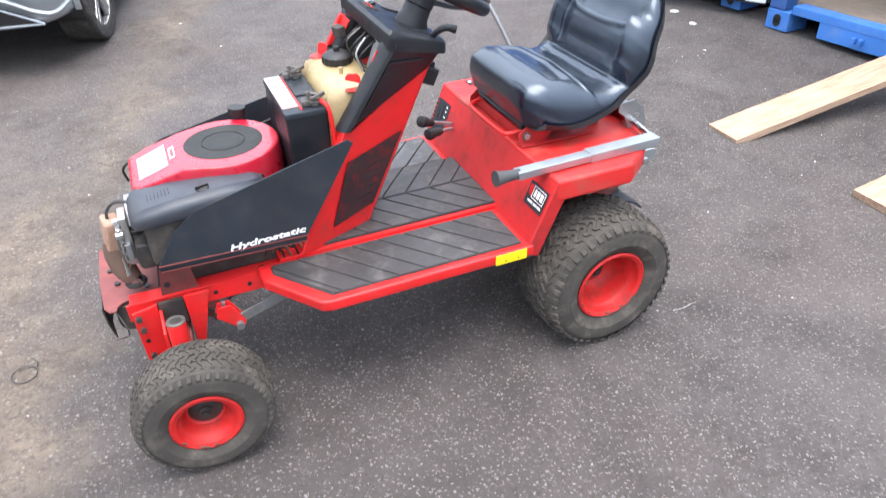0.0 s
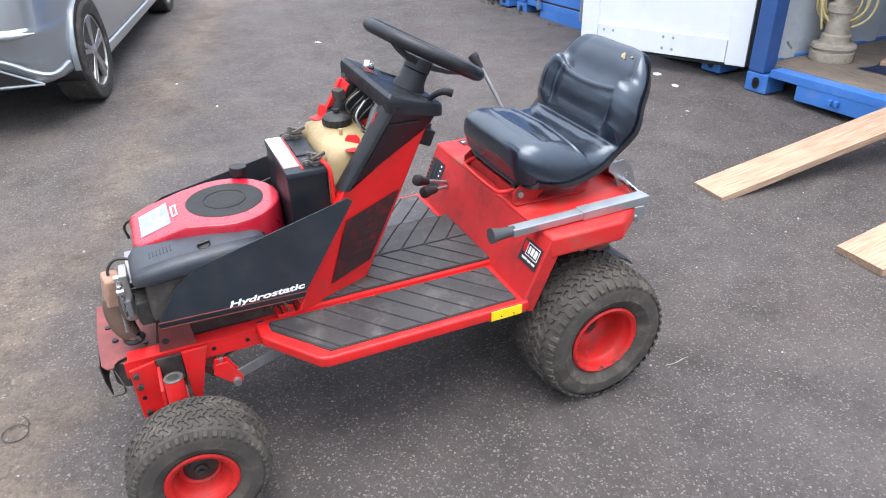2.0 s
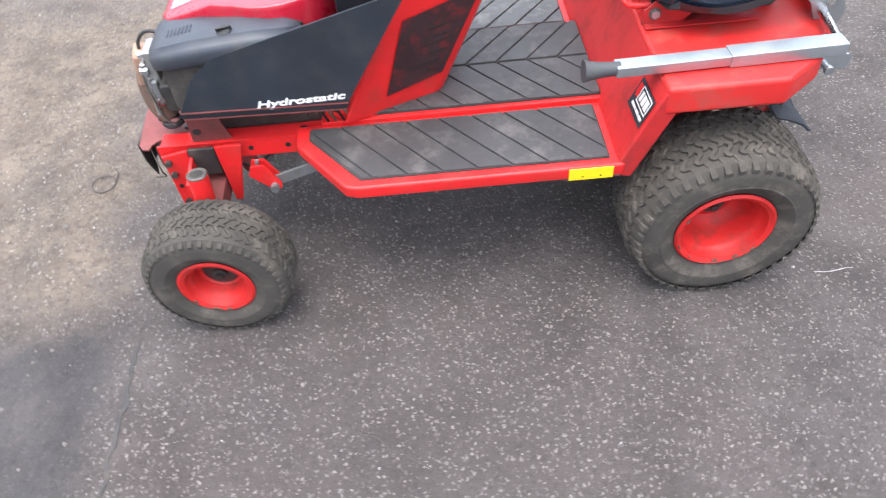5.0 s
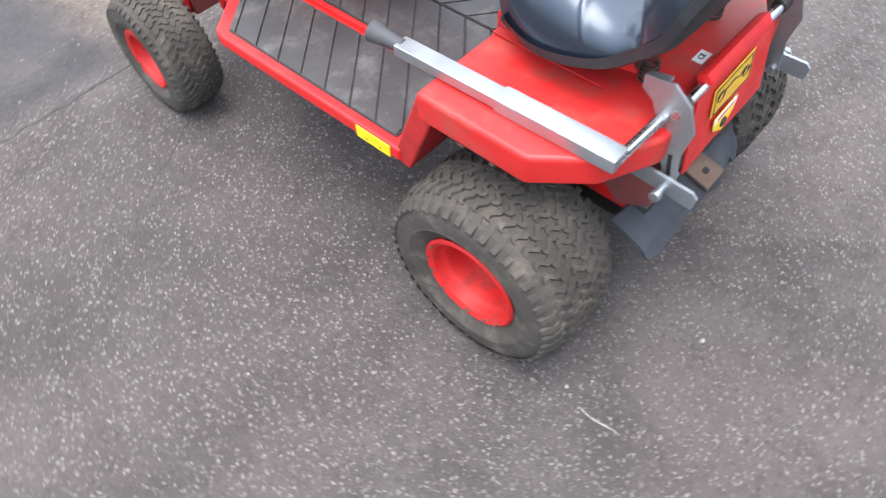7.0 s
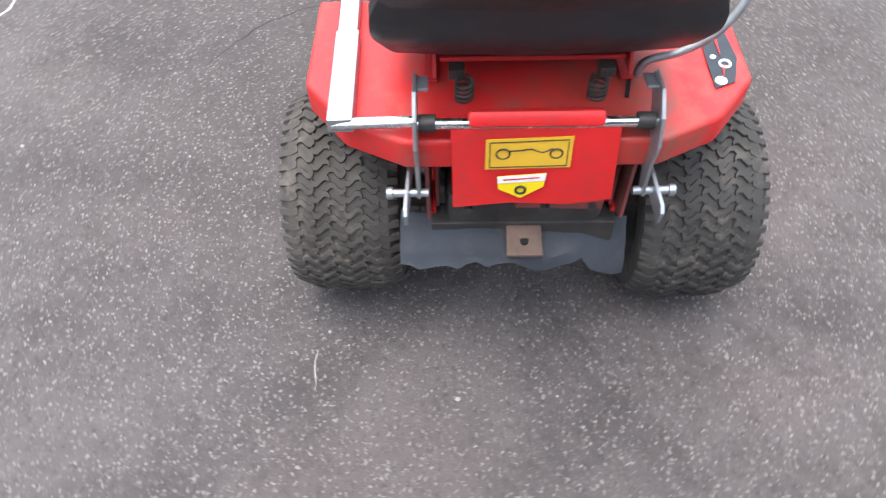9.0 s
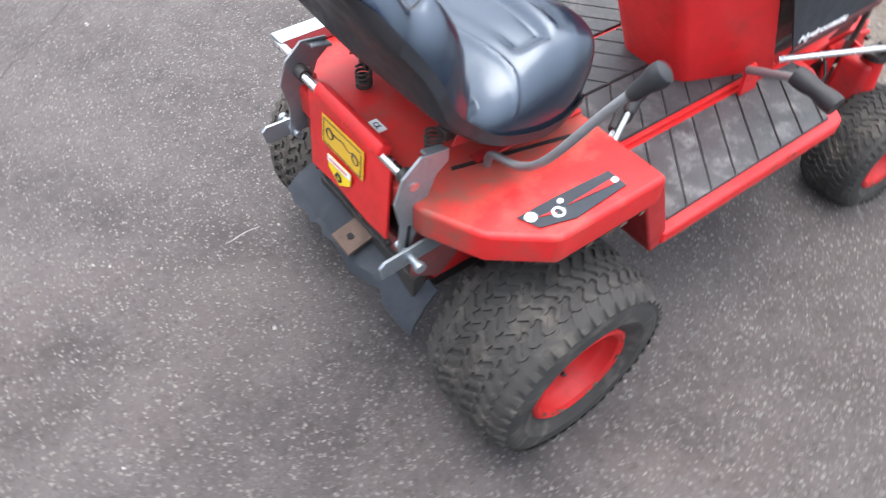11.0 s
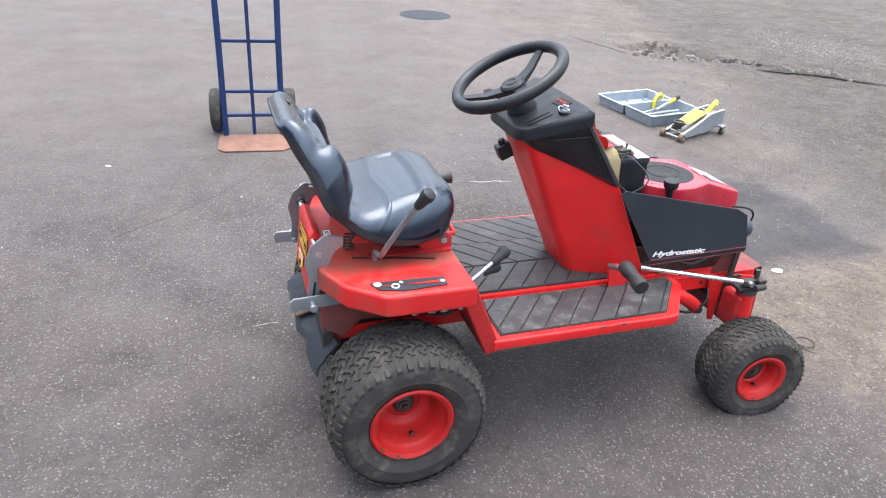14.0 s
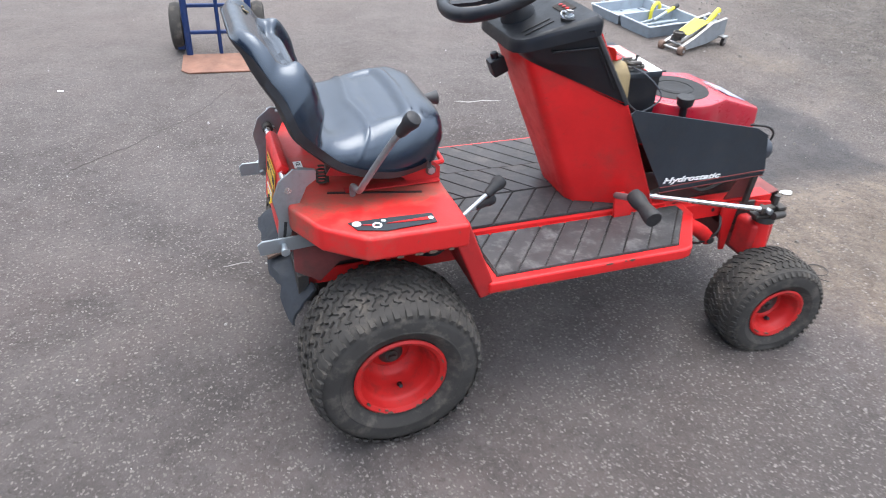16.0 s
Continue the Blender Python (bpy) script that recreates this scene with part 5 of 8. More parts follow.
# ---- steering pedestal ----
def ring4(x_r, w_r, z_r, x_f, w_f, z_f, cut=0.03):
    """A rounded four-sided section: narrow at the rear, wide at the front."""
    c = [(x_f, w_f, z_f), (x_r, w_r, z_r), (x_r, -w_r, z_r), (x_f, -w_f, z_f)]
    out = []
    for k in range(4):
        p, a, b = Vector(c[k]), Vector(c[k - 1]), Vector(c[(k + 1) % 4])
        cc = cut * (0.4 if k in (0, 3) else 1)
        p0, p1 = p + (a - p).normalized() * cc, p + (b - p).normalized() * cc
        for t in (0, 0.33, 0.67, 1):
            out.append((1 - t) ** 2 * p0 + 2 * t * (1 - t) * p + t * t * p1)
    return out


PED_LOW = dict(x_r=0.592, w_r=0.085, z_r=0.384, x_f=0.815, w_f=0.178, z_f=0.396)
PED_TOP = dict(x_r=0.400, w_r=0.105, z_r=0.820, x_f=0.668, w_f=0.172, z_f=0.708)
bm = bmesh.new()
loft(bm, [ring4(**PED_LOW), ring4(**{k: (PED_LOW[k] + PED_TOP[k]) / 2 for k in PED_LOW}), ring4(**PED_TOP)])
ped = part("pedestal", bm, RED, T, "red sheet-steel steering pedestal leaning back", 30)
rag = random.Random(8)
for k in range(7):
    x = 0.60 + 0.026 * k
    y = -(0.085 + 0.093 * (x - 0.592) / 0.223)
    part("flaking_edge", box(bmesh.new(), (x, y + 0.002, 0.384), (rag.uniform(0.008, 0.022), 0.006, rag.uniform(0.006, 0.014)), 0.002, (0, 0, -22)), DARK_METAL, ped)
# faded dark decal with red streaks on the left face
def ped_side(u, v, s, lift):
    """u from rear to front, v from low to high on one side of the pedestal."""
    lo = Vector((PED_LOW["x_r"], s * PED_LOW["w_r"], PED_LOW["z_r"])).lerp(Vector((PED_LOW["x_f"], s * PED_LOW["w_f"], PED_LOW["z_f"])), u)
    hi = Vector((PED_TOP["x_r"], s * PED_TOP["w_r"], PED_TOP["z_r"])).lerp(Vector((PED_TOP["x_f"], s * PED_TOP["w_f"], PED_TOP["z_f"])), u)
    q = lo.lerp(hi, v)
    return q + lift * Vector((-0.36, s * 0.9, 0.1)).normalized()


def side_patch(name, uv, s, lift, material, parent, label=""):
    a = [ped_side(u, v, s, lift) for u, v in uv]
    return part(name, prism(bmesh.new(), a, Vector((-0.0003, s * 0.0008, 0)), 0), material, parent, label)


dk = side_patch("scuffed_decal", [(0.14, 0.17), (0.66, 0.13), (0.80, 0.68), (0.12, 0.64)], 1, 0.004, DECAL, ped, "scratched black decal showing red paint")
for k in range(7):
    v = 0.22 + 0.055 * k + rag.uniform(-0.01, 0.01)
    u0, u1 = (0.18 + rag.uniform(0, 0.12), 0.34 + rag.uniform(0, 0.24))
    side_patch("dark_streak", [(u0, v), (u1, v + 0.012), (u1 - 0.03, v + 0.019), (u0 + 0.03, v + 0.007)], 1, 0.0055, BLACK, dk)

# black cowl over the top
CT = dict(x_r=0.374, w_r=0.112, z_r=0.846, x_f=0.538, w_f=0.186, z_f=0.904)


def ring_u(d, wall=0.018):
    """The same section as an open channel: closed at the rear, open at the front, with rolled front edges."""
    r = ring4(**d)
    o = r[2:14]
    fl, fr = Vector((d["x_f"], d["w_f"], d["z_f"])), Vector((d["x_f"], -d["w_f"], d["z_f"]))
    mid = Vector(((d["x_r"] + d["x_f"]) / 2, 0, (d["z_r"] + d["z_f"]) / 2))
    bow = [fl + Vector((0.036 * math.cos(radians(a)) - 0.026, -0.034 + 0.036 * math.sin(radians(a)), 0)) for a in (72, 50, 28, 6, -16, -40, -65, -88)]
    bow2 = [Vector((p.x, -p.y, p.z)) for p in bow[::-1]]
    inner = []
    for p in o[::-1]:
        q = p + (mid - p).normalized() * wall * (2.2 if abs(p.x - d["x_f"]) < 0.05 else 1.0)
        inner.append(q)
    return o + bow2[::-1] + inner + bow[::-1]


bm = bmesh.new()
CA = {**PED_TOP, "x_r": 0.3985, "w_r": 0.108, "w_f": 0.177}
loft(bm, [ring_u(CA), ring_u({k: 0.5 * ({**PED_TOP, "w_f": 0.180, "w_r": 0.110}[k] + CT[k]) for k in CT}), ring_u(CT)])
cowl = part("cowl", bm, COWL, T, "black plastic cowl with an embossed side panel", 55)
bm = bmesh.new()
R0 = dict(x_r=0.362, w_r=0.118, z_r=0.836, x_f=0.547, w_f=0.192, z_f=0.896)
R1 = {**R0, "z_r": 0.858, "z_f": 0.922}
R2 = {**R0, "x_r": 0.365, "w_r": 0.115, "z_r": 0.866, "x_f": 0.544, "w_f": 0.189, "z_f": 0.932}
R3 = {**R0, "x_r": 0.374, "w_r": 0.106, "z_r": 0.871, "x_f": 0.535, "w_f": 0.180, "z_f": 0.938}
loft(bm, [ring4(**R0, cut=0.042), ring4(**R1, cut=0.042), ring4(**R2, cut=0.040), ring4(**R3, cut=0.036)])
dash = part("dashboard", bm, COWL, T, "black plastic dashboard top", 30)


def dash_z(x):
    return 0.872 + (x - 0.374) * 0.41


for s in (1, -1):
    lo, hi = PED_TOP, CT

    def cowl_pt(u, v, lift=0.003):
        a = Vector((lo["x_r"], s * lo["w_r"], lo["z_r"])).lerp(Vector((lo["x_f"], s * lo["w_f"], lo["z_f"])), u)
        b = Vector((hi["x_r"], s * hi["w_r"], hi["z_r"])).lerp(Vector((hi["x_f"], s * hi["w_f"], hi["z_f"])), u)
        return a.lerp(b, v) + Vector((-0.3, s * 0.95, 0.1)) * lift

    tube_pts = [cowl_pt(u, v, 0.005) for u, v in ((0.88, 0.18), (0.90, 0.80), (0.35, 0.74))]
    part("embossed_line", tube(bmesh.new(), tube_pts, 0.0028, 8, 5, False), COWL, cowl)
part("switch_recess", cyl(bmesh.new(), (0.490, -0.125, dash_z(0.490) - 0.006), (0.4895, -0.125, dash_z(0.490) + 0.0012), 0.021, seg=24), BLACK, dash, "dark round recess of the ignition")
part("ignition_switch", cyl(bmesh.new(), (0.490, -0.125, dash_z(0.490) - 0.004), (0.488, -0.125, dash_z(0.490) + 0.005), 0.011, seg=20, bev=0.002), ZINC, dash, "bright ignition switch")
part("key_ring", torus(bmesh.new(), (0.480, -0.118, dash_z(0.480) + 0.008), 0.011, 0.0014, (35, 20, 0), 24, 6), CHROME, dash)
part("key", box(bmesh.new(), (0.487, -0.125, dash_z(0.490) + 0.011), (0.004, 0.016, 0.014), 0.001, (0, -20, 50)), CHROME, dash)
panel = part("warning_panel", box(bmesh.new(), (0.505, -0.065, dash_z(0.505) + 0.001), (0.034, 0.058, 0.003), 0.001, (0, -22.3, 0)), SOOT, dash, "small dark warning lamp panel")
for k in range(3):
    part("warning_lamp", cyl(bmesh.new(), (0.505, -0.082 + 0.017 * k, dash_z(0.505) + 0.001), (0.504, -0.082 + 0.017 * k, dash_z(0.505) + 0.0045), 0.0045, seg=12), RED_WHEEL, panel)
for y in (-0.105, -0.085, 0.09):
    part("dash_groove", box(bmesh.new(), (0.425, y, dash_z(0.425) + 0.0005), (0.075, 0.004, 0.003), 0.001, (0, -21.8, 0)), BLACK, dash)
bm = box(bmesh.new(), (0.390, 0.035, 0.760), (0.042, 0.036, 0.046), 0.005, (0, -24, 0))
cyl(bm, (0.383, 0.035, 0.778), (0.377, 0.035, 0.794), 0.010, seg=14, bev=0.002)
knob = part("switch_box", bm, COWL, T, "black square switch on the back of the pedestal")
for y in (0.022, 0.047):
    part("switch_mark", box(bmesh.new(), (0.388, y, 0.7825), (0.012, 0.003, 0.0015), 0, (0, -24, 0)), WHITE, knob)
bm = tube(bmesh.new(), [(0.405, 0.100, 0.876), (0.394, 0.114, 0.896), (0.374, 0.130, 0.908), (0.354, 0.136, 0.902)], lambda t: 0.006 + 0.005 * t, 12)
part("throttle_lever", bm, COWL, T, "black bent throttle lever")

# steering wheel
SW = pose(0.372, 0.008, 0.984, 1.3, -28, 0)
bm = bmesh.new()
prof = [(0.1535 + 0.0165 * math.cos(a), 0.0175 * math.sin(a)) for a in (2 * math.pi * k / 14 for k in range(14))]
lathe(bm, prof, SW, 64, True)
sw = part("steering_wheel", bm, COWL, T, "black plastic three-spoke steering wheel")
for ang in (25, 165, -85):
    a = radians(ang)
    d = Vector((math.cos(a), math.sin(a), 0))
    t = Vector((-math.sin(a), math.cos(a), 0))
    rings = []
    for r, w, z, th in ((0.03, 0.018, -0.036, 0.007), (0.08, 0.014, -0.028, 0.005), (0.125, 0.011, -0.012, 0.005), (0.150, 0.010, -0.002, 0.005)):
        c = d * r + Vector((0, 0, z))
        rings.append([SW @ (c + t * w + Vector((0, 0, th))), SW @ (c - t * w + Vector((0, 0, th))), SW @ (c - t * w - Vector((0, 0, th))), SW @ (c + t * w - Vector((0, 0, th)))])
    bm = bmesh.new()
    loft(bm, rings)
    part("spoke", bm, COWL, sw)
bm = lathe(bmesh.new(), [(0.0005, -0.018), (0.030, -0.019), (0.035, -0.024), (0.036, -0.055), (0.030, -0.06), (0.0005, -0.06)], SW, 32)
part("hub", bm, COWL, sw)
part("hub_ring", torus(bmesh.new(), SW @ Vector((0, 0, -0.018)), 0.014, 0.002, (0, -28, 0), 24, 6), DARK_METAL, sw)
bm = lathe(bmesh.new(), [(0.034, -0.058), (0.036, -0.085), (0.043, -0.10), (0.046, -0.145), (0.056, -0.156), (0.058, -0.166), (0.050, -0.18), (0.0005, -0.18)], SW, 32)
part("column_shroud", bm, COWL, T, "black ribbed steering column shroud")

# dark side panels with red lower band and lettering
for s in (1, -1):
    y = s * 0.205
    front = [(1.045, 0.605), (1.10, 0.560), (1.152, 0.474)] if s > 0 else [(1.075, 0.616), (1.118, 0.592), (1.148, 0.478)]
    bm = prism(bmesh.new(), [(x, y, z) for x, z in [(0.668, 0.706), (0.655, 0.695), (0.798, 0.466)] + front[::-1]], (0, -s * 0.004, 0), 0.001)
    pan = part("side_panel", bm, SLATE, T, "dark slate engine side panel with a red lower line")
    bm = beam(bmesh.new(), (0.795, y + s * 0.001, 0.472), (1.147, y + s * 0.001, 0.482), 0.0035, 0.002, 0)
    part("red_line", bm, RED_DUSTY, pan)
    bm = prism(bmesh.new(), [(0.795, y, 0.466), (1.150, y, 0.476), (1.146, y - s * 0.004, 0.462), (0.800, y - s * 0.004, 0.452)], (0, -s * 0.004, 0), 0.001)
    part("lower_lip", bm, SLATE, pan)
    part("red_line", beam(bmesh.new(), (0.800, y - s * 0.002, 0.454), (1.146, y - s * 0.002, 0.464), 0.003, 0.002, 0), RED_DUSTY, pan)
    m = Matrix.Translation((0.893, y + s * 0.0012, 0.4885)) @ Matrix(((-s, 0, 0, 0), (0, 0, s, 0), (0, 1, 0, 0), (0, 0, 0, 1))) @ pose(0, 0, 0, 0, 0, 1.5 * s)
    lettering("panel_lettering", "Hydrostatic", 0.0225, m, WHITE, pan, 0.22, 1.74, bold=0.0006)

# foot pedal on the right
bm = prism(bmesh.new(), [(0.680, -0.18, 0.385), (0.735, -0.18, 0.385), (0.728, -0.18, 0.425), (0.700, -0.18, 0.462), (0.668, -0.18, 0.460)], (0, -0.008, 0), 0.002)
arm = part("pedal_arm", bm, RED, T, "red drive pedal arm")
bm = tube(bmesh.new(), [(0.646, -0.295, 0.518), (0.645, -0.33, 0.514), (0.644, -0.36, 0.510), (0.642, -0.395, 0.505)], lambda t: 0.0195 + 0.002 * math.sin(9 * t), 20, 4)
part("pedal_rubber", bm, GRIP, arm, "worn black rubber pedal roller")
part("pedal_rod", cyl(bmesh.new(), (0.675, -0.185, 0.455), (0.647, -0.31, 0.516), 0.009, seg=12), STEEL, arm)

# engine
def outline_engine(grow=0.0, nose=1.165):
    pts = []
    for k in range(17):
        a = radians(62 + k * (236 / 16))
        pts.append((0.932 + (0.138 + grow) * math.cos(a), (0.138 + grow) * math.sin(a)))
    return pts + [(1.030, -0.108 - grow), (nose - 0.05, -0.112 - grow), (nose - 0.010, -0.104 - grow), (nose + grow, -0.092), (nose + grow, 0.055), (nose - 0.02, 0.085 + grow), (nose - 0.055, 0.095 + grow), (1.042, 0.110 + grow)]


bm = bmesh.new()
rings = []
for z, g in ((0.535, 0.003), (0.62, 0.002), (0.656, 0.000), (0.664, -0.003), (0.6675, -0.009)):
    rings.append([(x, y, z - max(0, x - 1.042) * 0.35 * (z - 0.5) / 0.167) for x, y in outline_engine(g)])
loft(bm, rings, False)
bm.verts.ensure_lookup_table()
lid = bm.verts[-len(rings[0]):]
bm.faces.new((lid[7], lid[8], lid[9]))
for a, b in [(7 - k, 9 + k) for k in range(7)]:
    bm.faces.new((lid[a], lid[b], lid[b + 1], lid[a - 1]))
for a, b in ((0, 16), (24, 17), (23, 18), (22, 19)):
    c, d = {0: (24, 17), 24: (23, 18), 23: (22, 19), 22: (21, 20)}[a]
    bm.faces.new((lid[a], lid[b], lid[d], lid[c]))
eng = part("engine_cowling", bm, ENGINE_RED, T, "red moulded blower housing with dark round screen", 32)
bm = lathe(bmesh.new(), [(0.096, 0.655), (0.096, 0.668), (0.092, 0.670), (0.048, 0.669), (0.044, 0.671), (0.034, 0.671), (0.030, 0.669), (0.0005, 0.669)], pose(0.932, 0, 0), 56)
screen = part("round_screen", bm, SCREEN, eng, "dark grey round rotating screen")


part("screen_ring", torus(bmesh.new(), (0.932, 0, 0.6695), 0.052, 0.0016, (0, 0, 0), 48, 6), SCREEN, screen)


def cowl_label(name, pts, material, parent, lift=0.002, label=""):
    return part(name, prism(bmesh.new(), [(x, y, 0.6675 - max(0, x - 1.042) * 0.35 + lift) for x, y in pts], (0, 0, 0.0008), 0), material, parent, label)


lb = cowl_label("engine_label", [(1.070, 0.056), (1.142, 0.052), (1.142, -0.062), (1.070, -0.066)], SILVER_LABEL, eng, 0.0006, "worn silver engine label")
for k, (a, b) in enumerate(((0.04, 0.0), (0.02, -0.04), (0.036, 0.012), (-0.005, -0.04))):
    cowl_label("label_bar", [(1.080 + 0.011 * k, a), (1.085 + 0.011 * k, a), (1.085 + 0.011 * k, b), (1.080 + 0.011 * k, b)], PINK if k == 1 else WHITE, lb, 0.0012)
cowl_label("name_badge", [(1.05, 0.028), (1.064, 0.028), (1.064, -0.03), (1.05, -0.03)], WHITE, eng, 0.0008)
cowl_label("badge_core", [(1.053, 0.023), (1.061, 0.023), (1.061, -0.025), (1.053, -0.025)], ENGINE_RED, eng, 0.0013)
# air filter cover on the left
def filter_ring(x, y0, y1, z0, z1, r):
    """Upright section with a rounded outer top edge."""
    out = [(x, y0, z0), (x, y1 - 0.006, z0), (x, y1, z0 + 0.008)]
    for k in range(6):
        a = radians(k * 15)
        out.append((x, y1 - r + r * math.cos(a), z1 - 0.010 - r + r * math.sin(a)))
    return out + [(x, y1 - r * 1.1, z1 - 0.002), (x, y0, z1)]


bm = bmesh.new()
loft(bm, [filter_ring(*v) for v in ((0.862, 0.090, 0.128, 0.588, 0.606, 0.006), (0.872, 0.080, 0.158, 0.586, 0.626, 0.014), (0.895, 0.075, 0.186, 0.588, 0.640, 0.015), (0.96, 0.070, 0.202, 0.592, 0.647, 0.017), (1.08, 0.065, 0.205, 0.588, 0.640, 0.017),
                                    (1.140, 0.065, 0.200, 0.580, 0.629, 0.016), (1.170, 0.068, 0.184, 0.572, 0.616, 0.014), (1.182, 0.075, 0.160, 0.570, 0.602, 0.010))])
filt = part("air_filter_cover", bm, GREY_PLASTIC, T, "grey plastic air filter cover", 45)
latch = part("cover_latch", lathe(bmesh.new(), [(0.0005, 0.006), (0.014, 0.005), (0.017, 0.0), (0.017, -0.006)], pose(1.012, 0.170, 0.641, -14, 4, 0), 20), BLACK, filt, "black twist latch")
part("latch_grip", box(bmesh.new(), (1.012, 0.170, 0.648), (0.030, 0.006, 0.010), 0.002, (-14, 4, 10)), BLACK, latch)
for k in range(7):
    part("cover_vent", box(bmesh.new(), (1.085 + 0.008 * k, 0.140, 0.6385 - 0.0016 * k), (0.0020, 0.026, 0.002), 0), SLATE, filt)
# dark filter base and intake below the cover
bm = box(bmesh.new(), (1.085, 0.130, 0.530), (0.145, 0.120, 0.118), 0.014, seg=3)
base = part("filter_base", bm, SOOT, T, "dusty black air filter base")
part("intake_elbow", tube(bmesh.new(), [(1.01, 0.12, 0.545), (0.97, 0.145, 0.53), (0.94, 0.13, 0.49)], 0.026, 14), COWL, base)
# black and bright louvre on the side of the blower housing
bm = bmesh.new()
arc = [radians(a) for a in (78, 88, 98, 108, 118)]
loft(bm, [[(0.932 + r * math.cos(a), r * math.sin(a), z) for r, z in ((0.139, 0.575), (0.1455, 0.575), (0.1445, 0.622), (0.138, 0.622))] for a in arc])
lv = part("side_louvre", bm, BLACK, eng, "black louvre plate with bright bars")
for z in (0.588, 0.607):
    part("louvre_bar", tube(bmesh.new(), [(0.932 + 0.1462 * math.cos(a), 0.1462 * math.sin(a), z) for a in arc], 0.003, 6), CHROME, lv)
# block, fins, plug, exhaust
bm = box(bmesh.new(), (1.0, 0, 0.495), (0.29, 0.24, 0.10), 0.012)
block = part("engine_block", bm, SOOT, T, "dusty dark engine block")
for k in range(7):
    part("cooling_fin", box(bmesh.new(), (1.165, 0.03, 0.455 + 0.016 * k), (0.06, 0.16, 0.004), 0.001), ALLOY, block)
part("engine_sump", box(bmesh.new(), (0.99, 0, 0.405), (0.28, 0.20, 0.085), 0.008), DARK_METAL, block)
part("valve_cover", box(bmesh.new(), (1.200, 0.098, 0.520), (0.020, 0.062, 0.130), 0.006), ALLOY, T, "bright cast valve cover")
for k in range(5):
    part("head_fin", box(bmesh.new(), (1.214, 0.112, 0.470 + 0.022 * k), (0.012, 0.042, 0.006), 0.002), ALLOY, T)
for y, z0, z1 in ((0.128, 0.430, 0.560), (0.100, 0.425, 0.545)):
    part("head_stud", cyl(bmesh.new(), (1.222, y, z0), (1.214, y, z1), 0.0065, seg=12, bev=0.001), CHROME, T)
for y, z in ((0.112, 0.572), (0.132, 0.545), (0.120, 0.462)):
    part("rocker_bolt", cyl(bmesh.new(), (1.206, y, z), (1.222, y, z), 0.008, seg=6), ZINC, T)
bm = box(bmesh.new(), (1.234, 0.068, 0.522), (0.040, 0.064, 0.074), 0.007, (0, -8, 10), 3)
part("exhaust_shield", bm, RUST_TAN, T, "orange rusted exhaust shield")
part("exhaust_pipe", tube(bmesh.new(), [(1.236, 0.070, 0.500), (1.238, 0.074, 0.465), (1.232, 0.084, 0.425), (1.219, 0.092, 0.395)], lambda t: 0.027 + 0.006 * math.sin(3 * t) - 0.006 * t, 18), RUST_DARK, T, "brown rusted exhaust outlet")
part("exhaust_mouth", torus(bmesh.new(), (1.216, 0.094, 0.385), 0.020, 0.007, (0, 0, 0), 24, 8), BLACK, T)
part("oil_filter", cyl(bmesh.new(), (1.12, -0.165, 0.53), (1.165, -0.165, 0.53), 0.032, seg=24, bev=0.008), GREY_PLASTIC, T, "dark round oil filter")
part("ignition_lead", tube(bmesh.new(), [(1.17, 0.06, 0.585), (1.21, 0.055, 0.592), (1.232, 0.06, 0.575), (1.235, 0.07, 0.55)], 0.0038, 8), BLACK, T, "black ignition lead")
part("fuel_hose", tube(bmesh.new(), [(1.13, -0.12, 0.585), (1.165, -0.15, 0.588), (1.185, -0.158, 0.568), (1.18, -0.155, 0.535)], 0.0035, 8), BLACK, T, "black rubber breather hose")
part("carburettor", box(bmesh.new(), (1.165, 0.135, 0.49), (0.05, 0.06, 0.07), 0.012), DARK_METAL, T, "sooty cast carburettor")
part("linkage", tube(bmesh.new(), [(1.205, 0.125, 0.57), (1.222, 0.132, 0.52), (1.215, 0.135, 0.43), (1.20, 0.13, 0.40)], 0.003, 8), CLAMP, T)
part("bright_clamp", box(bmesh.new(), (1.203, 0.132, 0.50), (0.014, 0.02, 0.045), 0.004), STEEL, T)
# dipstick tube with black cap
bm = cyl(bmesh.new(), (0.885, -0.122, 0.56), (0.872, -0.130, 0.675), 0.010, seg=14)
dip = part("dipstick_tube", bm, COWL, T, "black oil filler tube with wide cap")
part("dipstick_cap", cyl(bmesh.new(), (0.8725, -0.130, 0.672), (0.871, -0.131, 0.697), 0.021, 0.024, 24, 0.004), BLACK, dip)
# far-side wiring and clips
part("choke_cable", tube(bmesh.new(), [(0.68, -0.13, 0.70), (0.78, -0.165, 0.63), (0.92, -0.17, 0.60), (1.08, -0.17, 0.56), (1.12, -0.15, 0.54)], 0.0035, 8), BLACK, T)
part("wiring_loom", tube(bmesh.new(), [(0.78, 0.150, 0.385), (0.81, 0.145, 0.44), (0.83, 0.15, 0.41), (0.86, 0.14, 0.435), (0.94, 0.135, 0.42), (1.04, 0.125, 0.43)], 0.0035, 8), BLACK, T, "black wiring loom")
part("wiring_loom", tube(bmesh.new(), [(0.80, -0.14, 0.41), (0.90, -0.15, 0.44), (1.0, -0.14, 0.40), (1.08, -0.14, 0.42)], 0.007, 8), BLACK, T, "black wiring loom")

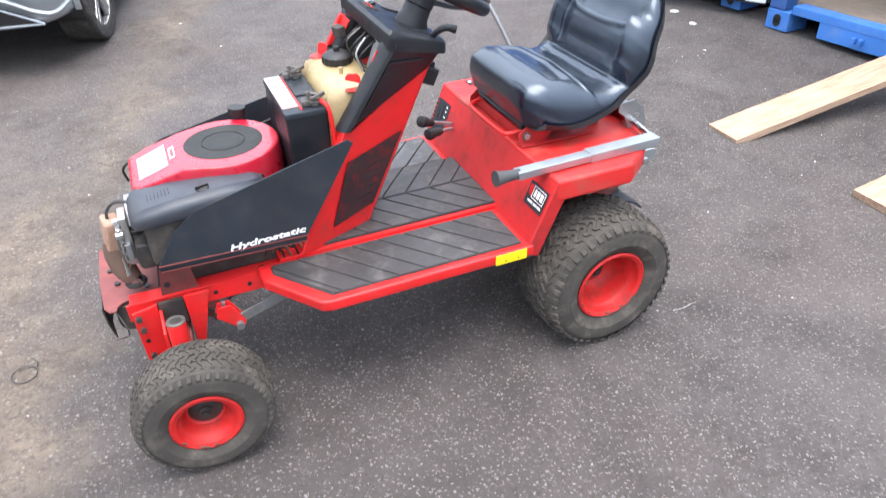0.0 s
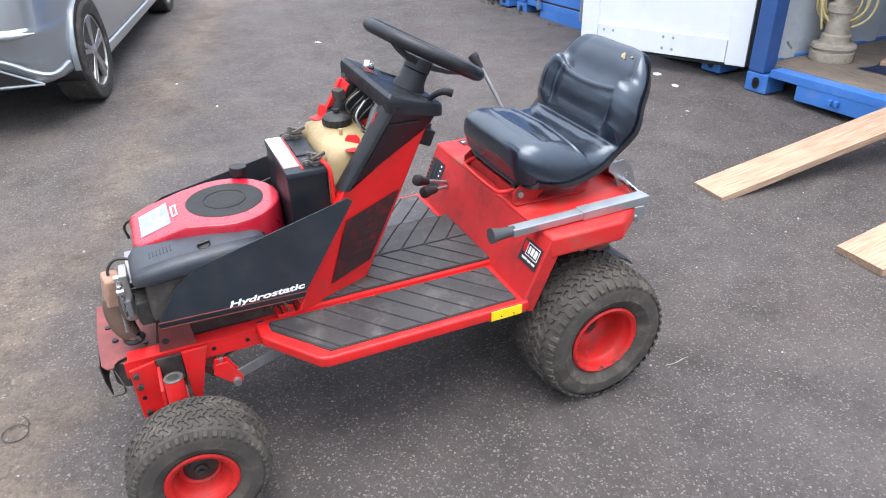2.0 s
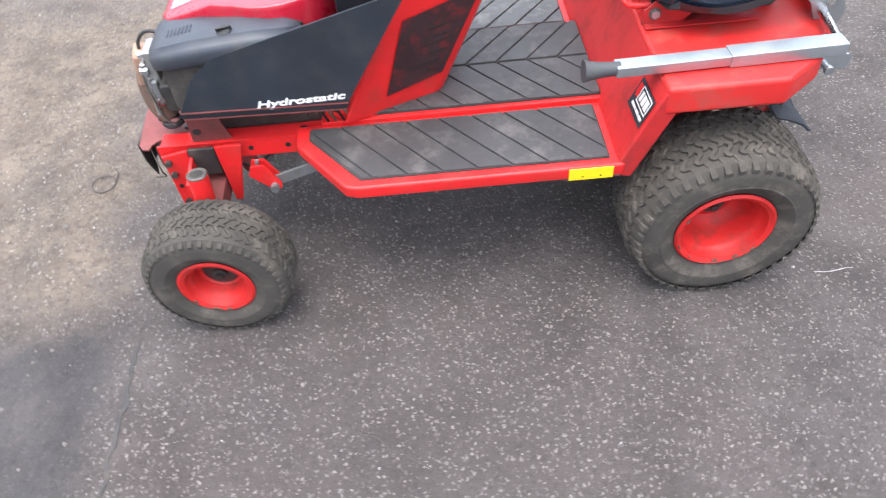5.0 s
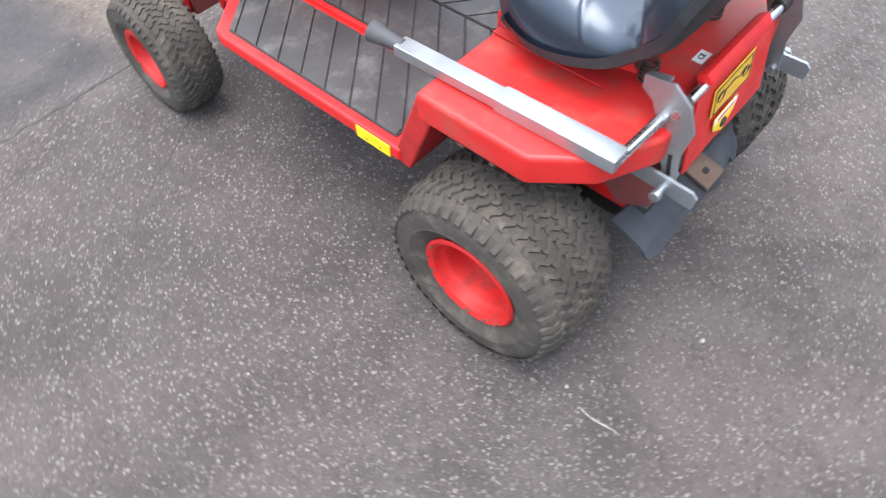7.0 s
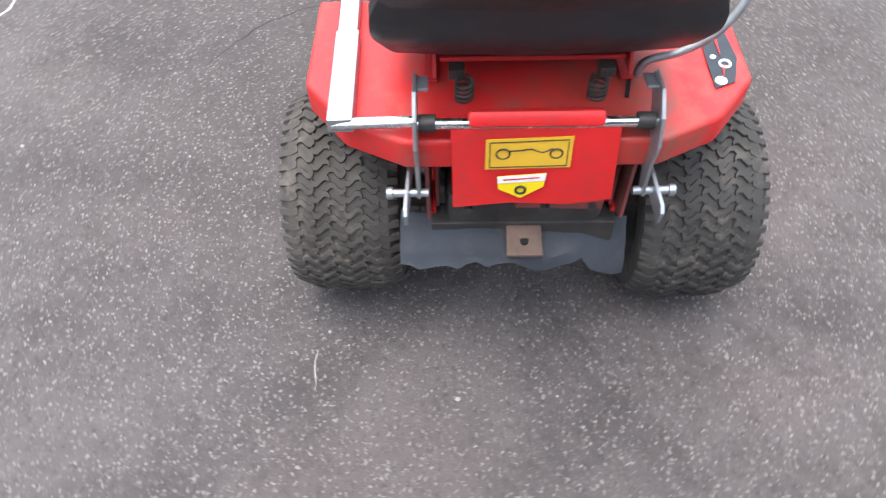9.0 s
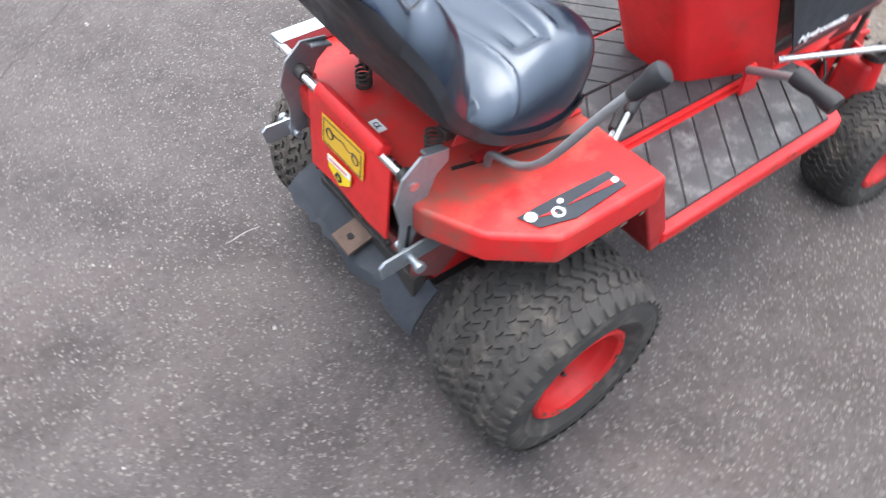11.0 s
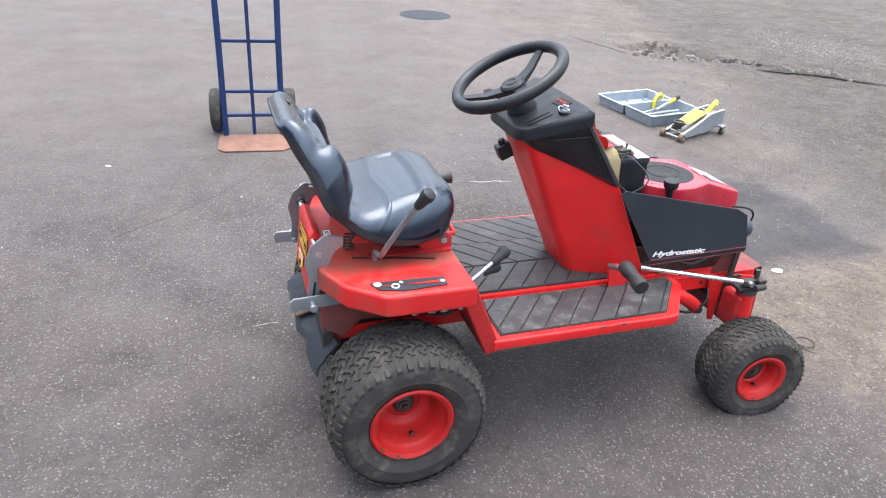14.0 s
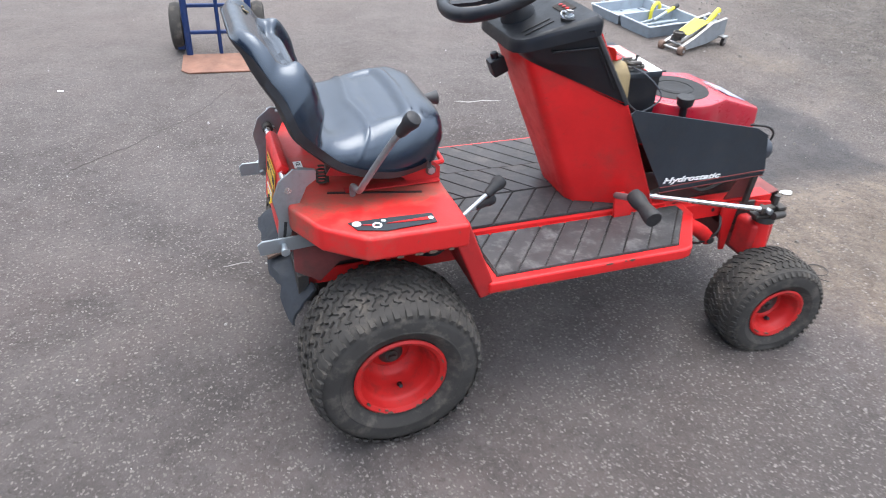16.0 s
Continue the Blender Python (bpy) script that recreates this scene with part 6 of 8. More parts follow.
# clutter of wires and clips in the gap under the left panel
for k in range(4):
    x = 0.80 + 0.018 * k
    part("loose_wire", tube(bmesh.new(), [(x, 0.155, 0.388), (x + 0.012, 0.165, 0.425 + 0.006 * (k % 2)), (x + 0.03, 0.15, 0.44), (x + 0.045, 0.14, 0.40)], 0.003, 7), BLACK if k % 2 else RUST_DARK, T)
for x, z in ((0.90, 0.43), (0.955, 0.425), (1.0, 0.44), (1.045, 0.425)):
    part("rusty_bolt", cyl(bmesh.new(), (x, 0.117, z), (x, 0.135, z), 0.008, seg=6), RUST_DARK, T)
# battery
bm = box(bmesh.new(), (0.742, 0.012, 0.658), (0.100, 0.246, 0.196), 0.006)
bat = part("battery", bm, COWL, T, "black car-type battery with white and pink label")
part("battery_lid", box(bmesh.new(), (0.742, 0.012, 0.757), (0.104, 0.250, 0.016), 0.004), SLATE, bat)
part("battery_label", box(bmesh.new(), (0.771, -0.055, 0.7658), (0.040, 0.112, 0.0016), 0.0002), WHITE, bat, "white half of the label")
part("battery_label", box(bmesh.new(), (0.771, 0.052, 0.7658), (0.040, 0.100, 0.0016), 0.0002), PINK, bat, "faded pink half of the label")
for k in range(4):
    part("label_bar", box(bmesh.new(), (0.765 + 0.003 * (k % 2), 0.02 + 0.018 * k, 0.767), (0.022, 0.008, 0.001), 0), WHITE, bat)
part("label_edge", box(bmesh.new(), (0.7495, 0.012, 0.7660), (0.005, 0.225, 0.002), 0), RED, bat)
part("vent_cover", box(bmesh.new(), (0.722, 0.0, 0.767), (0.045, 0.085, 0.005), 0.002), COWL, bat)
for y in (-0.085, 0.108):
    part("terminal", cyl(bmesh.new(), (0.712, y, 0.764), (0.712, y, 0.784), 0.009, 0.008, 14), ALLOY, bat)
    bm = box(bmesh.new(), (0.712, y, 0.776), (0.034, 0.03, 0.009), 0.003)
    box(bm, (0.734, y + 0.004, 0.776), (0.024, 0.008, 0.012), 0.002)
    box(bm, (0.734, y - 0.008, 0.776), (0.024, 0.006, 0.012), 0.002)
    cyl(bm, (0.738, y - 0.018, 0.776), (0.738, y + 0.014, 0.776), 0.004, seg=8)
    box(bm, (0.706, y + 0.010, 0.790), (0.040, 0.006, 0.010), 0.002, (0, 8, 24))
    box(bm, (0.716, y - 0.014, 0.788), (0.030, 0.010, 0.008), 0.002, (0, -6, -30))
    torus(bm, (0.712, y, 0.786), 0.013, 0.004, (0, 0, 0), 16, 6)
    cyl(bm, (0.724, y + 0.004, 0.775), (0.728, y + 0.004, 0.802), 0.004, seg=6)
    part("clamp", bm, CLAMP, bat, "dull battery clamp")
part("earth_cable", tube(bmesh.new(), [(0.70, -0.085, 0.780), (0.73, -0.14, 0.765), (0.76, -0.17, 0.72), (0.72, -0.16, 0.68), (0.68, -0.12, 0.66)], 0.0022, 8), GREY_PLASTIC, T, "thin grey cable")
part("positive_cable", tube(bmesh.new(), [(0.705, 0.112, 0.780), (0.69, 0.14, 0.765), (0.685, 0.142, 0.70), (0.685, 0.135, 0.60)], 0.0055, 8), RED, T, "red positive cable")

# fuel tank with cap and red brackets
bm = bmesh.new()
rings = []
for z, x0, x1, w in ((0.55, 0.625, 0.688, 0.105), (0.60, 0.600, 0.690, 0.122), (0.70, 0.570, 0.690, 0.128), (0.765, 0.548, 0.688, 0.124), (0.795, 0.545, 0.676, 0.112), (0.806, 0.560, 0.655, 0.095)):
    rings.append([(x1, w, z), (x0, w, z), (x0, -w, z), (x1, -w, z)])
vs = loft(bm, rings)
bevel(bm, vs, 0.014, 3, 30)
tank = part("fuel_tank", bm, CREAM, T, "yellowed translucent plastic fuel tank", 50)
bm = lathe(bmesh.new(), [(0.030, 0.0), (0.036, 0.004), (0.038, 0.010), (0.037, 0.022), (0.030, 0.029), (0.014, 0.033), (0.0005, 0.034)], pose(0.610, -0.035, 0.803), 32)
for v in bm.verts:
    dx, dy = v.co.x - 0.610, v.co.y + 0.035
    if math.hypot(dx, dy) > 0.0355:
        k = 1.06 if math.cos(16 * math.atan2(dy, dx)) > 0 else 0.98
        v.co.x, v.co.y = 0.610 + k * dx, -0.035 + k * dy
cyl(bm, (0.610, -0.035, 0.836), (0.610, -0.035, 0.848), 0.008, seg=14, bev=0.002)
part("tank_cap", bm, BLACK, tank, "black ribbed fuel cap")
part("cap_base", cyl(bmesh.new(), (0.610, -0.035, 0.795), (0.610, -0.035, 0.806), 0.030, seg=24), CREAM, tank)
part("vent_nipple", cyl(bmesh.new(), (0.625, 0.045, 0.80), (0.625, 0.045, 0.822), 0.005, seg=10), CREAM, tank)
for x, y, z, rz in ((0.645, -0.100, 0.806, 25), (0.618, 0.116, 0.790, 70)):
    m = pose(x, y, z, 0, 0, rz) @ Matrix.Diagonal((0.82, 0.82, 0.82, 1))
    flat = [(-0.020, -0.022), (0.012, -0.022), (0.022, -0.012), (0.022, 0.012), (0.012, 0.022), (-0.020, 0.022)]
    up = [(-0.022, 0.0), (0.022, 0.0), (0.022, 0.028), (0.014, 0.038), (-0.014, 0.038), (-0.022, 0.028)]
    bm = prism(bmesh.new(), [m @ Vector((a, b, 0)) for a, b in flat], (0, 0, 0.003), 0.001)
    prism(bm, [m @ Vector((-0.020 - 0.2 * b, a, b)) for a, b in up], m.to_3x3() @ Vector((0.003, 0, 0)), 0.001)
    part("bracket_tab", bm, RED, T, "small bent red bracket")
part("tank_strap", prism(bmesh.new(), [(0.620, 0.138, 0.775), (0.603, 0.138, 0.79), (0.548, 0.152, 0.880), (0.562, 0.152, 0.888)], (0, -0.005, 0), 0.001), RED, T, "red mounting strap with a screw")
part("strap_screw", cyl(bmesh.new(), (0.594, 0.132, 0.815), (0.600, 0.146, 0.817), 0.006, seg=12), STEEL, T)
part("tank_strap", prism(bmesh.new(), [(0.612, -0.150, 0.815), (0.594, -0.150, 0.82), (0.548, -0.150, 0.890), (0.565, -0.150, 0.893)], (0, 0.022, 0.003), 0.002), RED, T, "red mounting strap")
part("red_crossplate", prism(bmesh.new(), [(0.570, -0.145, 0.845), (0.570, -0.08, 0.865), (0.556, -0.07, 0.895), (0.556, -0.15, 0.895)], (0.004, 0, 0.001), 0.001), RED, T)
part("relay", box(bmesh.new(), (0.585, -0.085, 0.868), (0.024, 0.034, 0.030), 0.005, (0, 10, 20)), SOOT, T, "dusty dark relay")
for k, (y, z, m_) in enumerate(((-0.06, 0.865, BLACK), (-0.03, 0.872, CLAMP), (0.0, 0.866, BLACK), (0.035, 0.870, SOOT), (0.06, 0.860, BLACK))):
    part("dash_wire", tube(bmesh.new(), [(0.535, y, z + 0.02), (0.572 + 0.006 * (k % 2), y + 0.008, z - 0.004), (0.580, y - 0.006, z - 0.030), (0.560, y + 0.004, z - 0.062), (0.535, y, z - 0.085)], 0.0025, 8), m_, T)
part("column_tube", cyl(bmesh.new(), (0.50, 0.0, 0.86), (0.60, 0.0, 0.62), 0.016, seg=16), STEEL, T)
part("brake_cable", tube(bmesh.new(), [(0.56, 0.06, 0.89), (0.59, 0.075, 0.86), (0.58, 0.085, 0.82)], 0.003, 8), STEEL, T)


# ---- shipping containers ----
CW, CH, CL = 2.44, 2.59, 6.06


def corrugated(bm, p0, p1, z0, z1, inward, pitch=0.28, deep=0.036):
    """A wall of trapezoid folds from p0 to p1, with thickness."""
    p0, p1, inward = Vector(p0), Vector(p1), Vector(inward)
    ln = (p1 - p0).length
    d = (p1 - p0) / ln
    line, x, k = [], 0.0, 0
    while x < ln:
        line += [(x, 0), (x + pitch * 0.30, 0), (x + pitch * 0.5, deep), (x + pitch * 0.80, deep)]
        x += pitch
    line = [q for q in line if q[0] < ln] + [(ln, 0)]
    rows = [[p0 + d * a + inward * (b + t) + Vector((0, 0, z)) for a, b in line] for t, z in ((0, z0), (0, z1), (0.004, z1), (0.004, z0))]
    vs = [[bm.verts.new(q) for q in r] for r in rows]
    for a, b in zip(vs, vs[1:] + vs[:1]):
        for i in range(len(a) - 1):
            bm.faces.new((a[i], a[i + 1], b[i + 1], b[i]))
    for i in (0, len(line) - 1):
        bm.faces.new([r[i] for r in vs])
    return bm


def container(label, m, body, lower, open_end, group):
    c = thing("shipping_container", label, "container", m, group)
    for x in (0, CW):
        for y in (0, CL):
            for z in (0, CH - 0.118):
                sx, sy = (1 if x == 0 else -1), (1 if y == 0 else -1)
                cx, cy = x + sx * 0.081, y + sy * 0.089
                cast = part("corner_casting", box(bmesh.new(), (cx, cy, z + 0.059), (0.162, 0.178, 0.118), 0.008), body, c)
                if z == 0 and y == 0:
                    bm = cyl(bmesh.new(), (cx, -0.004, z + 0.048), (cx, 0.02, z + 0.048), 0.026, seg=16)
                    cyl(bm, (cx, -0.004, z + 0.068), (cx, 0.02, z + 0.068), 0.026, seg=16)
                    part("casting_hole", bm, BLACK, cast)
            part("corner_post", box(bmesh.new(), (x + (0.06 if x == 0 else -0.06), y + (0.06 if y == 0 else -0.06), CH / 2), (0.118, 0.116, CH - 0.24), 0.012), BLUE_DARK if open_end else body, c)
    part("sill", box(bmesh.new(), (CW / 2, 0.055, 0.135), (CW - 0.33, 0.10, 0.05), 0.006), body, c, "scratched blue door sill")
    part("sill_plate", prism(bmesh.new(), [(0.36, 0.008, 0.112), (CW - 0.36, 0.008, 0.112), (CW - 0.36, 0.008, 0.02), (0.36, 0.008, 0.02)], (0, 0.05, 0), 0.004), lower, c)
    part("header", box(bmesh.new(), (CW / 2, 0.06, CH - 0.07), (CW - 0.33, 0.11, 0.12), 0.01), body, c)
    for x in (0.03, CW - 0.03):
        part("side_rail", box(bmesh.new(), (x, CL / 2, 0.10), (0.055, CL - 0.37, 0.15), 0.006), body, c)
        part("top_rail", box(bmesh.new(), (x, CL / 2, CH - 0.04), (0.055, CL - 0.37, 0.07), 0.006), body, c)
    part("side_wall", corrugated(bmesh.new(), (0.02, 0.12, 0), (0.02, CL - 0.12, 0), 0.17, CH - 0.07, (1, 0, 0)), LINER if open_end else body, c)
    part("side_wall", corrugated(bmesh.new(), (CW - 0.02, 0.12, 0), (CW - 0.02, CL - 0.12, 0), 0.17, CH - 0.07, (-1, 0, 0)), LINER if open_end else body, c)
    part("end_wall", corrugated(bmesh.new(), (0.12, CL - 0.03, 0), (CW - 0.12, CL - 0.03, 0), 0.10, CH - 0.07, (0, -1, 0)), LINER if open_end else body, c)
    part("roof", box(bmesh.new(), (CW / 2, CL / 2, CH - 0.02), (CW - 0.06, CL - 0.06, 0.012), 0.002), body, c)
    part("floor_board", box(bmesh.new(), (CW / 2, CL / 2 + 0.02, 0.150), (CW - 0.10, CL - 0.16, 0.028), 0.003), FLOOR_WOOD, c, "worn dusty plywood floor")
    if open_end:
        part("sill_lug", box(bmesh.new(), (0.60, -0.006, 0.07), (0.022, 0.03, 0.03), 0.004), body, c)
        part("sill_lug", box(bmesh.new(), (0.64, -0.006, 0.07), (0.022, 0.03, 0.03), 0.004), body, c)
        part("hinge_pin", cyl(bmesh.new(), (0.135, 0.15, 0.30), (0.135, 0.20, 0.26), 0.008, seg=8), ZINC, c)
    else:
        for x0 in (0.13, CW / 2 + 0.005):
            w = CW / 2 - 0.135
            leaf = part("door_leaf", corrugated(bmesh.new(), (x0 + 0.05, 0.035, 0), (x0 + w - 0.05, 0.035, 0), 0.26, CH - 0.16, (0, 1, 0), 0.42, 0.03), body, c, "blue corrugated container door")
            for z in (0.215, CH - 0.155):
                part("leaf_frame", box(bmesh.new(), (x0 + w / 2, 0.045, z), (w, 0.05, 0.10), 0.006), body, leaf)
            for x in (x0 + 0.025, x0 + w - 0.025):
                part("leaf_frame", box(bmesh.new(), (x, 0.045, CH / 2), (0.05, 0.05, CH - 0.32), 0.006), body, leaf)
            part("door_seal", box(bmesh.new(), (x0 + w / 2, 0.022, 0.168), (w, 0.02, 0.016), 0.004), BLACK, leaf)
            for x in (x0 + 0.24, x0 + w - 0.24):
                bar = part("lock_bar", cyl(bmesh.new(), (x, -0.012, 0.10), (x, -0.012, CH - 0.08), 0.017, seg=12), ZINC, leaf, "galvanised locking bar")
                for z in (0.135, 0.75, 1.6, CH - 0.12):
                    part("bar_keeper", box(bmesh.new(), (x, 0.004, z), (0.085, 0.04, 0.05), 0.005), ZINC if z > 0.2 else body, leaf)
    return c


CTURN = 94.0
U, W = Vector((0.0698, -0.9976)), Vector((-0.9976, -0.0698))
OA = Vector((-2.49, -1.50))


def cont_pose(u, z, back=0.0):
    p = OA + U * u + W * back
    return pose(p.x, p.y, z, 0, 0, CTURN)


container("open blue shipping container with pale corrugated inside, on the asphalt", cont_pose(0, 0.074), BLUE, BLUE, True, "row of shipping containers")
container("closed blue shipping container with locking bars, behind the open door", cont_pose(2.69, 0.105, 0.045), BLUE, BLUE, False, "row of shipping containers")
container("closed pale-sided blue shipping container at the end of the row", cont_pose(5.19, 0.165), BLUE, PANEL_WHITE, False, "row of shipping containers")

# the white leaf, swung right back
hinge, tip = Vector((-2.560, -1.585)), Vector((-2.015, -2.630))
dv = (tip - hinge)
leaf_len = dv.length
door = thing("container_door", "white inner face of an open container door, bolted", "door", pose(hinge.x, hinge.y, 0.19, 0, 0, math.degrees(math.atan2(dv.y, dv.x))))
LH = 2.26
# local x along the leaf, +y is the side that faces the yard
part("core_panel", box(bmesh.new(), (leaf_len / 2, 0.0, LH / 2), (leaf_len - 0.02, 0.03, LH - 0.02), 0.002), PANEL_WHITE, door)
for x in (0.06, leaf_len - 0.065):
    part("stile", box(bmesh.new(), (x, 0.004, LH / 2), (0.13, 0.062, LH), 0.006), PANEL_WHITE, door)
part("bottom_rail", box(bmesh.new(), (leaf_len / 2, 0.002, 0.085), (leaf_len - 0.262, 0.054, 0.15), 0.004), PANEL_WHITE, door)
part("top_rail", box(bmesh.new(), (leaf_len / 2, 0.002, LH - 0.06), (leaf_len - 0.25, 0.046, 0.12), 0.004), PANEL_WHITE, door)
part("seal", box(bmesh.new(), (leaf_len / 2, -0.002, -0.006), (leaf_len, 0.03, 0.018), 0.003), BLACK, door, "black rubber door seal")
part("seal", box(bmesh.new(), (-0.012, -0.002, LH / 2), (0.024, 0.03, LH), 0.003), BLACK, door)
for x in (0.49, 0.56, 0.93, 1.0):
    for z in (0.05, 0.125):
        part("bolt", cyl(bmesh.new(), (x, 0.024, z), (x, 0.031, z), 0.012, 0.009, 14), ZINC, door)


# things in the open container
def in_cont(x, y, z=0.164):
    p = OA + W * y - U * x
    return p.x, p.y, 0.074 + z


px, py, pz = in_cont(0.21, 0.50)
pump = thing("pump", "weathered cream cast pump on a flanged foot, on the container floor", "pump", pose(px, py, pz, 0, 0, 15))
bm = lathe(bmesh.new(), [(0.0005, 0), (0.128, 0), (0.132, 0.012), (0.132, 0.055), (0.12, 0.062), (0.118, 0.075), (0.135, 0.082), (0.13, 0.10), (0.098, 0.108), (0.094, 0.125)], Matrix(), 12)
part("foot", bm, PUMP, pump, "octagonal cast foot")
bm = lathe(bmesh.new(), [(0.088, 0.12), (0.086, 0.155), (0.074, 0.165), (0.070, 0.29), (0.084, 0.296), (0.084, 0.335), (0.06, 0.345), (0.046, 0.39), (0.036, 0.45), (0.046, 0.46), (0.046, 0.50), (0.0005, 0.505)], Matrix(), 28)
part("body", bm, PUMP, pump)
part("outlet", cyl(bmesh.new(), (0, 0, 0.43), (0.10, 0.09, 0.44), 0.022, seg=16), RUST, pump, "rusty outlet pipe")
part("valve", cyl(bmesh.new(), (0.10, 0.09, 0.40), (0.10, 0.09, 0.49), 0.026, seg=14, bev=0.006), RUST, pump)
hose = thing("hose", "coil of pale yellow hose hung round the pump", "hose", pose(px, py, pz, 0, 0, 15))
for k, (r, tz, tx) in enumerate(((0.125, 0.355, 78), (0.140, 0.345, 84), (0.132, 0.362, 70), (0.118, 0.35, 88), (0.148, 0.352, 80))):
    part("coil", torus(bmesh.new(), (-0.01, 0.015 * (k - 2), tz), r, 0.0075, (tx, 5 * (k - 2), 95 + 6 * k), 48, 8), HOSE, hose)
bm = tube(bmesh.new(), [(0.05, -0.09, 0.42), (0.075, -0.10, 0.36), (0.085, -0.08, 0.27), (0.09, -0.06, 0.19)], 0.0075, 8)
part("loose_end", bm, HOSE, hose)
tx, ty, tz = in_cont(1.06, 0.98)
bm = bmesh.new()
nx, ny = 30, 26
rows = []
for j in range(ny + 1):
    row = []
    for i in range(nx + 1):
        u, v = i / nx, j / ny
        ed = min(1, 6 * min(u, 1 - u, v, 1 - v))
        z = 0.006 + ed * (0.06 + 0.30 * bell(u, 0.55, 0.28) * bell(v, 0.6, 0.3) + 0.035 * abs(noise.noise((u * 6, v * 5, 3))))
        row.append(bm.verts.new((-0.62 + 1.24 * u + 0.05 * noise.noise((v * 5, 1, 0)), -0.55 + 1.1 * v + 0.05 * noise.noise((u * 5, 7, 0)), z)))
    rows.append(row)
for a, b in zip(rows, rows[1:]):
    for i in range(nx):
        bm.faces.new((a[i], a[i + 1], b[i + 1], b[i]))
bmesh.ops.solidify(bm, geom=bm.faces[:], thickness=0.004)
tarp = part("tarpaulin", bm, TARP, None)
tarp.matrix_basis = pose(tx, ty, tz, 0, 0, CTURN)
tagged(tarp, "crumpled navy blue tarpaulin lying on the container floor", "tarpaulin")
bx_, by_, bz_ = in_cont(0.62, 0.58)
blk = part("wood_block", box(bmesh.new(), (0, 0, 0.03), (0.22, 0.10, 0.06), 0.004), PINE, None)
blk.matrix_basis = pose(bx_, by_, bz_, 0, 0, 110)
tagged(blk, "short rough timber offcut on the container floor", "wood block")


# ---- two loose planks ----
def plank(a, b, width, label):
    """A sawn board from a to b."""
    a, b = Vector(a), Vector(b)
    d = b - a
    ln = d.length
    bm = bmesh.new()
    n = 18
    rg = random.Random(int(abs(a.y) * 1000))
    rings = []
    for i in range(n + 1):
        x = ln * i / n
        e = 0.0015 * noise.noise((x * 5, a.y, 0))
        w0, w1 = -width / 2 + e, width / 2 + 0.0015 * noise.noise((x * 6, a.y, 4))
        s = 0.002 * math.sin(x * 1.5)
        rings.append([(x, w0, s), (x, w1, s), (x, w1, s + 0.032), (x, w0, s + 0.032)])
    vs = loft(bm, rings)
    bevel(bm, vs, 0.003, 2, 50)
    ob = part("plank", bm, PINE, None)
    ob.matrix_basis = Matrix.Translation(a) @ d.to_track_quat("X", "Z").to_matrix().to_4x4()
    return tagged(ob, label, "plank", "planks by the container")


plank((-1.262, -0.478, 0.003), (-2.62, -0.392, 0.2555), 0.192, "pale sawn softwood plank leaning as a ramp on the container sill")
plank((-1.335, 0.262, 0.003), (-2.62, 0.300, 0.2555), 0.205, "pale sawn softwood plank leaning as a ramp, second of a pair")

# ---- sack trolley ----
tro = thing("sack_trolley", "blue steel sack trolley with a rusty toe plate, standing on asphalt", "hand truck", pose(-0.185, 2.42, 0.0, 0, 0, -5))
bm = prism(bmesh.new(), [(-0.20, 0.0, 0.002), (0.20, 0.0, 0.002), (0.20, -0.235, 0.002), (0.165, -0.275, 0.002), (-0.165, -0.275, 0.002), (-0.20, -0.235, 0.002)], (0, 0, 0.007), 0.001)
part("toe_plate", bm, RUST_PALE, tro, "rusty flat toe plate with cut corners")
for s in (1, -1):
    part("upright", tube(bmesh.new(), [(s * 0.165, 0.0, 0.008), (s * 0.165, 0.035, 0.5), (s * 0.170, 0.08, 1.0), (s * 0.165, 0.11, 1.16), (s * 0.10, 0.12, 1.20)], 0.0175, 12), TROLLEY_BLUE, tro)
    bm = prism(bmesh.new(), [(s * 0.175, 0.02, 0.05), (s * 0.175, 0.02, 0.19), (s * 0.175, 0.12, 0.16), (s * 0.175, 0.14, 0.10)], (s * 0.006, 0, 0), 0.001)
    part("wheel_plate", bm, TROLLEY_BLUE, tro)
    bm = lathe(bmesh.new(), [(0.055, -0.03), (0.10, -0.034), (0.122, -0.026), (0.128, 0.0), (0.122, 0.026), (0.10, 0.034), (0.055, 0.03)], pose(s * 0.215, 0.115, 0.128, 0, 90, 0), 36, True)
    wh = part("wheel", bm, RUBBER, tro, "black pneumatic trolley wheel")
    part("wheel_rim", cyl(bmesh.new(), (s * 0.215 - 0.02, 0.115, 0.128), (s * 0.215 + 0.02, 0.115, 0.128), 0.058, seg=24, bev=0.006), TROLLEY_BLUE, wh)
for s in (1, -1):
    part("stub_axle", cyl(bmesh.new(), (s * 0.16, 0.115, 0.128), (s * 0.22, 0.115, 0.128), 0.009, seg=12), TROLLEY_BLUE, tro)
    part("wheel_guard", box(bmesh.new(), (s * 0.198, 0.022, 0.105), (0.05, 0.005, 0.15), 0.002), TROLLEY_BLUE, tro, "flat blue plate before the wheel")
part("top_bar", tube(bmesh.new(), [(0.10, 0.12, 1.20), (0, 0.125, 1.21), (-0.10, 0.12, 1.20)], 0.015, 12), TROLLEY_BLUE, tro)
for z in (0.125, 0.265, 0.55, 0.85):
    part("cross_bar", beam(bmesh.new(), (-0.165, 0.004 + 0.07 * z, z), (0.165, 0.004 + 0.07 * z, z), 0.024, 0.018, 0.004), TROLLEY_BLUE, tro)
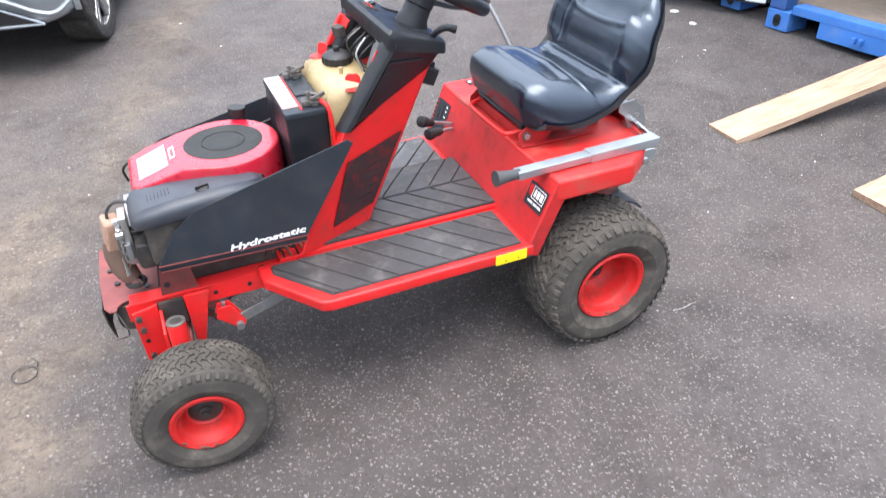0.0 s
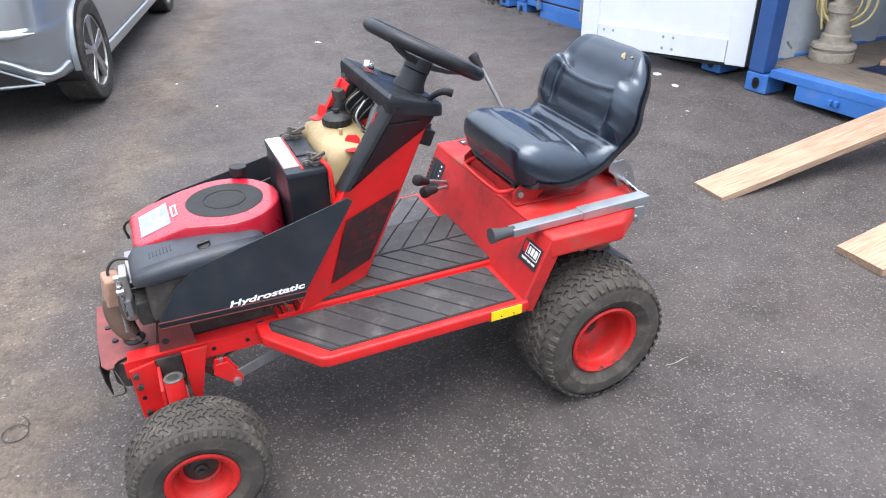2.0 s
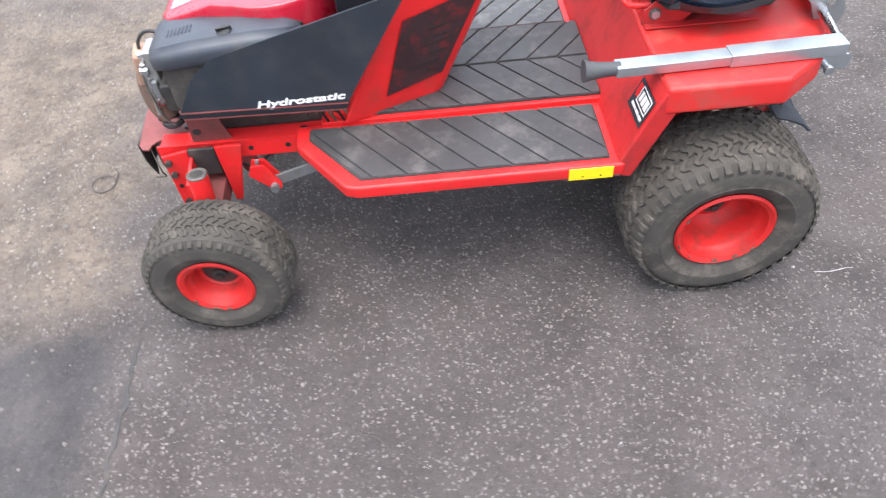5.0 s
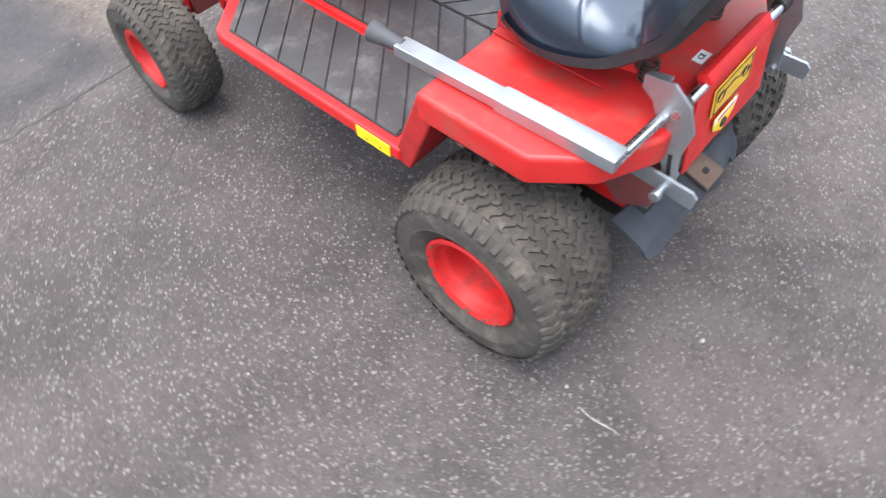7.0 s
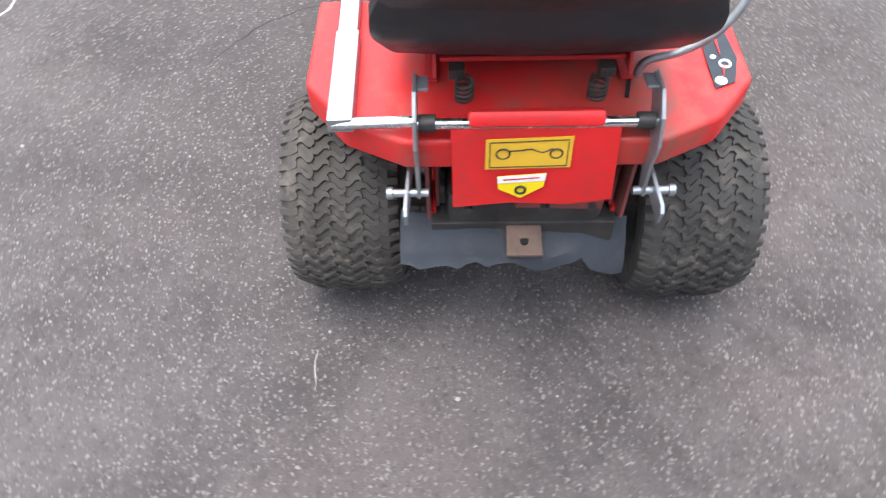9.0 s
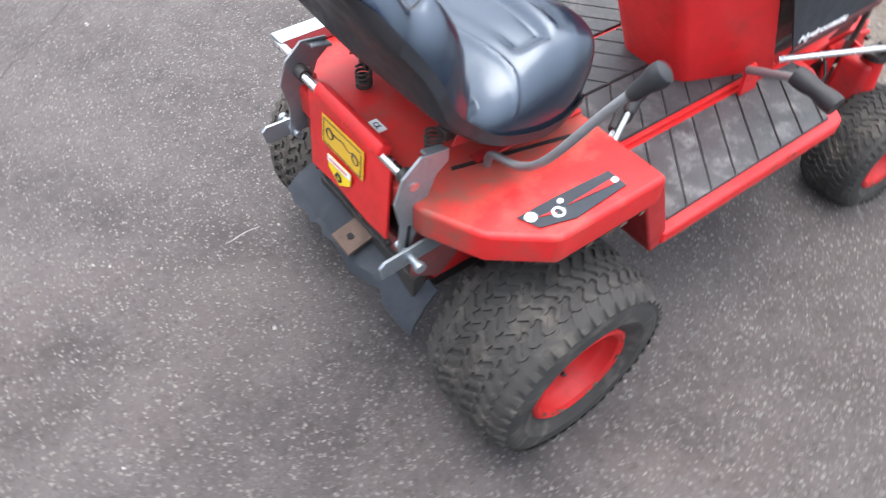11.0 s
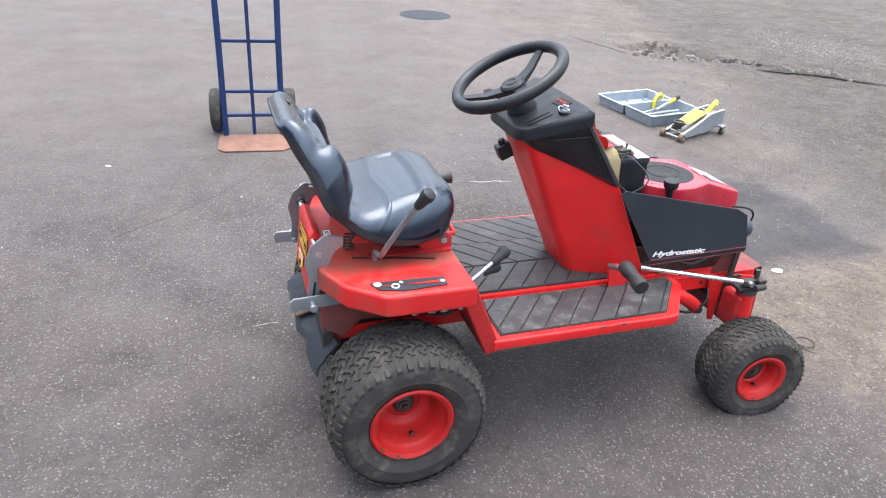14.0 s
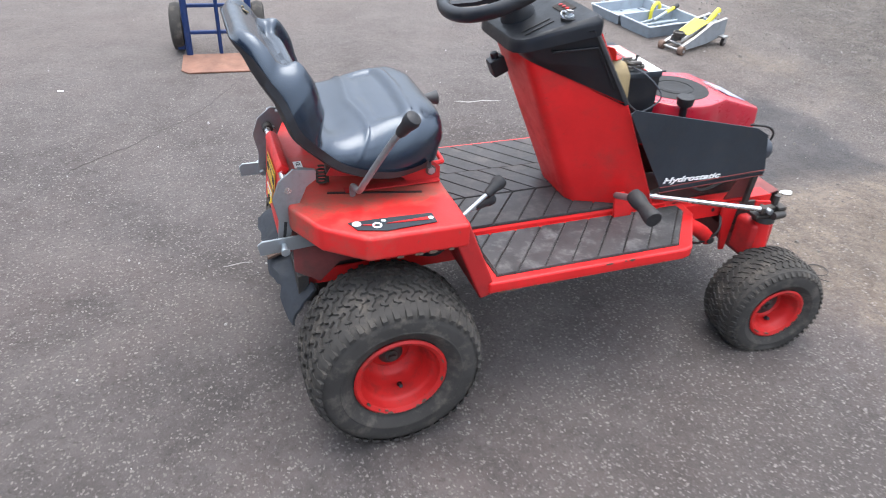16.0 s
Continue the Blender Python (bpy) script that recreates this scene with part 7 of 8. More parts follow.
part("centre_bar", tube(bmesh.new(), [(0, 0.002, 0.01), (0, 0.03, 0.45), (0, 0.062, 0.85)], 0.0105, 10), TROLLEY_BLUE, tro)

# ---- jack case and trolley jack ----
CASE = pose(2.34, 2.79, 0.002, 0, 0, 9) @ Matrix.Diagonal((0.86, 0.84, 0.9, 1))


def tray(bm, x0, x1, y0, y1, h, t=0.006):
    """An open moulded tray."""
    o = [(x0, y0), (x1, y0), (x1, y1), (x0, y1)]
    k = 0.02
    cx, cy = (x0 + x1) / 2, (y0 + y1) / 2

    def ring(z, inset):
        return [(x + math.copysign(inset, cx - x), y + math.copysign(inset, cy - y), z) for x, y in o]

    loft(bm, [ring(0.0, k), ring(h - 0.012, 0.004), ring(h - 0.010, 0.0), ring(h, 0.0), ring(h, t + 0.006), ring(0.008, k + t)], True)
    return bm


case = thing("jack_case", "open grey plastic carrying case with loose yellow tools, on the asphalt", "tool case", CASE)
lid = part("lid", tray(bmesh.new(), 0, 0.56, -0.345, 0, 0.075), CASE_GREY, case, "grey moulded lid lying open")
base = part("base", tray(bmesh.new(), 0, 0.56, -0.70, -0.352, 0.085), CASE_GREY, case, "grey moulded case half")
bm = tube(bmesh.new(), [(0.20, 0.0, 0.066), (0.205, 0.026, 0.066), (0.28, 0.034, 0.066), (0.355, 0.026, 0.066), (0.36, 0.0, 0.066)], 0.009, 10)
part("carry_grip", bm, CASE_GREY, lid)
for y0, y1, h, half in ((-0.345, 0, 0.075, lid), (-0.70, -0.352, 0.085, base)):
    bm = bmesh.new()
    for a, b in (((0, y0), (0.56, y0)), ((0.56, y0), (0.56, y1)), ((0.56, y1), (0, y1)), ((0, y1), (0, y0))):
        beam(bm, (a[0], a[1], h), (b[0], b[1], h), 0.012, 0.008, 0.002)
    part("rolled_rim", bm, LINER, half, "pale worn rim")
    for k in range(3):
        part("stiffening_rib", box(bmesh.new(), (0.09 + 0.19 * k, (y0 + y1) / 2, 0.013), (0.012, abs(y1 - y0) - 0.09, 0.012), 0.004), CASE_GREY, half)
for x in (0.12, 0.44):
    part("catch", box(bmesh.new(), (x, 0.006, 0.07), (0.04, 0.012, 0.03), 0.003), CASE_GREY, lid)
part("moulding", box(bmesh.new(), (0.2, -0.19, 0.016), (0.28, 0.16, 0.018), 0.008), CASE_GREY, lid)
part("moulding", box(bmesh.new(), (0.40, -0.5, 0.018), (0.18, 0.14, 0.02), 0.008), CASE_GREY, base)


def cpos(x, y, z):
    q = CASE @ Vector((x, y, z))
    return q.x, q.y, q.z


stand = thing("axle_stand", "yellow bent steel stand lying in the open case", "axle stand", pose(*cpos(0.36, -0.36, 0.030), 0, 0, 30))
part("hoop", tube(bmesh.new(), [(-0.06, 0, 0.0), (-0.055, 0, 0.07), (0, 0, 0.10), (0.055, 0, 0.07), (0.06, 0, 0.0)], 0.012, 10), JACK_YELLOW, stand)
part("ratchet_bar", box(bmesh.new(), (0, 0.02, 0.035), (0.03, 0.03, 0.12), 0.005), STEEL, stand)
hnd = thing("pump_bar", "two-piece steel and yellow bar with black end, across the case", "bar", pose(*cpos(0.12, -0.60, 0.098), 0, -2, 34) @ Matrix.Diagonal((0.62, 0.9, 0.9, 1)))
part("tube", cyl(bmesh.new(), (0, 0, 0), (0.34, 0, 0), 0.0125, seg=14), ZINC, hnd)
part("tube", cyl(bmesh.new(), (0.34, 0, 0), (0.55, 0, 0), 0.014, seg=14), JACK_YELLOW, hnd, "yellow handle half")
part("grip", cyl(bmesh.new(), (0.55, 0, 0), (0.66, 0, 0), 0.018, seg=14, bev=0.003), GRIP, hnd)

for k, (x, y, rz, ln) in enumerate(((0.06, -0.52, 12, 0.36), (0.10, -0.47, 24, 0.30))):
    rod = part("steel_rod", cyl(bmesh.new(), (0, 0, 0), (ln, 0, 0), 0.009, seg=12, bev=0.001), ZINC, None)
    rod.matrix_basis = pose(*cpos(x, y, 0.038), 0, 0, rz)
    tagged(rod, "bare steel rod lying in the open case", "rod", "rods in the case")
jack = thing("trolley_jack", "grey and yellow trolley jack on small wheels, on the asphalt", "jack", pose(2.43, 1.97, 0.0, 0, 0, 19) @ Matrix.Diagonal((0.84, 0.84, 0.88, 1)))
for s in (1, -1):
    y = s * 0.082
    bm = prism(bmesh.new(), [(0.0, y, 0.022), (0.02, y, 0.050), (0.16, y, 0.088), (0.36, y, 0.165), (0.55, y, 0.178), (0.56, y, 0.060), (0.34, y, 0.030)], (0, -s * 0.005, 0), 0.002)
    side = part("side_plate", bm, JACK_GREY, jack, "grey pressed side plate")
    bm = bmesh.new()
    for p0, p1 in (((0.02, y - s * 0.010, 0.052), (0.16, y - s * 0.010, 0.090)), ((0.16, y - s * 0.010, 0.090), (0.36, y - s * 0.010, 0.167)), ((0.36, y - s * 0.010, 0.167), (0.55, y - s * 0.010, 0.180))):
        beam(bm, p0, p1, 0.024, 0.005, 0.001)
    part("top_flange", bm, ALLOY, side, "rubbed bright top flange")
    wheel_ = part("front_wheel", cyl(bmesh.new(), (0.025, s * 0.064, 0.030), (0.025, s * 0.104, 0.030), 0.030, seg=22, bev=0.006), RUST_DARK, jack, "rusty steel roller")
    part("axle_end", cyl(bmesh.new(), (0.025, s * 0.103, 0.030), (0.025, s * 0.109, 0.030), 0.010, seg=12), ZINC, wheel_)
    part("rear_caster", cyl(bmesh.new(), (0.51, s * 0.106, 0.028), (0.51, s * 0.130, 0.028), 0.028, seg=20, bev=0.005), DARK_METAL, jack)
    bm = box(bmesh.new(), (0.50, s * 0.112, 0.066), (0.065, 0.050, 0.012), 0.003)
    box(bm, (0.506, s * 0.134, 0.046), (0.030, 0.005, 0.046), 0.002)
    part("caster_fork", bm, ALLOY, jack, "bright caster fork")
    part("arm_plate", prism(bmesh.new(), [(0.055, s * 0.042, 0.070), (0.34, s * 0.042, 0.140), (0.34, s * 0.042, 0.165), (0.06, s * 0.042, 0.100)], (0, s * 0.007, 0), 0.002), ALLOY, jack, "pale lifting arm plate")
for x, z in ((0.025, 0.030), (0.075, 0.052)):
    part("cross_bar", cyl(bmesh.new(), (x, -0.086, z), (x, 0.086, z), 0.009, seg=12), ALLOY, jack)
part("cover_plate", prism(bmesh.new(), [(0.13, -0.050, 0.112), (0.34, -0.062, 0.176), (0.34, 0.062, 0.176), (0.13, 0.050, 0.112)], (-0.001, 0, 0.005), 0.0015), JACK_YELLOW, jack, "yellow sloping cover plate")
saddle = part("saddle", lathe(bmesh.new(), [(0.024, 0.0), (0.026, 0.030), (0.040, 0.036), (0.042, 0.054), (0.034, 0.054), (0.032, 0.046), (0.0005, 0.045)], pose(0.075, 0, 0.078), 26), DARK_METAL, jack, "dark round saddle cup")
part("saddle_lip", torus(bmesh.new(), (0.075, 0, 0.131), 0.038, 0.004, (0, 0, 0), 26, 6), CLAMP, saddle)
part("pump_block", box(bmesh.new(), (0.44, 0, 0.120), (0.17, 0.120, 0.080), 0.010), JACK_GREY, jack, "grey pump body")
part("release_valve", cyl(bmesh.new(), (0.40, 0.02, 0.155), (0.40, 0.02, 0.185), 0.012, seg=12, bev=0.002), ZINC, jack)
socket = part("handle_socket", cyl(bmesh.new(), (0.42, 0, 0.150), (0.535, 0, 0.225), 0.019, 0.021, seg=16, bev=0.003), JACK_YELLOW, jack, "yellow handle socket")
part("socket_screw", cyl(bmesh.new(), (0.50, -0.018, 0.205), (0.50, -0.036, 0.205), 0.006, seg=8), ZINC, socket)

# ---- manhole cover far out in the yard ----
mh = thing("manhole_cover", "round iron manhole cover set in the asphalt", "manhole cover", pose(2.0, 6.2, -0.004))
part("frame", lathe(bmesh.new(), [(0.255, 0.002), (0.258, 0.008), (0.29, 0.008), (0.30, 0.0)], Matrix(), 48), FLAP, mh)
part("plate", cyl(bmesh.new(), (0, 0, -0.01), (0, 0, 0.009), 0.255, seg=48, bev=0.003), FLAP, mh)

# ---- the parked silver hatchback, tail towards the tractor ----
HEAD = math.degrees(math.atan2(-0.967, -0.253))
car = thing("parked_car", "silver five-door hatchback parked on the asphalt, seen from behind", "car", pose(2.095, -3.565, 0.063, 0, -1.5, HEAD))


def plan(z, xr, xf, w, power=8.0, n=72, tail=1.0):
    """A rounded outline of the car at one height."""
    cx, half = (xr + xf) / 2, (xf - xr) / 2
    out = []
    for k in range(n):
        a = 2 * math.pi * k / n
        c, s = math.cos(a), math.sin(a)
        x = cx + half * math.copysign(abs(c) ** (2 / power), c)
        y = w * math.copysign(abs(s) ** (2 / power), s)
        out.append((x, y, z))
    return out


bm = bmesh.new()
loft(bm, [plan(0.276, -0.655, 3.38, 0.850), plan(0.284, -0.668, 3.42, 0.860), plan(0.308, -0.682, 3.48, 0.866), plan(0.33, -0.672, 3.48, 0.866), plan(0.42, -0.69, 3.50, 0.868), plan(0.55, -0.715, 3.50, 0.872), plan(0.585, -0.72, 3.49, 0.868), plan(0.60, -0.70, 3.47, 0.866),
          plan(0.74, -0.685, 3.38, 0.872), plan(0.86, -0.665, 3.20, 0.862), plan(0.94, -0.63, 2.95, 0.835), plan(0.965, -0.60, 2.86, 0.80)])
body = part("body", bm, CAR_SILVER, car, "silver metallic bodywork", 40)
bm = bmesh.new()
loft(bm, [plan(0.955, -0.58, 2.55, 0.80), plan(1.15, -0.48, 2.15, 0.735), plan(1.36, -0.28, 1.62, 0.64), plan(1.40, -0.22, 1.55, 0.62)])
part("glasshouse", bm, GLASS, car, "dark tinted windows", 40)
bm = bmesh.new()
loft(bm, [plan(1.375, -0.30, 1.66, 0.645), plan(1.41, -0.26, 1.60, 0.625), plan(1.44, -0.10, 1.40, 0.54), plan(1.45, 0.1, 1.2, 0.40)])
part("roof", bm, CAR_SILVER, car, "silver roof", 40)
for s in (1, -1):
    for pts in ([(1.45, 0.67, 1.38), (2.10, 0.76, 1.12), (2.52, 0.81, 0.96)], [(0.75, 0.655, 1.39), (0.78, 0.745, 1.15), (0.80, 0.81, 0.96)], [(-0.12, 0.64, 1.36), (-0.22, 0.72, 1.15), (-0.32, 0.79, 0.96)]):
        part("pillar", tube(bmesh.new(), [(x, s * y, z) for x, y, z in pts], 0.03, 8, 4), CAR_SILVER, car)
    part("mirror", box(bmesh.new(), (2.05, s * 0.93, 1.02), (0.12, 0.20, 0.13), 0.04, seg=3), CAR_SILVER, car)
    # sill skirt and wheel openings
    bm = prism(bmesh.new(), [(0.36, s * 0.835, 0.20), (2.28, s * 0.835, 0.20), (2.26, s * 0.835, 0.275), (0.38, s * 0.835, 0.275)], (0, s * 0.04, 0), 0.014, 3)
    part("sill_skirt", bm, CAR_SILVER, car, "silver side skirt")
    for x, yy in ((0.0, 0.872), (2.64, 0.872)):
        bm = lathe(bmesh.new(), [(0.338, -0.03), (0.339, 0.003), (0.344, 0.005), (0.349, 0.001), (0.349, -0.03)], pose(x, s * (yy - 0.004), 0.315, -90 * s, 0, 0), 56)
        for v in [v for v in bm.verts if v.co.z < 0.28]:
            v.co.z = 0.28
        part("arch_lip", bm, CAR_SILVER, car, "rolled silver wheel arch")
        bm = cyl(bmesh.new(), (x, s * 0.60, 0.315), (x, s * (yy + 0.0005), 0.315), 0.340, seg=48)
        for v in [v for v in bm.verts if v.co.z < 0.21]:
            v.co.z = 0.21
        part("arch_liner", bm, CAR_BLACK, car)
        ax = pose(x, s * 0.79, 0.308, -90 * s, 0, 0)
        bm = lathe(bmesh.new(), [(0.222, -0.095), (0.29, -0.105), (0.308, -0.09), (0.308, 0.085), (0.300, 0.097), (0.285, 0.103), (0.228, 0.096), (0.222, 0.085)], ax, 56, True)
        tyre = part("wheel", bm, RUBBER, car, "road tyre on an alloy wheel")
        bm = lathe(bmesh.new(), [(0.222, -0.09), (0.222, 0.086), (0.214, 0.092), (0.205, 0.08), (0.20, -0.06)], ax, 56)
        part("rim", bm, ALLOY, tyre, "alloy rim")
        part("brake_disc", lathe(bmesh.new(), [(0.0005, -0.01), (0.14, -0.01), (0.14, -0.03), (0.198, -0.05)], ax, 40), DARK_METAL, tyre)
        for k in range(5):
            for d in (-0.16, 0.16):
                a = 2 * math.pi * k / 5 + d + 0.3
                b = 2 * math.pi * k / 5 + d * 0.75 + 0.3
                p0, p1 = ax @ Vector((0.035 * math.cos(a), 0.035 * math.sin(a), 0.070)), ax @ Vector((0.212 * math.cos(b), 0.212 * math.sin(b), 0.078))
                part("spoke", beam(bmesh.new(), p0, p1, 0.03, 0.03, 0.006), ALLOY, tyre)
        part("hub_cap", lathe(bmesh.new(), [(0.0005, 0.092), (0.03, 0.09), (0.052, 0.078), (0.055, 0.05)], ax, 24), ALLOY, tyre)
    # triangular lower vents in the tail
    tri_pts = [(-0.676, s * 0.77, 0.305), (-0.686, s * 0.52, 0.300), (-0.694, s * 0.55, 0.405)]
    tri_pts = [Vector(q) for q in tri_pts]
    cen = sum(tri_pts, Vector()) / 3
    vent = part("tail_vent", prism(bmesh.new(), [q + Vector((-0.004, 0, 0)) for q in tri_pts], (0.03, 0, 0), 0.003), CAR_BLACK, car, "dark triangular vent with a bright frame")
    for i in range(3):
        part("vent_trim", cyl(bmesh.new(), tri_pts[i] + Vector((-0.006, 0, 0)), tri_pts[(i + 1) % 3] + Vector((-0.006, 0, 0)), 0.0075, seg=8), CAR_SILVER, vent)
    part("tail_lamp", box(bmesh.new(), (-0.57, s * 0.70, 0.93), (0.14, 0.22, 0.10), 0.04, (0, 0, -s * 30), 3), RED, car, "red tail lamp")
for s in (1, -1):
    # highlight lines of the bumper and its crease, shaped as raised silver tubes
    part("bumper_highlight", tube(bmesh.new(), [(-0.50, s * 0.868, 0.375), (-0.66, s * 0.83, 0.355), (-0.688, s * 0.74, 0.375), (-0.696, s * 0.60, 0.44), (-0.70, s * 0.42, 0.475), (-0.70, s * 0.2, 0.48)], 0.014, 8, 8), CAR_SILVER, body)
    part("bumper_crease_highlight", tube(bmesh.new(), [(-0.69, s * 0.80, 0.585), (-0.712, s * 0.70, 0.578), (-0.716, s * 0.5, 0.572), (-0.714, s * 0.3, 0.575)], lambda t: 0.004 + 0.018 * math.sin(math.pi * t), 10, 8), CAR_SILVER, body)
part("number_plate", box(bmesh.new(), (-0.712, 0, 0.66), (0.02, 0.52, 0.11), 0.003), YELLOW, car, "yellow plate with a dark bar")
part("plate_bar", box(bmesh.new(), (-0.7235, 0, 0.66), (0.004, 0.42, 0.05), 0), BLACK, car)

# ---- cracks and scrapes in the asphalt ----
def streak(name, pts, width, material, label, lift=0.0015):
    """A thin ragged line lying in the surface."""
    bm = bmesh.new()
    path = smooth_path([(x, y, ground_z(x, y) + lift) for x, y in pts], 16)
    rows = []
    for i, q in enumerate(path):
        d = (path[min(i + 1, len(path) - 1)] - path[max(i - 1, 0)]).normalized()
        nrm = Vector((-d.y, d.x, 0))
        q = q + nrm * (0.012 + 0.4 * width) * noise.noise((q.x * 22, q.y * 22, 1))
        def down(v):
            return Vector((v.x, v.y, ground_z(v.x, v.y) + (edge_drop(v.x, v.y) if v.x > 2.6 and v.y > 0 else 0) + lift))

        w = width * (0.5 + 0.8 * abs(noise.noise((q.x * 35, q.y * 35, 5)))) * min(1, 4 * min(i, len(path) - 1 - i) / len(path) + 0.15)
        a, b = down(q + nrm * w), down(q - nrm * w)
        rows.append([a, b, b - Vector((0, 0, 0.004)), a - Vector((0, 0, 0.004))])
    loft(bm, rows)
    ob = part(name, bm, material, None)
    tagged(ob, label, "crack" if "crack" in name else "scrape", kind="structure")


TRENCH_SHADE = worn("trench_shade", (0.026, 0.022, 0.020), 0.9, tint=0.4, dirty=0.5, scale=20)
CRACK = worn("fine_crack_dirt", (0.066, 0.058, 0.055), 0.9, tint=0.4, dirty=0.5, scale=20)
SCRAPE = worn("scraped_pale_stone", (0.34, 0.32, 0.31), 0.9, tint=0.3, dirt=(0.14, 0.125, 0.12), dirty=0.9, scale=40)
streak("asphalt_crack", [(1.04, 0.43), (0.98, 0.51), (0.92, 0.62), (0.84, 0.73), (0.72, 0.81), (0.62, 0.86)], 0.0018, CRACK, "thin dark crack in the asphalt")
streak("asphalt_crack", [(-0.86, 1.22), (-0.63, 1.40), (-0.50, 1.52), (-0.30, 1.75), (-0.10, 2.10)], 0.0042, CRACK, "thin dark crack in the asphalt")
streak("asphalt_crack", [(1.37, 0.36), (1.365, 0.55), (1.36, 0.78), (1.37, 1.05), (1.36, 1.4)], 0.007, DARK_METAL, "dark seam at the edge of a newer asphalt patch")
streak("asphalt_crack", [(3.20, 5.4), (3.30, 5.0), (3.42, 4.6), (3.50, 4.30)], 0.012, DARK_METAL, "dark open crack in the asphalt")
# near-black streaks deepen the trench: its shade is put into their colour
for pts, w in (([(3.60, 4.24), (3.78, 4.42), (3.98, 4.62), (4.2, 4.84)], 0.035), ([(3.72, 4.36), (3.95, 4.33), (4.13, 4.20), (4.36, 4.05), (4.60, 3.87), (4.72, 3.80)], 0.13), ([(3.95, 4.35), (4.10, 4.45), (4.30, 4.55)], 0.04), ([(4.44, 3.57), (4.64, 3.46), (4.93, 3.34), (5.15, 3.14), (5.35, 2.93)], 0.05)):
    streak("asphalt_crack", pts, w, TRENCH_SHADE, "painted shade in the trench of the broken asphalt edge", 0.014)
streak("pale_scrape", [(-0.257, 0.425), (-0.30, 0.432), (-0.352, 0.427)], 0.0022, SCRAPE, "short pale scrape on the asphalt")
streak("pale_scrape", [(0.862, 1.532), (0.93, 1.52), (1.0, 1.512), (1.10, 1.491)], 0.006, SCRAPE, "pale scrape on the asphalt")

# ---- litter, stones and weeds ----
rl = random.Random(12)


def on_ground(x, y):
    z = ground_z(x, y)
    if x > 2.6 and y > 0:
        z += edge_drop(x, y)
    return z


def scrap(x, y, size, label, group):
    bm = bmesh.new()
    k = 7
    pts = [(size * (0.7 + 0.5 * rl.random()) * math.cos(2 * math.pi * i / k), 0.7 * size * (0.6 + 0.6 * rl.random()) * math.sin(2 * math.pi * i / k), 0.002 + 0.15 * size * rl.random()) for i in range(k)]
    c = bm.verts.new((0, 0, 0.22 * size))
    vs = [bm.verts.new(p) for p in pts]
    for i in range(k):
        bm.faces.new((c, vs[i], vs[(i + 1) % k]))
    bmesh.ops.solidify(bm, geom=bm.faces[:], thickness=0.0012)
    ob = part("paper_scrap", bm, PAPER, None)
    ob.matrix_basis = pose(x, y, on_ground(x, y) + 0.001, 0, 0, rl.uniform(0, 360))
    tagged(ob, label, "litter", group)


for x, y, s in ((-0.37, -3.96, 0.035), (1.896, 0.344, 0.03), (-0.96, 2.05, 0.018), (-2.15, -1.75, 0.04), (-2.2, -2.0, 0.05), (-1.9, -1.35, 0.014), (0.8, -3.4, 0.012), (0.62, -2.8, 0.012), (-0.1, -1.9, 0.012), (-1.5, -1.5, 0.012), (1.2, -1.0, 0.010), (0.9, -1.6, 0.014)):
    scrap(x, y, s, "small crumpled white paper scrap on the asphalt", "paper scraps")


def stone_field(name, label, spots, material):
    verts, faces = [], []
    for x, y, r in spots:
        z = on_ground(x, y)
        o = len(verts)
        h = r * rl.uniform(0.5, 0.9)
        a0 = rl.uniform(0, 6.28)
        for i in range(5):
            a = a0 + i * 1.2566
            verts.append((x + r * rl.uniform(0.7, 1.1) * math.cos(a), y + r * rl.uniform(0.7, 1.1) * math.sin(a), z - 0.001))
        for i in range(5):
            a = a0 + 0.3 + i * 1.2566
            verts.append((x + 0.6 * r * rl.uniform(0.7, 1.1) * math.cos(a), y + 0.6 * r * rl.uniform(0.7, 1.1) * math.sin(a), z + h))
        faces += [(o + i, o + (i + 1) % 5, o + 5 + (i + 1) % 5, o + 5 + i) for i in range(5)] + [(o + 5, o + 6, o + 7, o + 8, o + 9)]
    me = bpy.data.meshes.new(name)
    me.from_pydata(verts, [], faces)
    me.materials.append(material)
    tagged(new(name, me), label, "gravel", kind="stuff")


spots = []
while len(spots) < 7500:
    x, y = 1.2 + 5.3 * rl.random() ** 1.4, rl.uniform(-2.5, 6.5)
    dens = 0.10 + 0.5 * max(0, noise.noise((x * 0.9, y * 0.9, 8))) + (0.5 if abs(broken_edge(x, y) - 0.25) < 0.35 and x > 3 else 0)
    dens += 0.9 * bell(y + 0.3 * x, 2.9, 0.9) * min(1, max(0, x - 2.7)) + 0.8 * bell(x, 4.9, 0.5) * bell(y, 3.05, 0.35)
    if rl.random() < dens and not (x < 3.5 and y > 3.2 and rl.random() < 0.7):
        spots.append((x, y, (abs(rl.gauss(0.002, 0.0045)) + 0.002) * (1.0 if x > 3.2 else 0.7)))
stone_field("loose_stones", "scattered small stones and grit on the dusty ground", spots, STONE)
spots = []
while len(spots) < 700:
    x, y = rl.uniform(-5, 3), rl.uniform(-5, 5)
    spots.append((x, y, abs(rl.gauss(0.0015, 0.002)) + 0.0015))
stone_field("pale_grit", "pale grit scattered over the asphalt", spots, SCRAPE)
spots = []
while len(spots) < 1700:
    t = rl.gauss(0, 0.5)
    x, y = 5.95 + 0.25 * t + rl.gauss(0, 0.30), 4.35 - 0.85 * t + rl.gauss(0, 0.22)
    spots.append((x, y, abs(rl.gauss(0.002, 0.0045)) + 0.003))
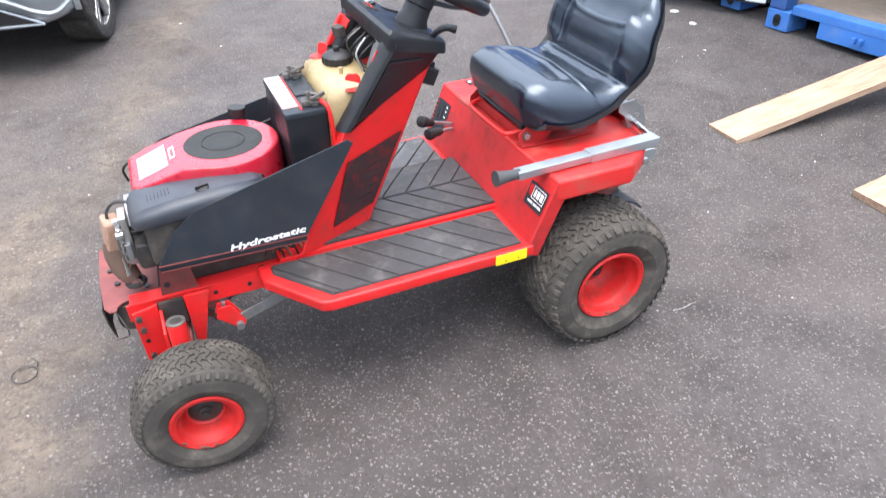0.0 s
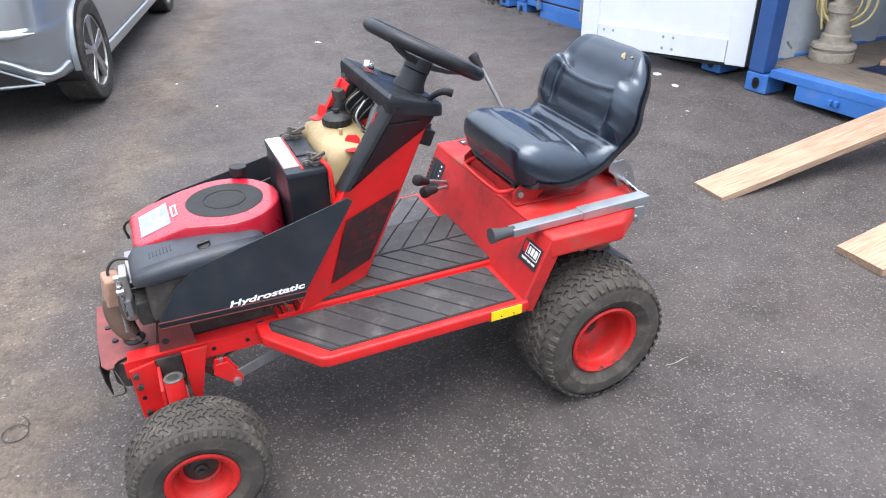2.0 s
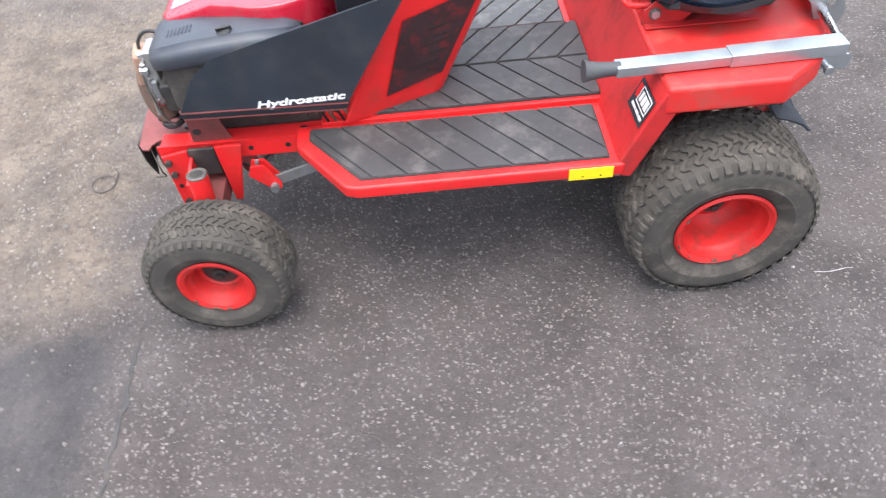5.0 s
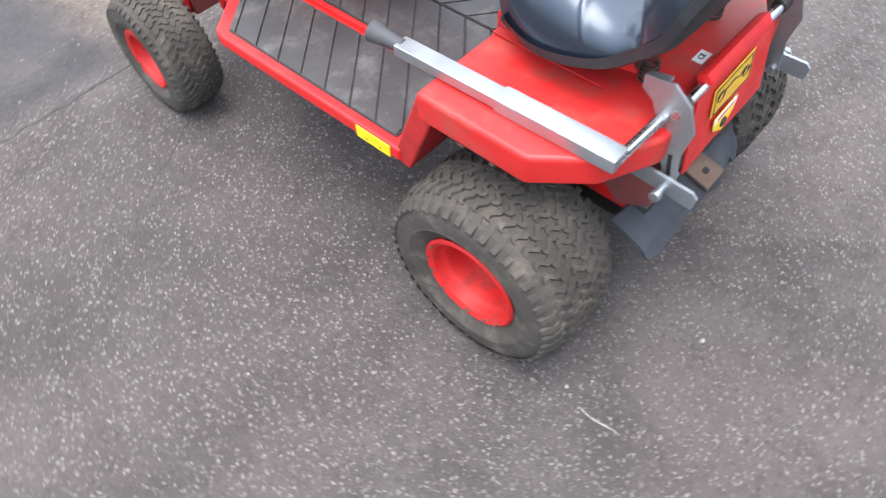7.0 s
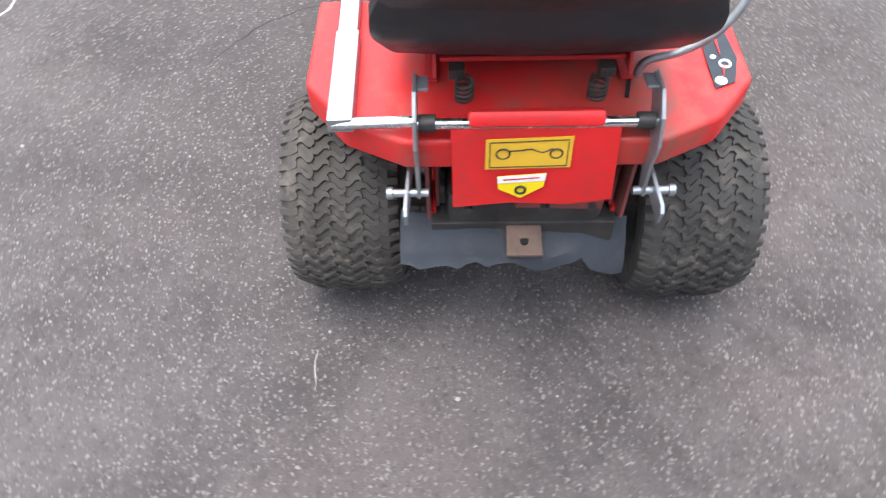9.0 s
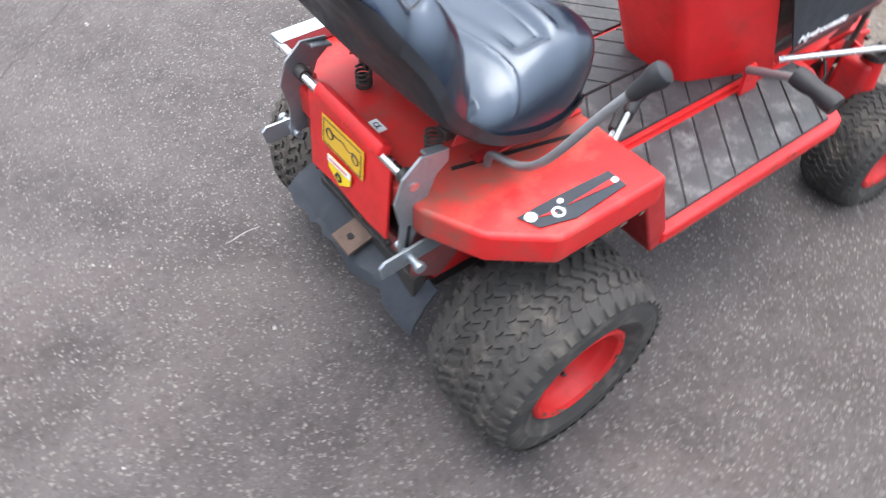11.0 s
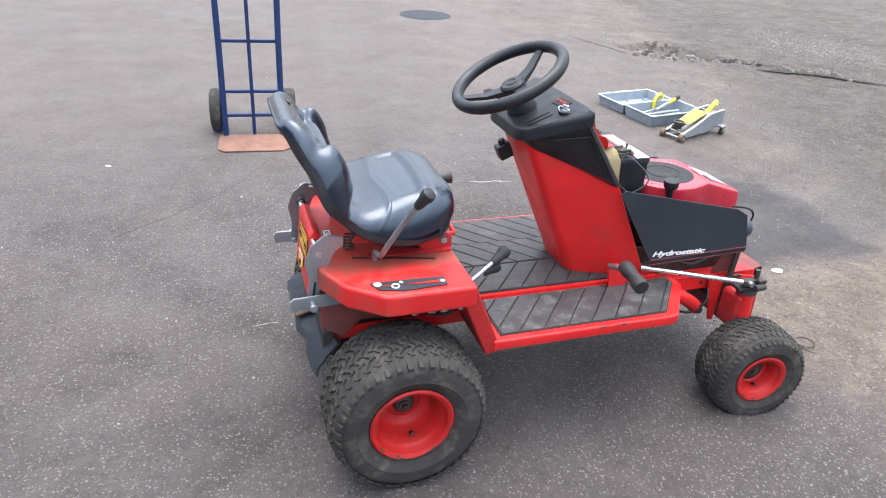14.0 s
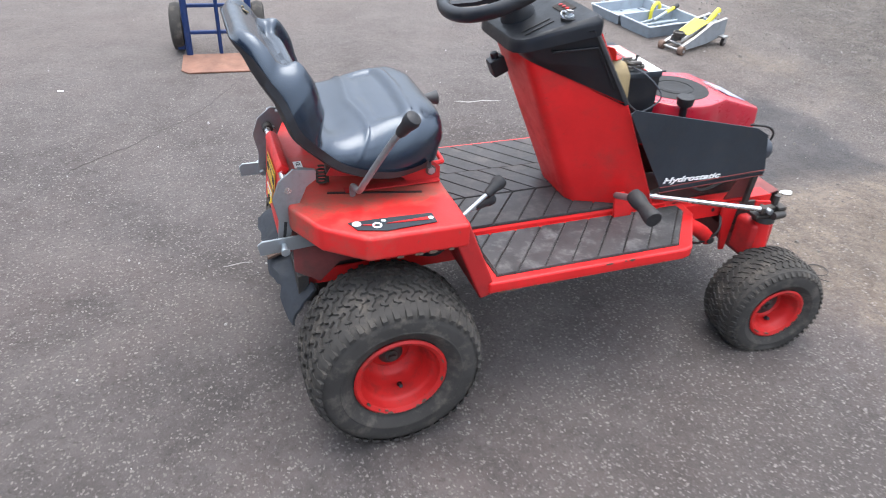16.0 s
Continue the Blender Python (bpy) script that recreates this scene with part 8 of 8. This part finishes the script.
stone_field("pale_rubble", "scatter of pale rubble beyond the broken edge", spots, RUBBLE)
# broken lumps along the edge
lumps = []
for cx, cy, cnt in ((3.72, 4.09, 5), (3.84, 4.02, 8), (4.06, 3.95, 7), (4.13, 3.82, 5), (3.62, 4.25, 4), (4.10, 4.70, 6), (3.95, 4.62, 5)):
    for k in range(cnt):
        lumps.append((cx + rl.gauss(0, 0.07), cy + rl.gauss(0, 0.05), rl.uniform(0.012, 0.045)))
stone_field("asphalt_slabs", "broken slabs in the ragged hole of the asphalt", lumps, STONE)
lumps = []
for k in range(60):
    x = rl.uniform(3.65, 5.3)
    y = 4.46 - (x - 3.65) * 0.80 + rl.uniform(-0.16, 0.16)
    lumps.append((x, y, rl.uniform(0.012, 0.045)))
stone_field("asphalt_lumps", "broken asphalt lumps along the ragged edge", lumps, STONE)


def weeds(name, label, spots):
    verts, faces = [], []
    for x, y in spots:
        z = on_ground(x, y)
        for b in range(5):
            a = rl.uniform(0, 6.28)
            ln, w = rl.uniform(0.015, 0.05), 0.003
            dx, dy = math.cos(a), math.sin(a)
            o = len(verts)
            verts += [(x - dy * w, y + dx * w, z), (x + dy * w, y - dx * w, z), (x + dx * ln * 0.5, y + dy * ln * 0.5, z + ln * 0.8)]
            faces.append((o, o + 1, o + 2))
    me = bpy.data.meshes.new(name)
    me.from_pydata(verts, [], faces)
    me.materials.append(WEED)
    tagged(new(name, me), label, "weeds", kind="stuff")


ws = []
for k in range(260):
    u = rl.uniform(1.9, 7.2)
    p = OA + U * u - W * rl.uniform(0.0, 0.10)
    if noise.noise((u * 2, 0, 0)) > -0.1:
        ws.append((p.x, p.y))
for k in range(60):
    t = rl.random()
    ws.append((4.62 + 0.36 * t + rl.gauss(0, 0.04), 3.50 - 0.16 * t + rl.gauss(0, 0.04)))
weeds("weeds", "thin green weeds along the container feet and broken edge", ws)

# a loop of thin wire lying on the dusty ground
bm = bmesh.new()
torus(bm, (0, 0, 0.004), 0.034, 0.0016, (3, 0, 0), 36, 6)
tube(bm, [(0.034, 0, 0.004), (0.045, 0.03, 0.004), (0.038, 0.06, 0.006)], 0.0016, 6)
loop = part("wire_loop", bm, DARK_METAL, None)
loop.matrix_basis = pose(1.605, -0.137, ground_z(1.605, -0.137) + 0.001, 0, 0, 200)
tagged(loop, "small loop of thin dark wire lying on dusty ground", "wire")
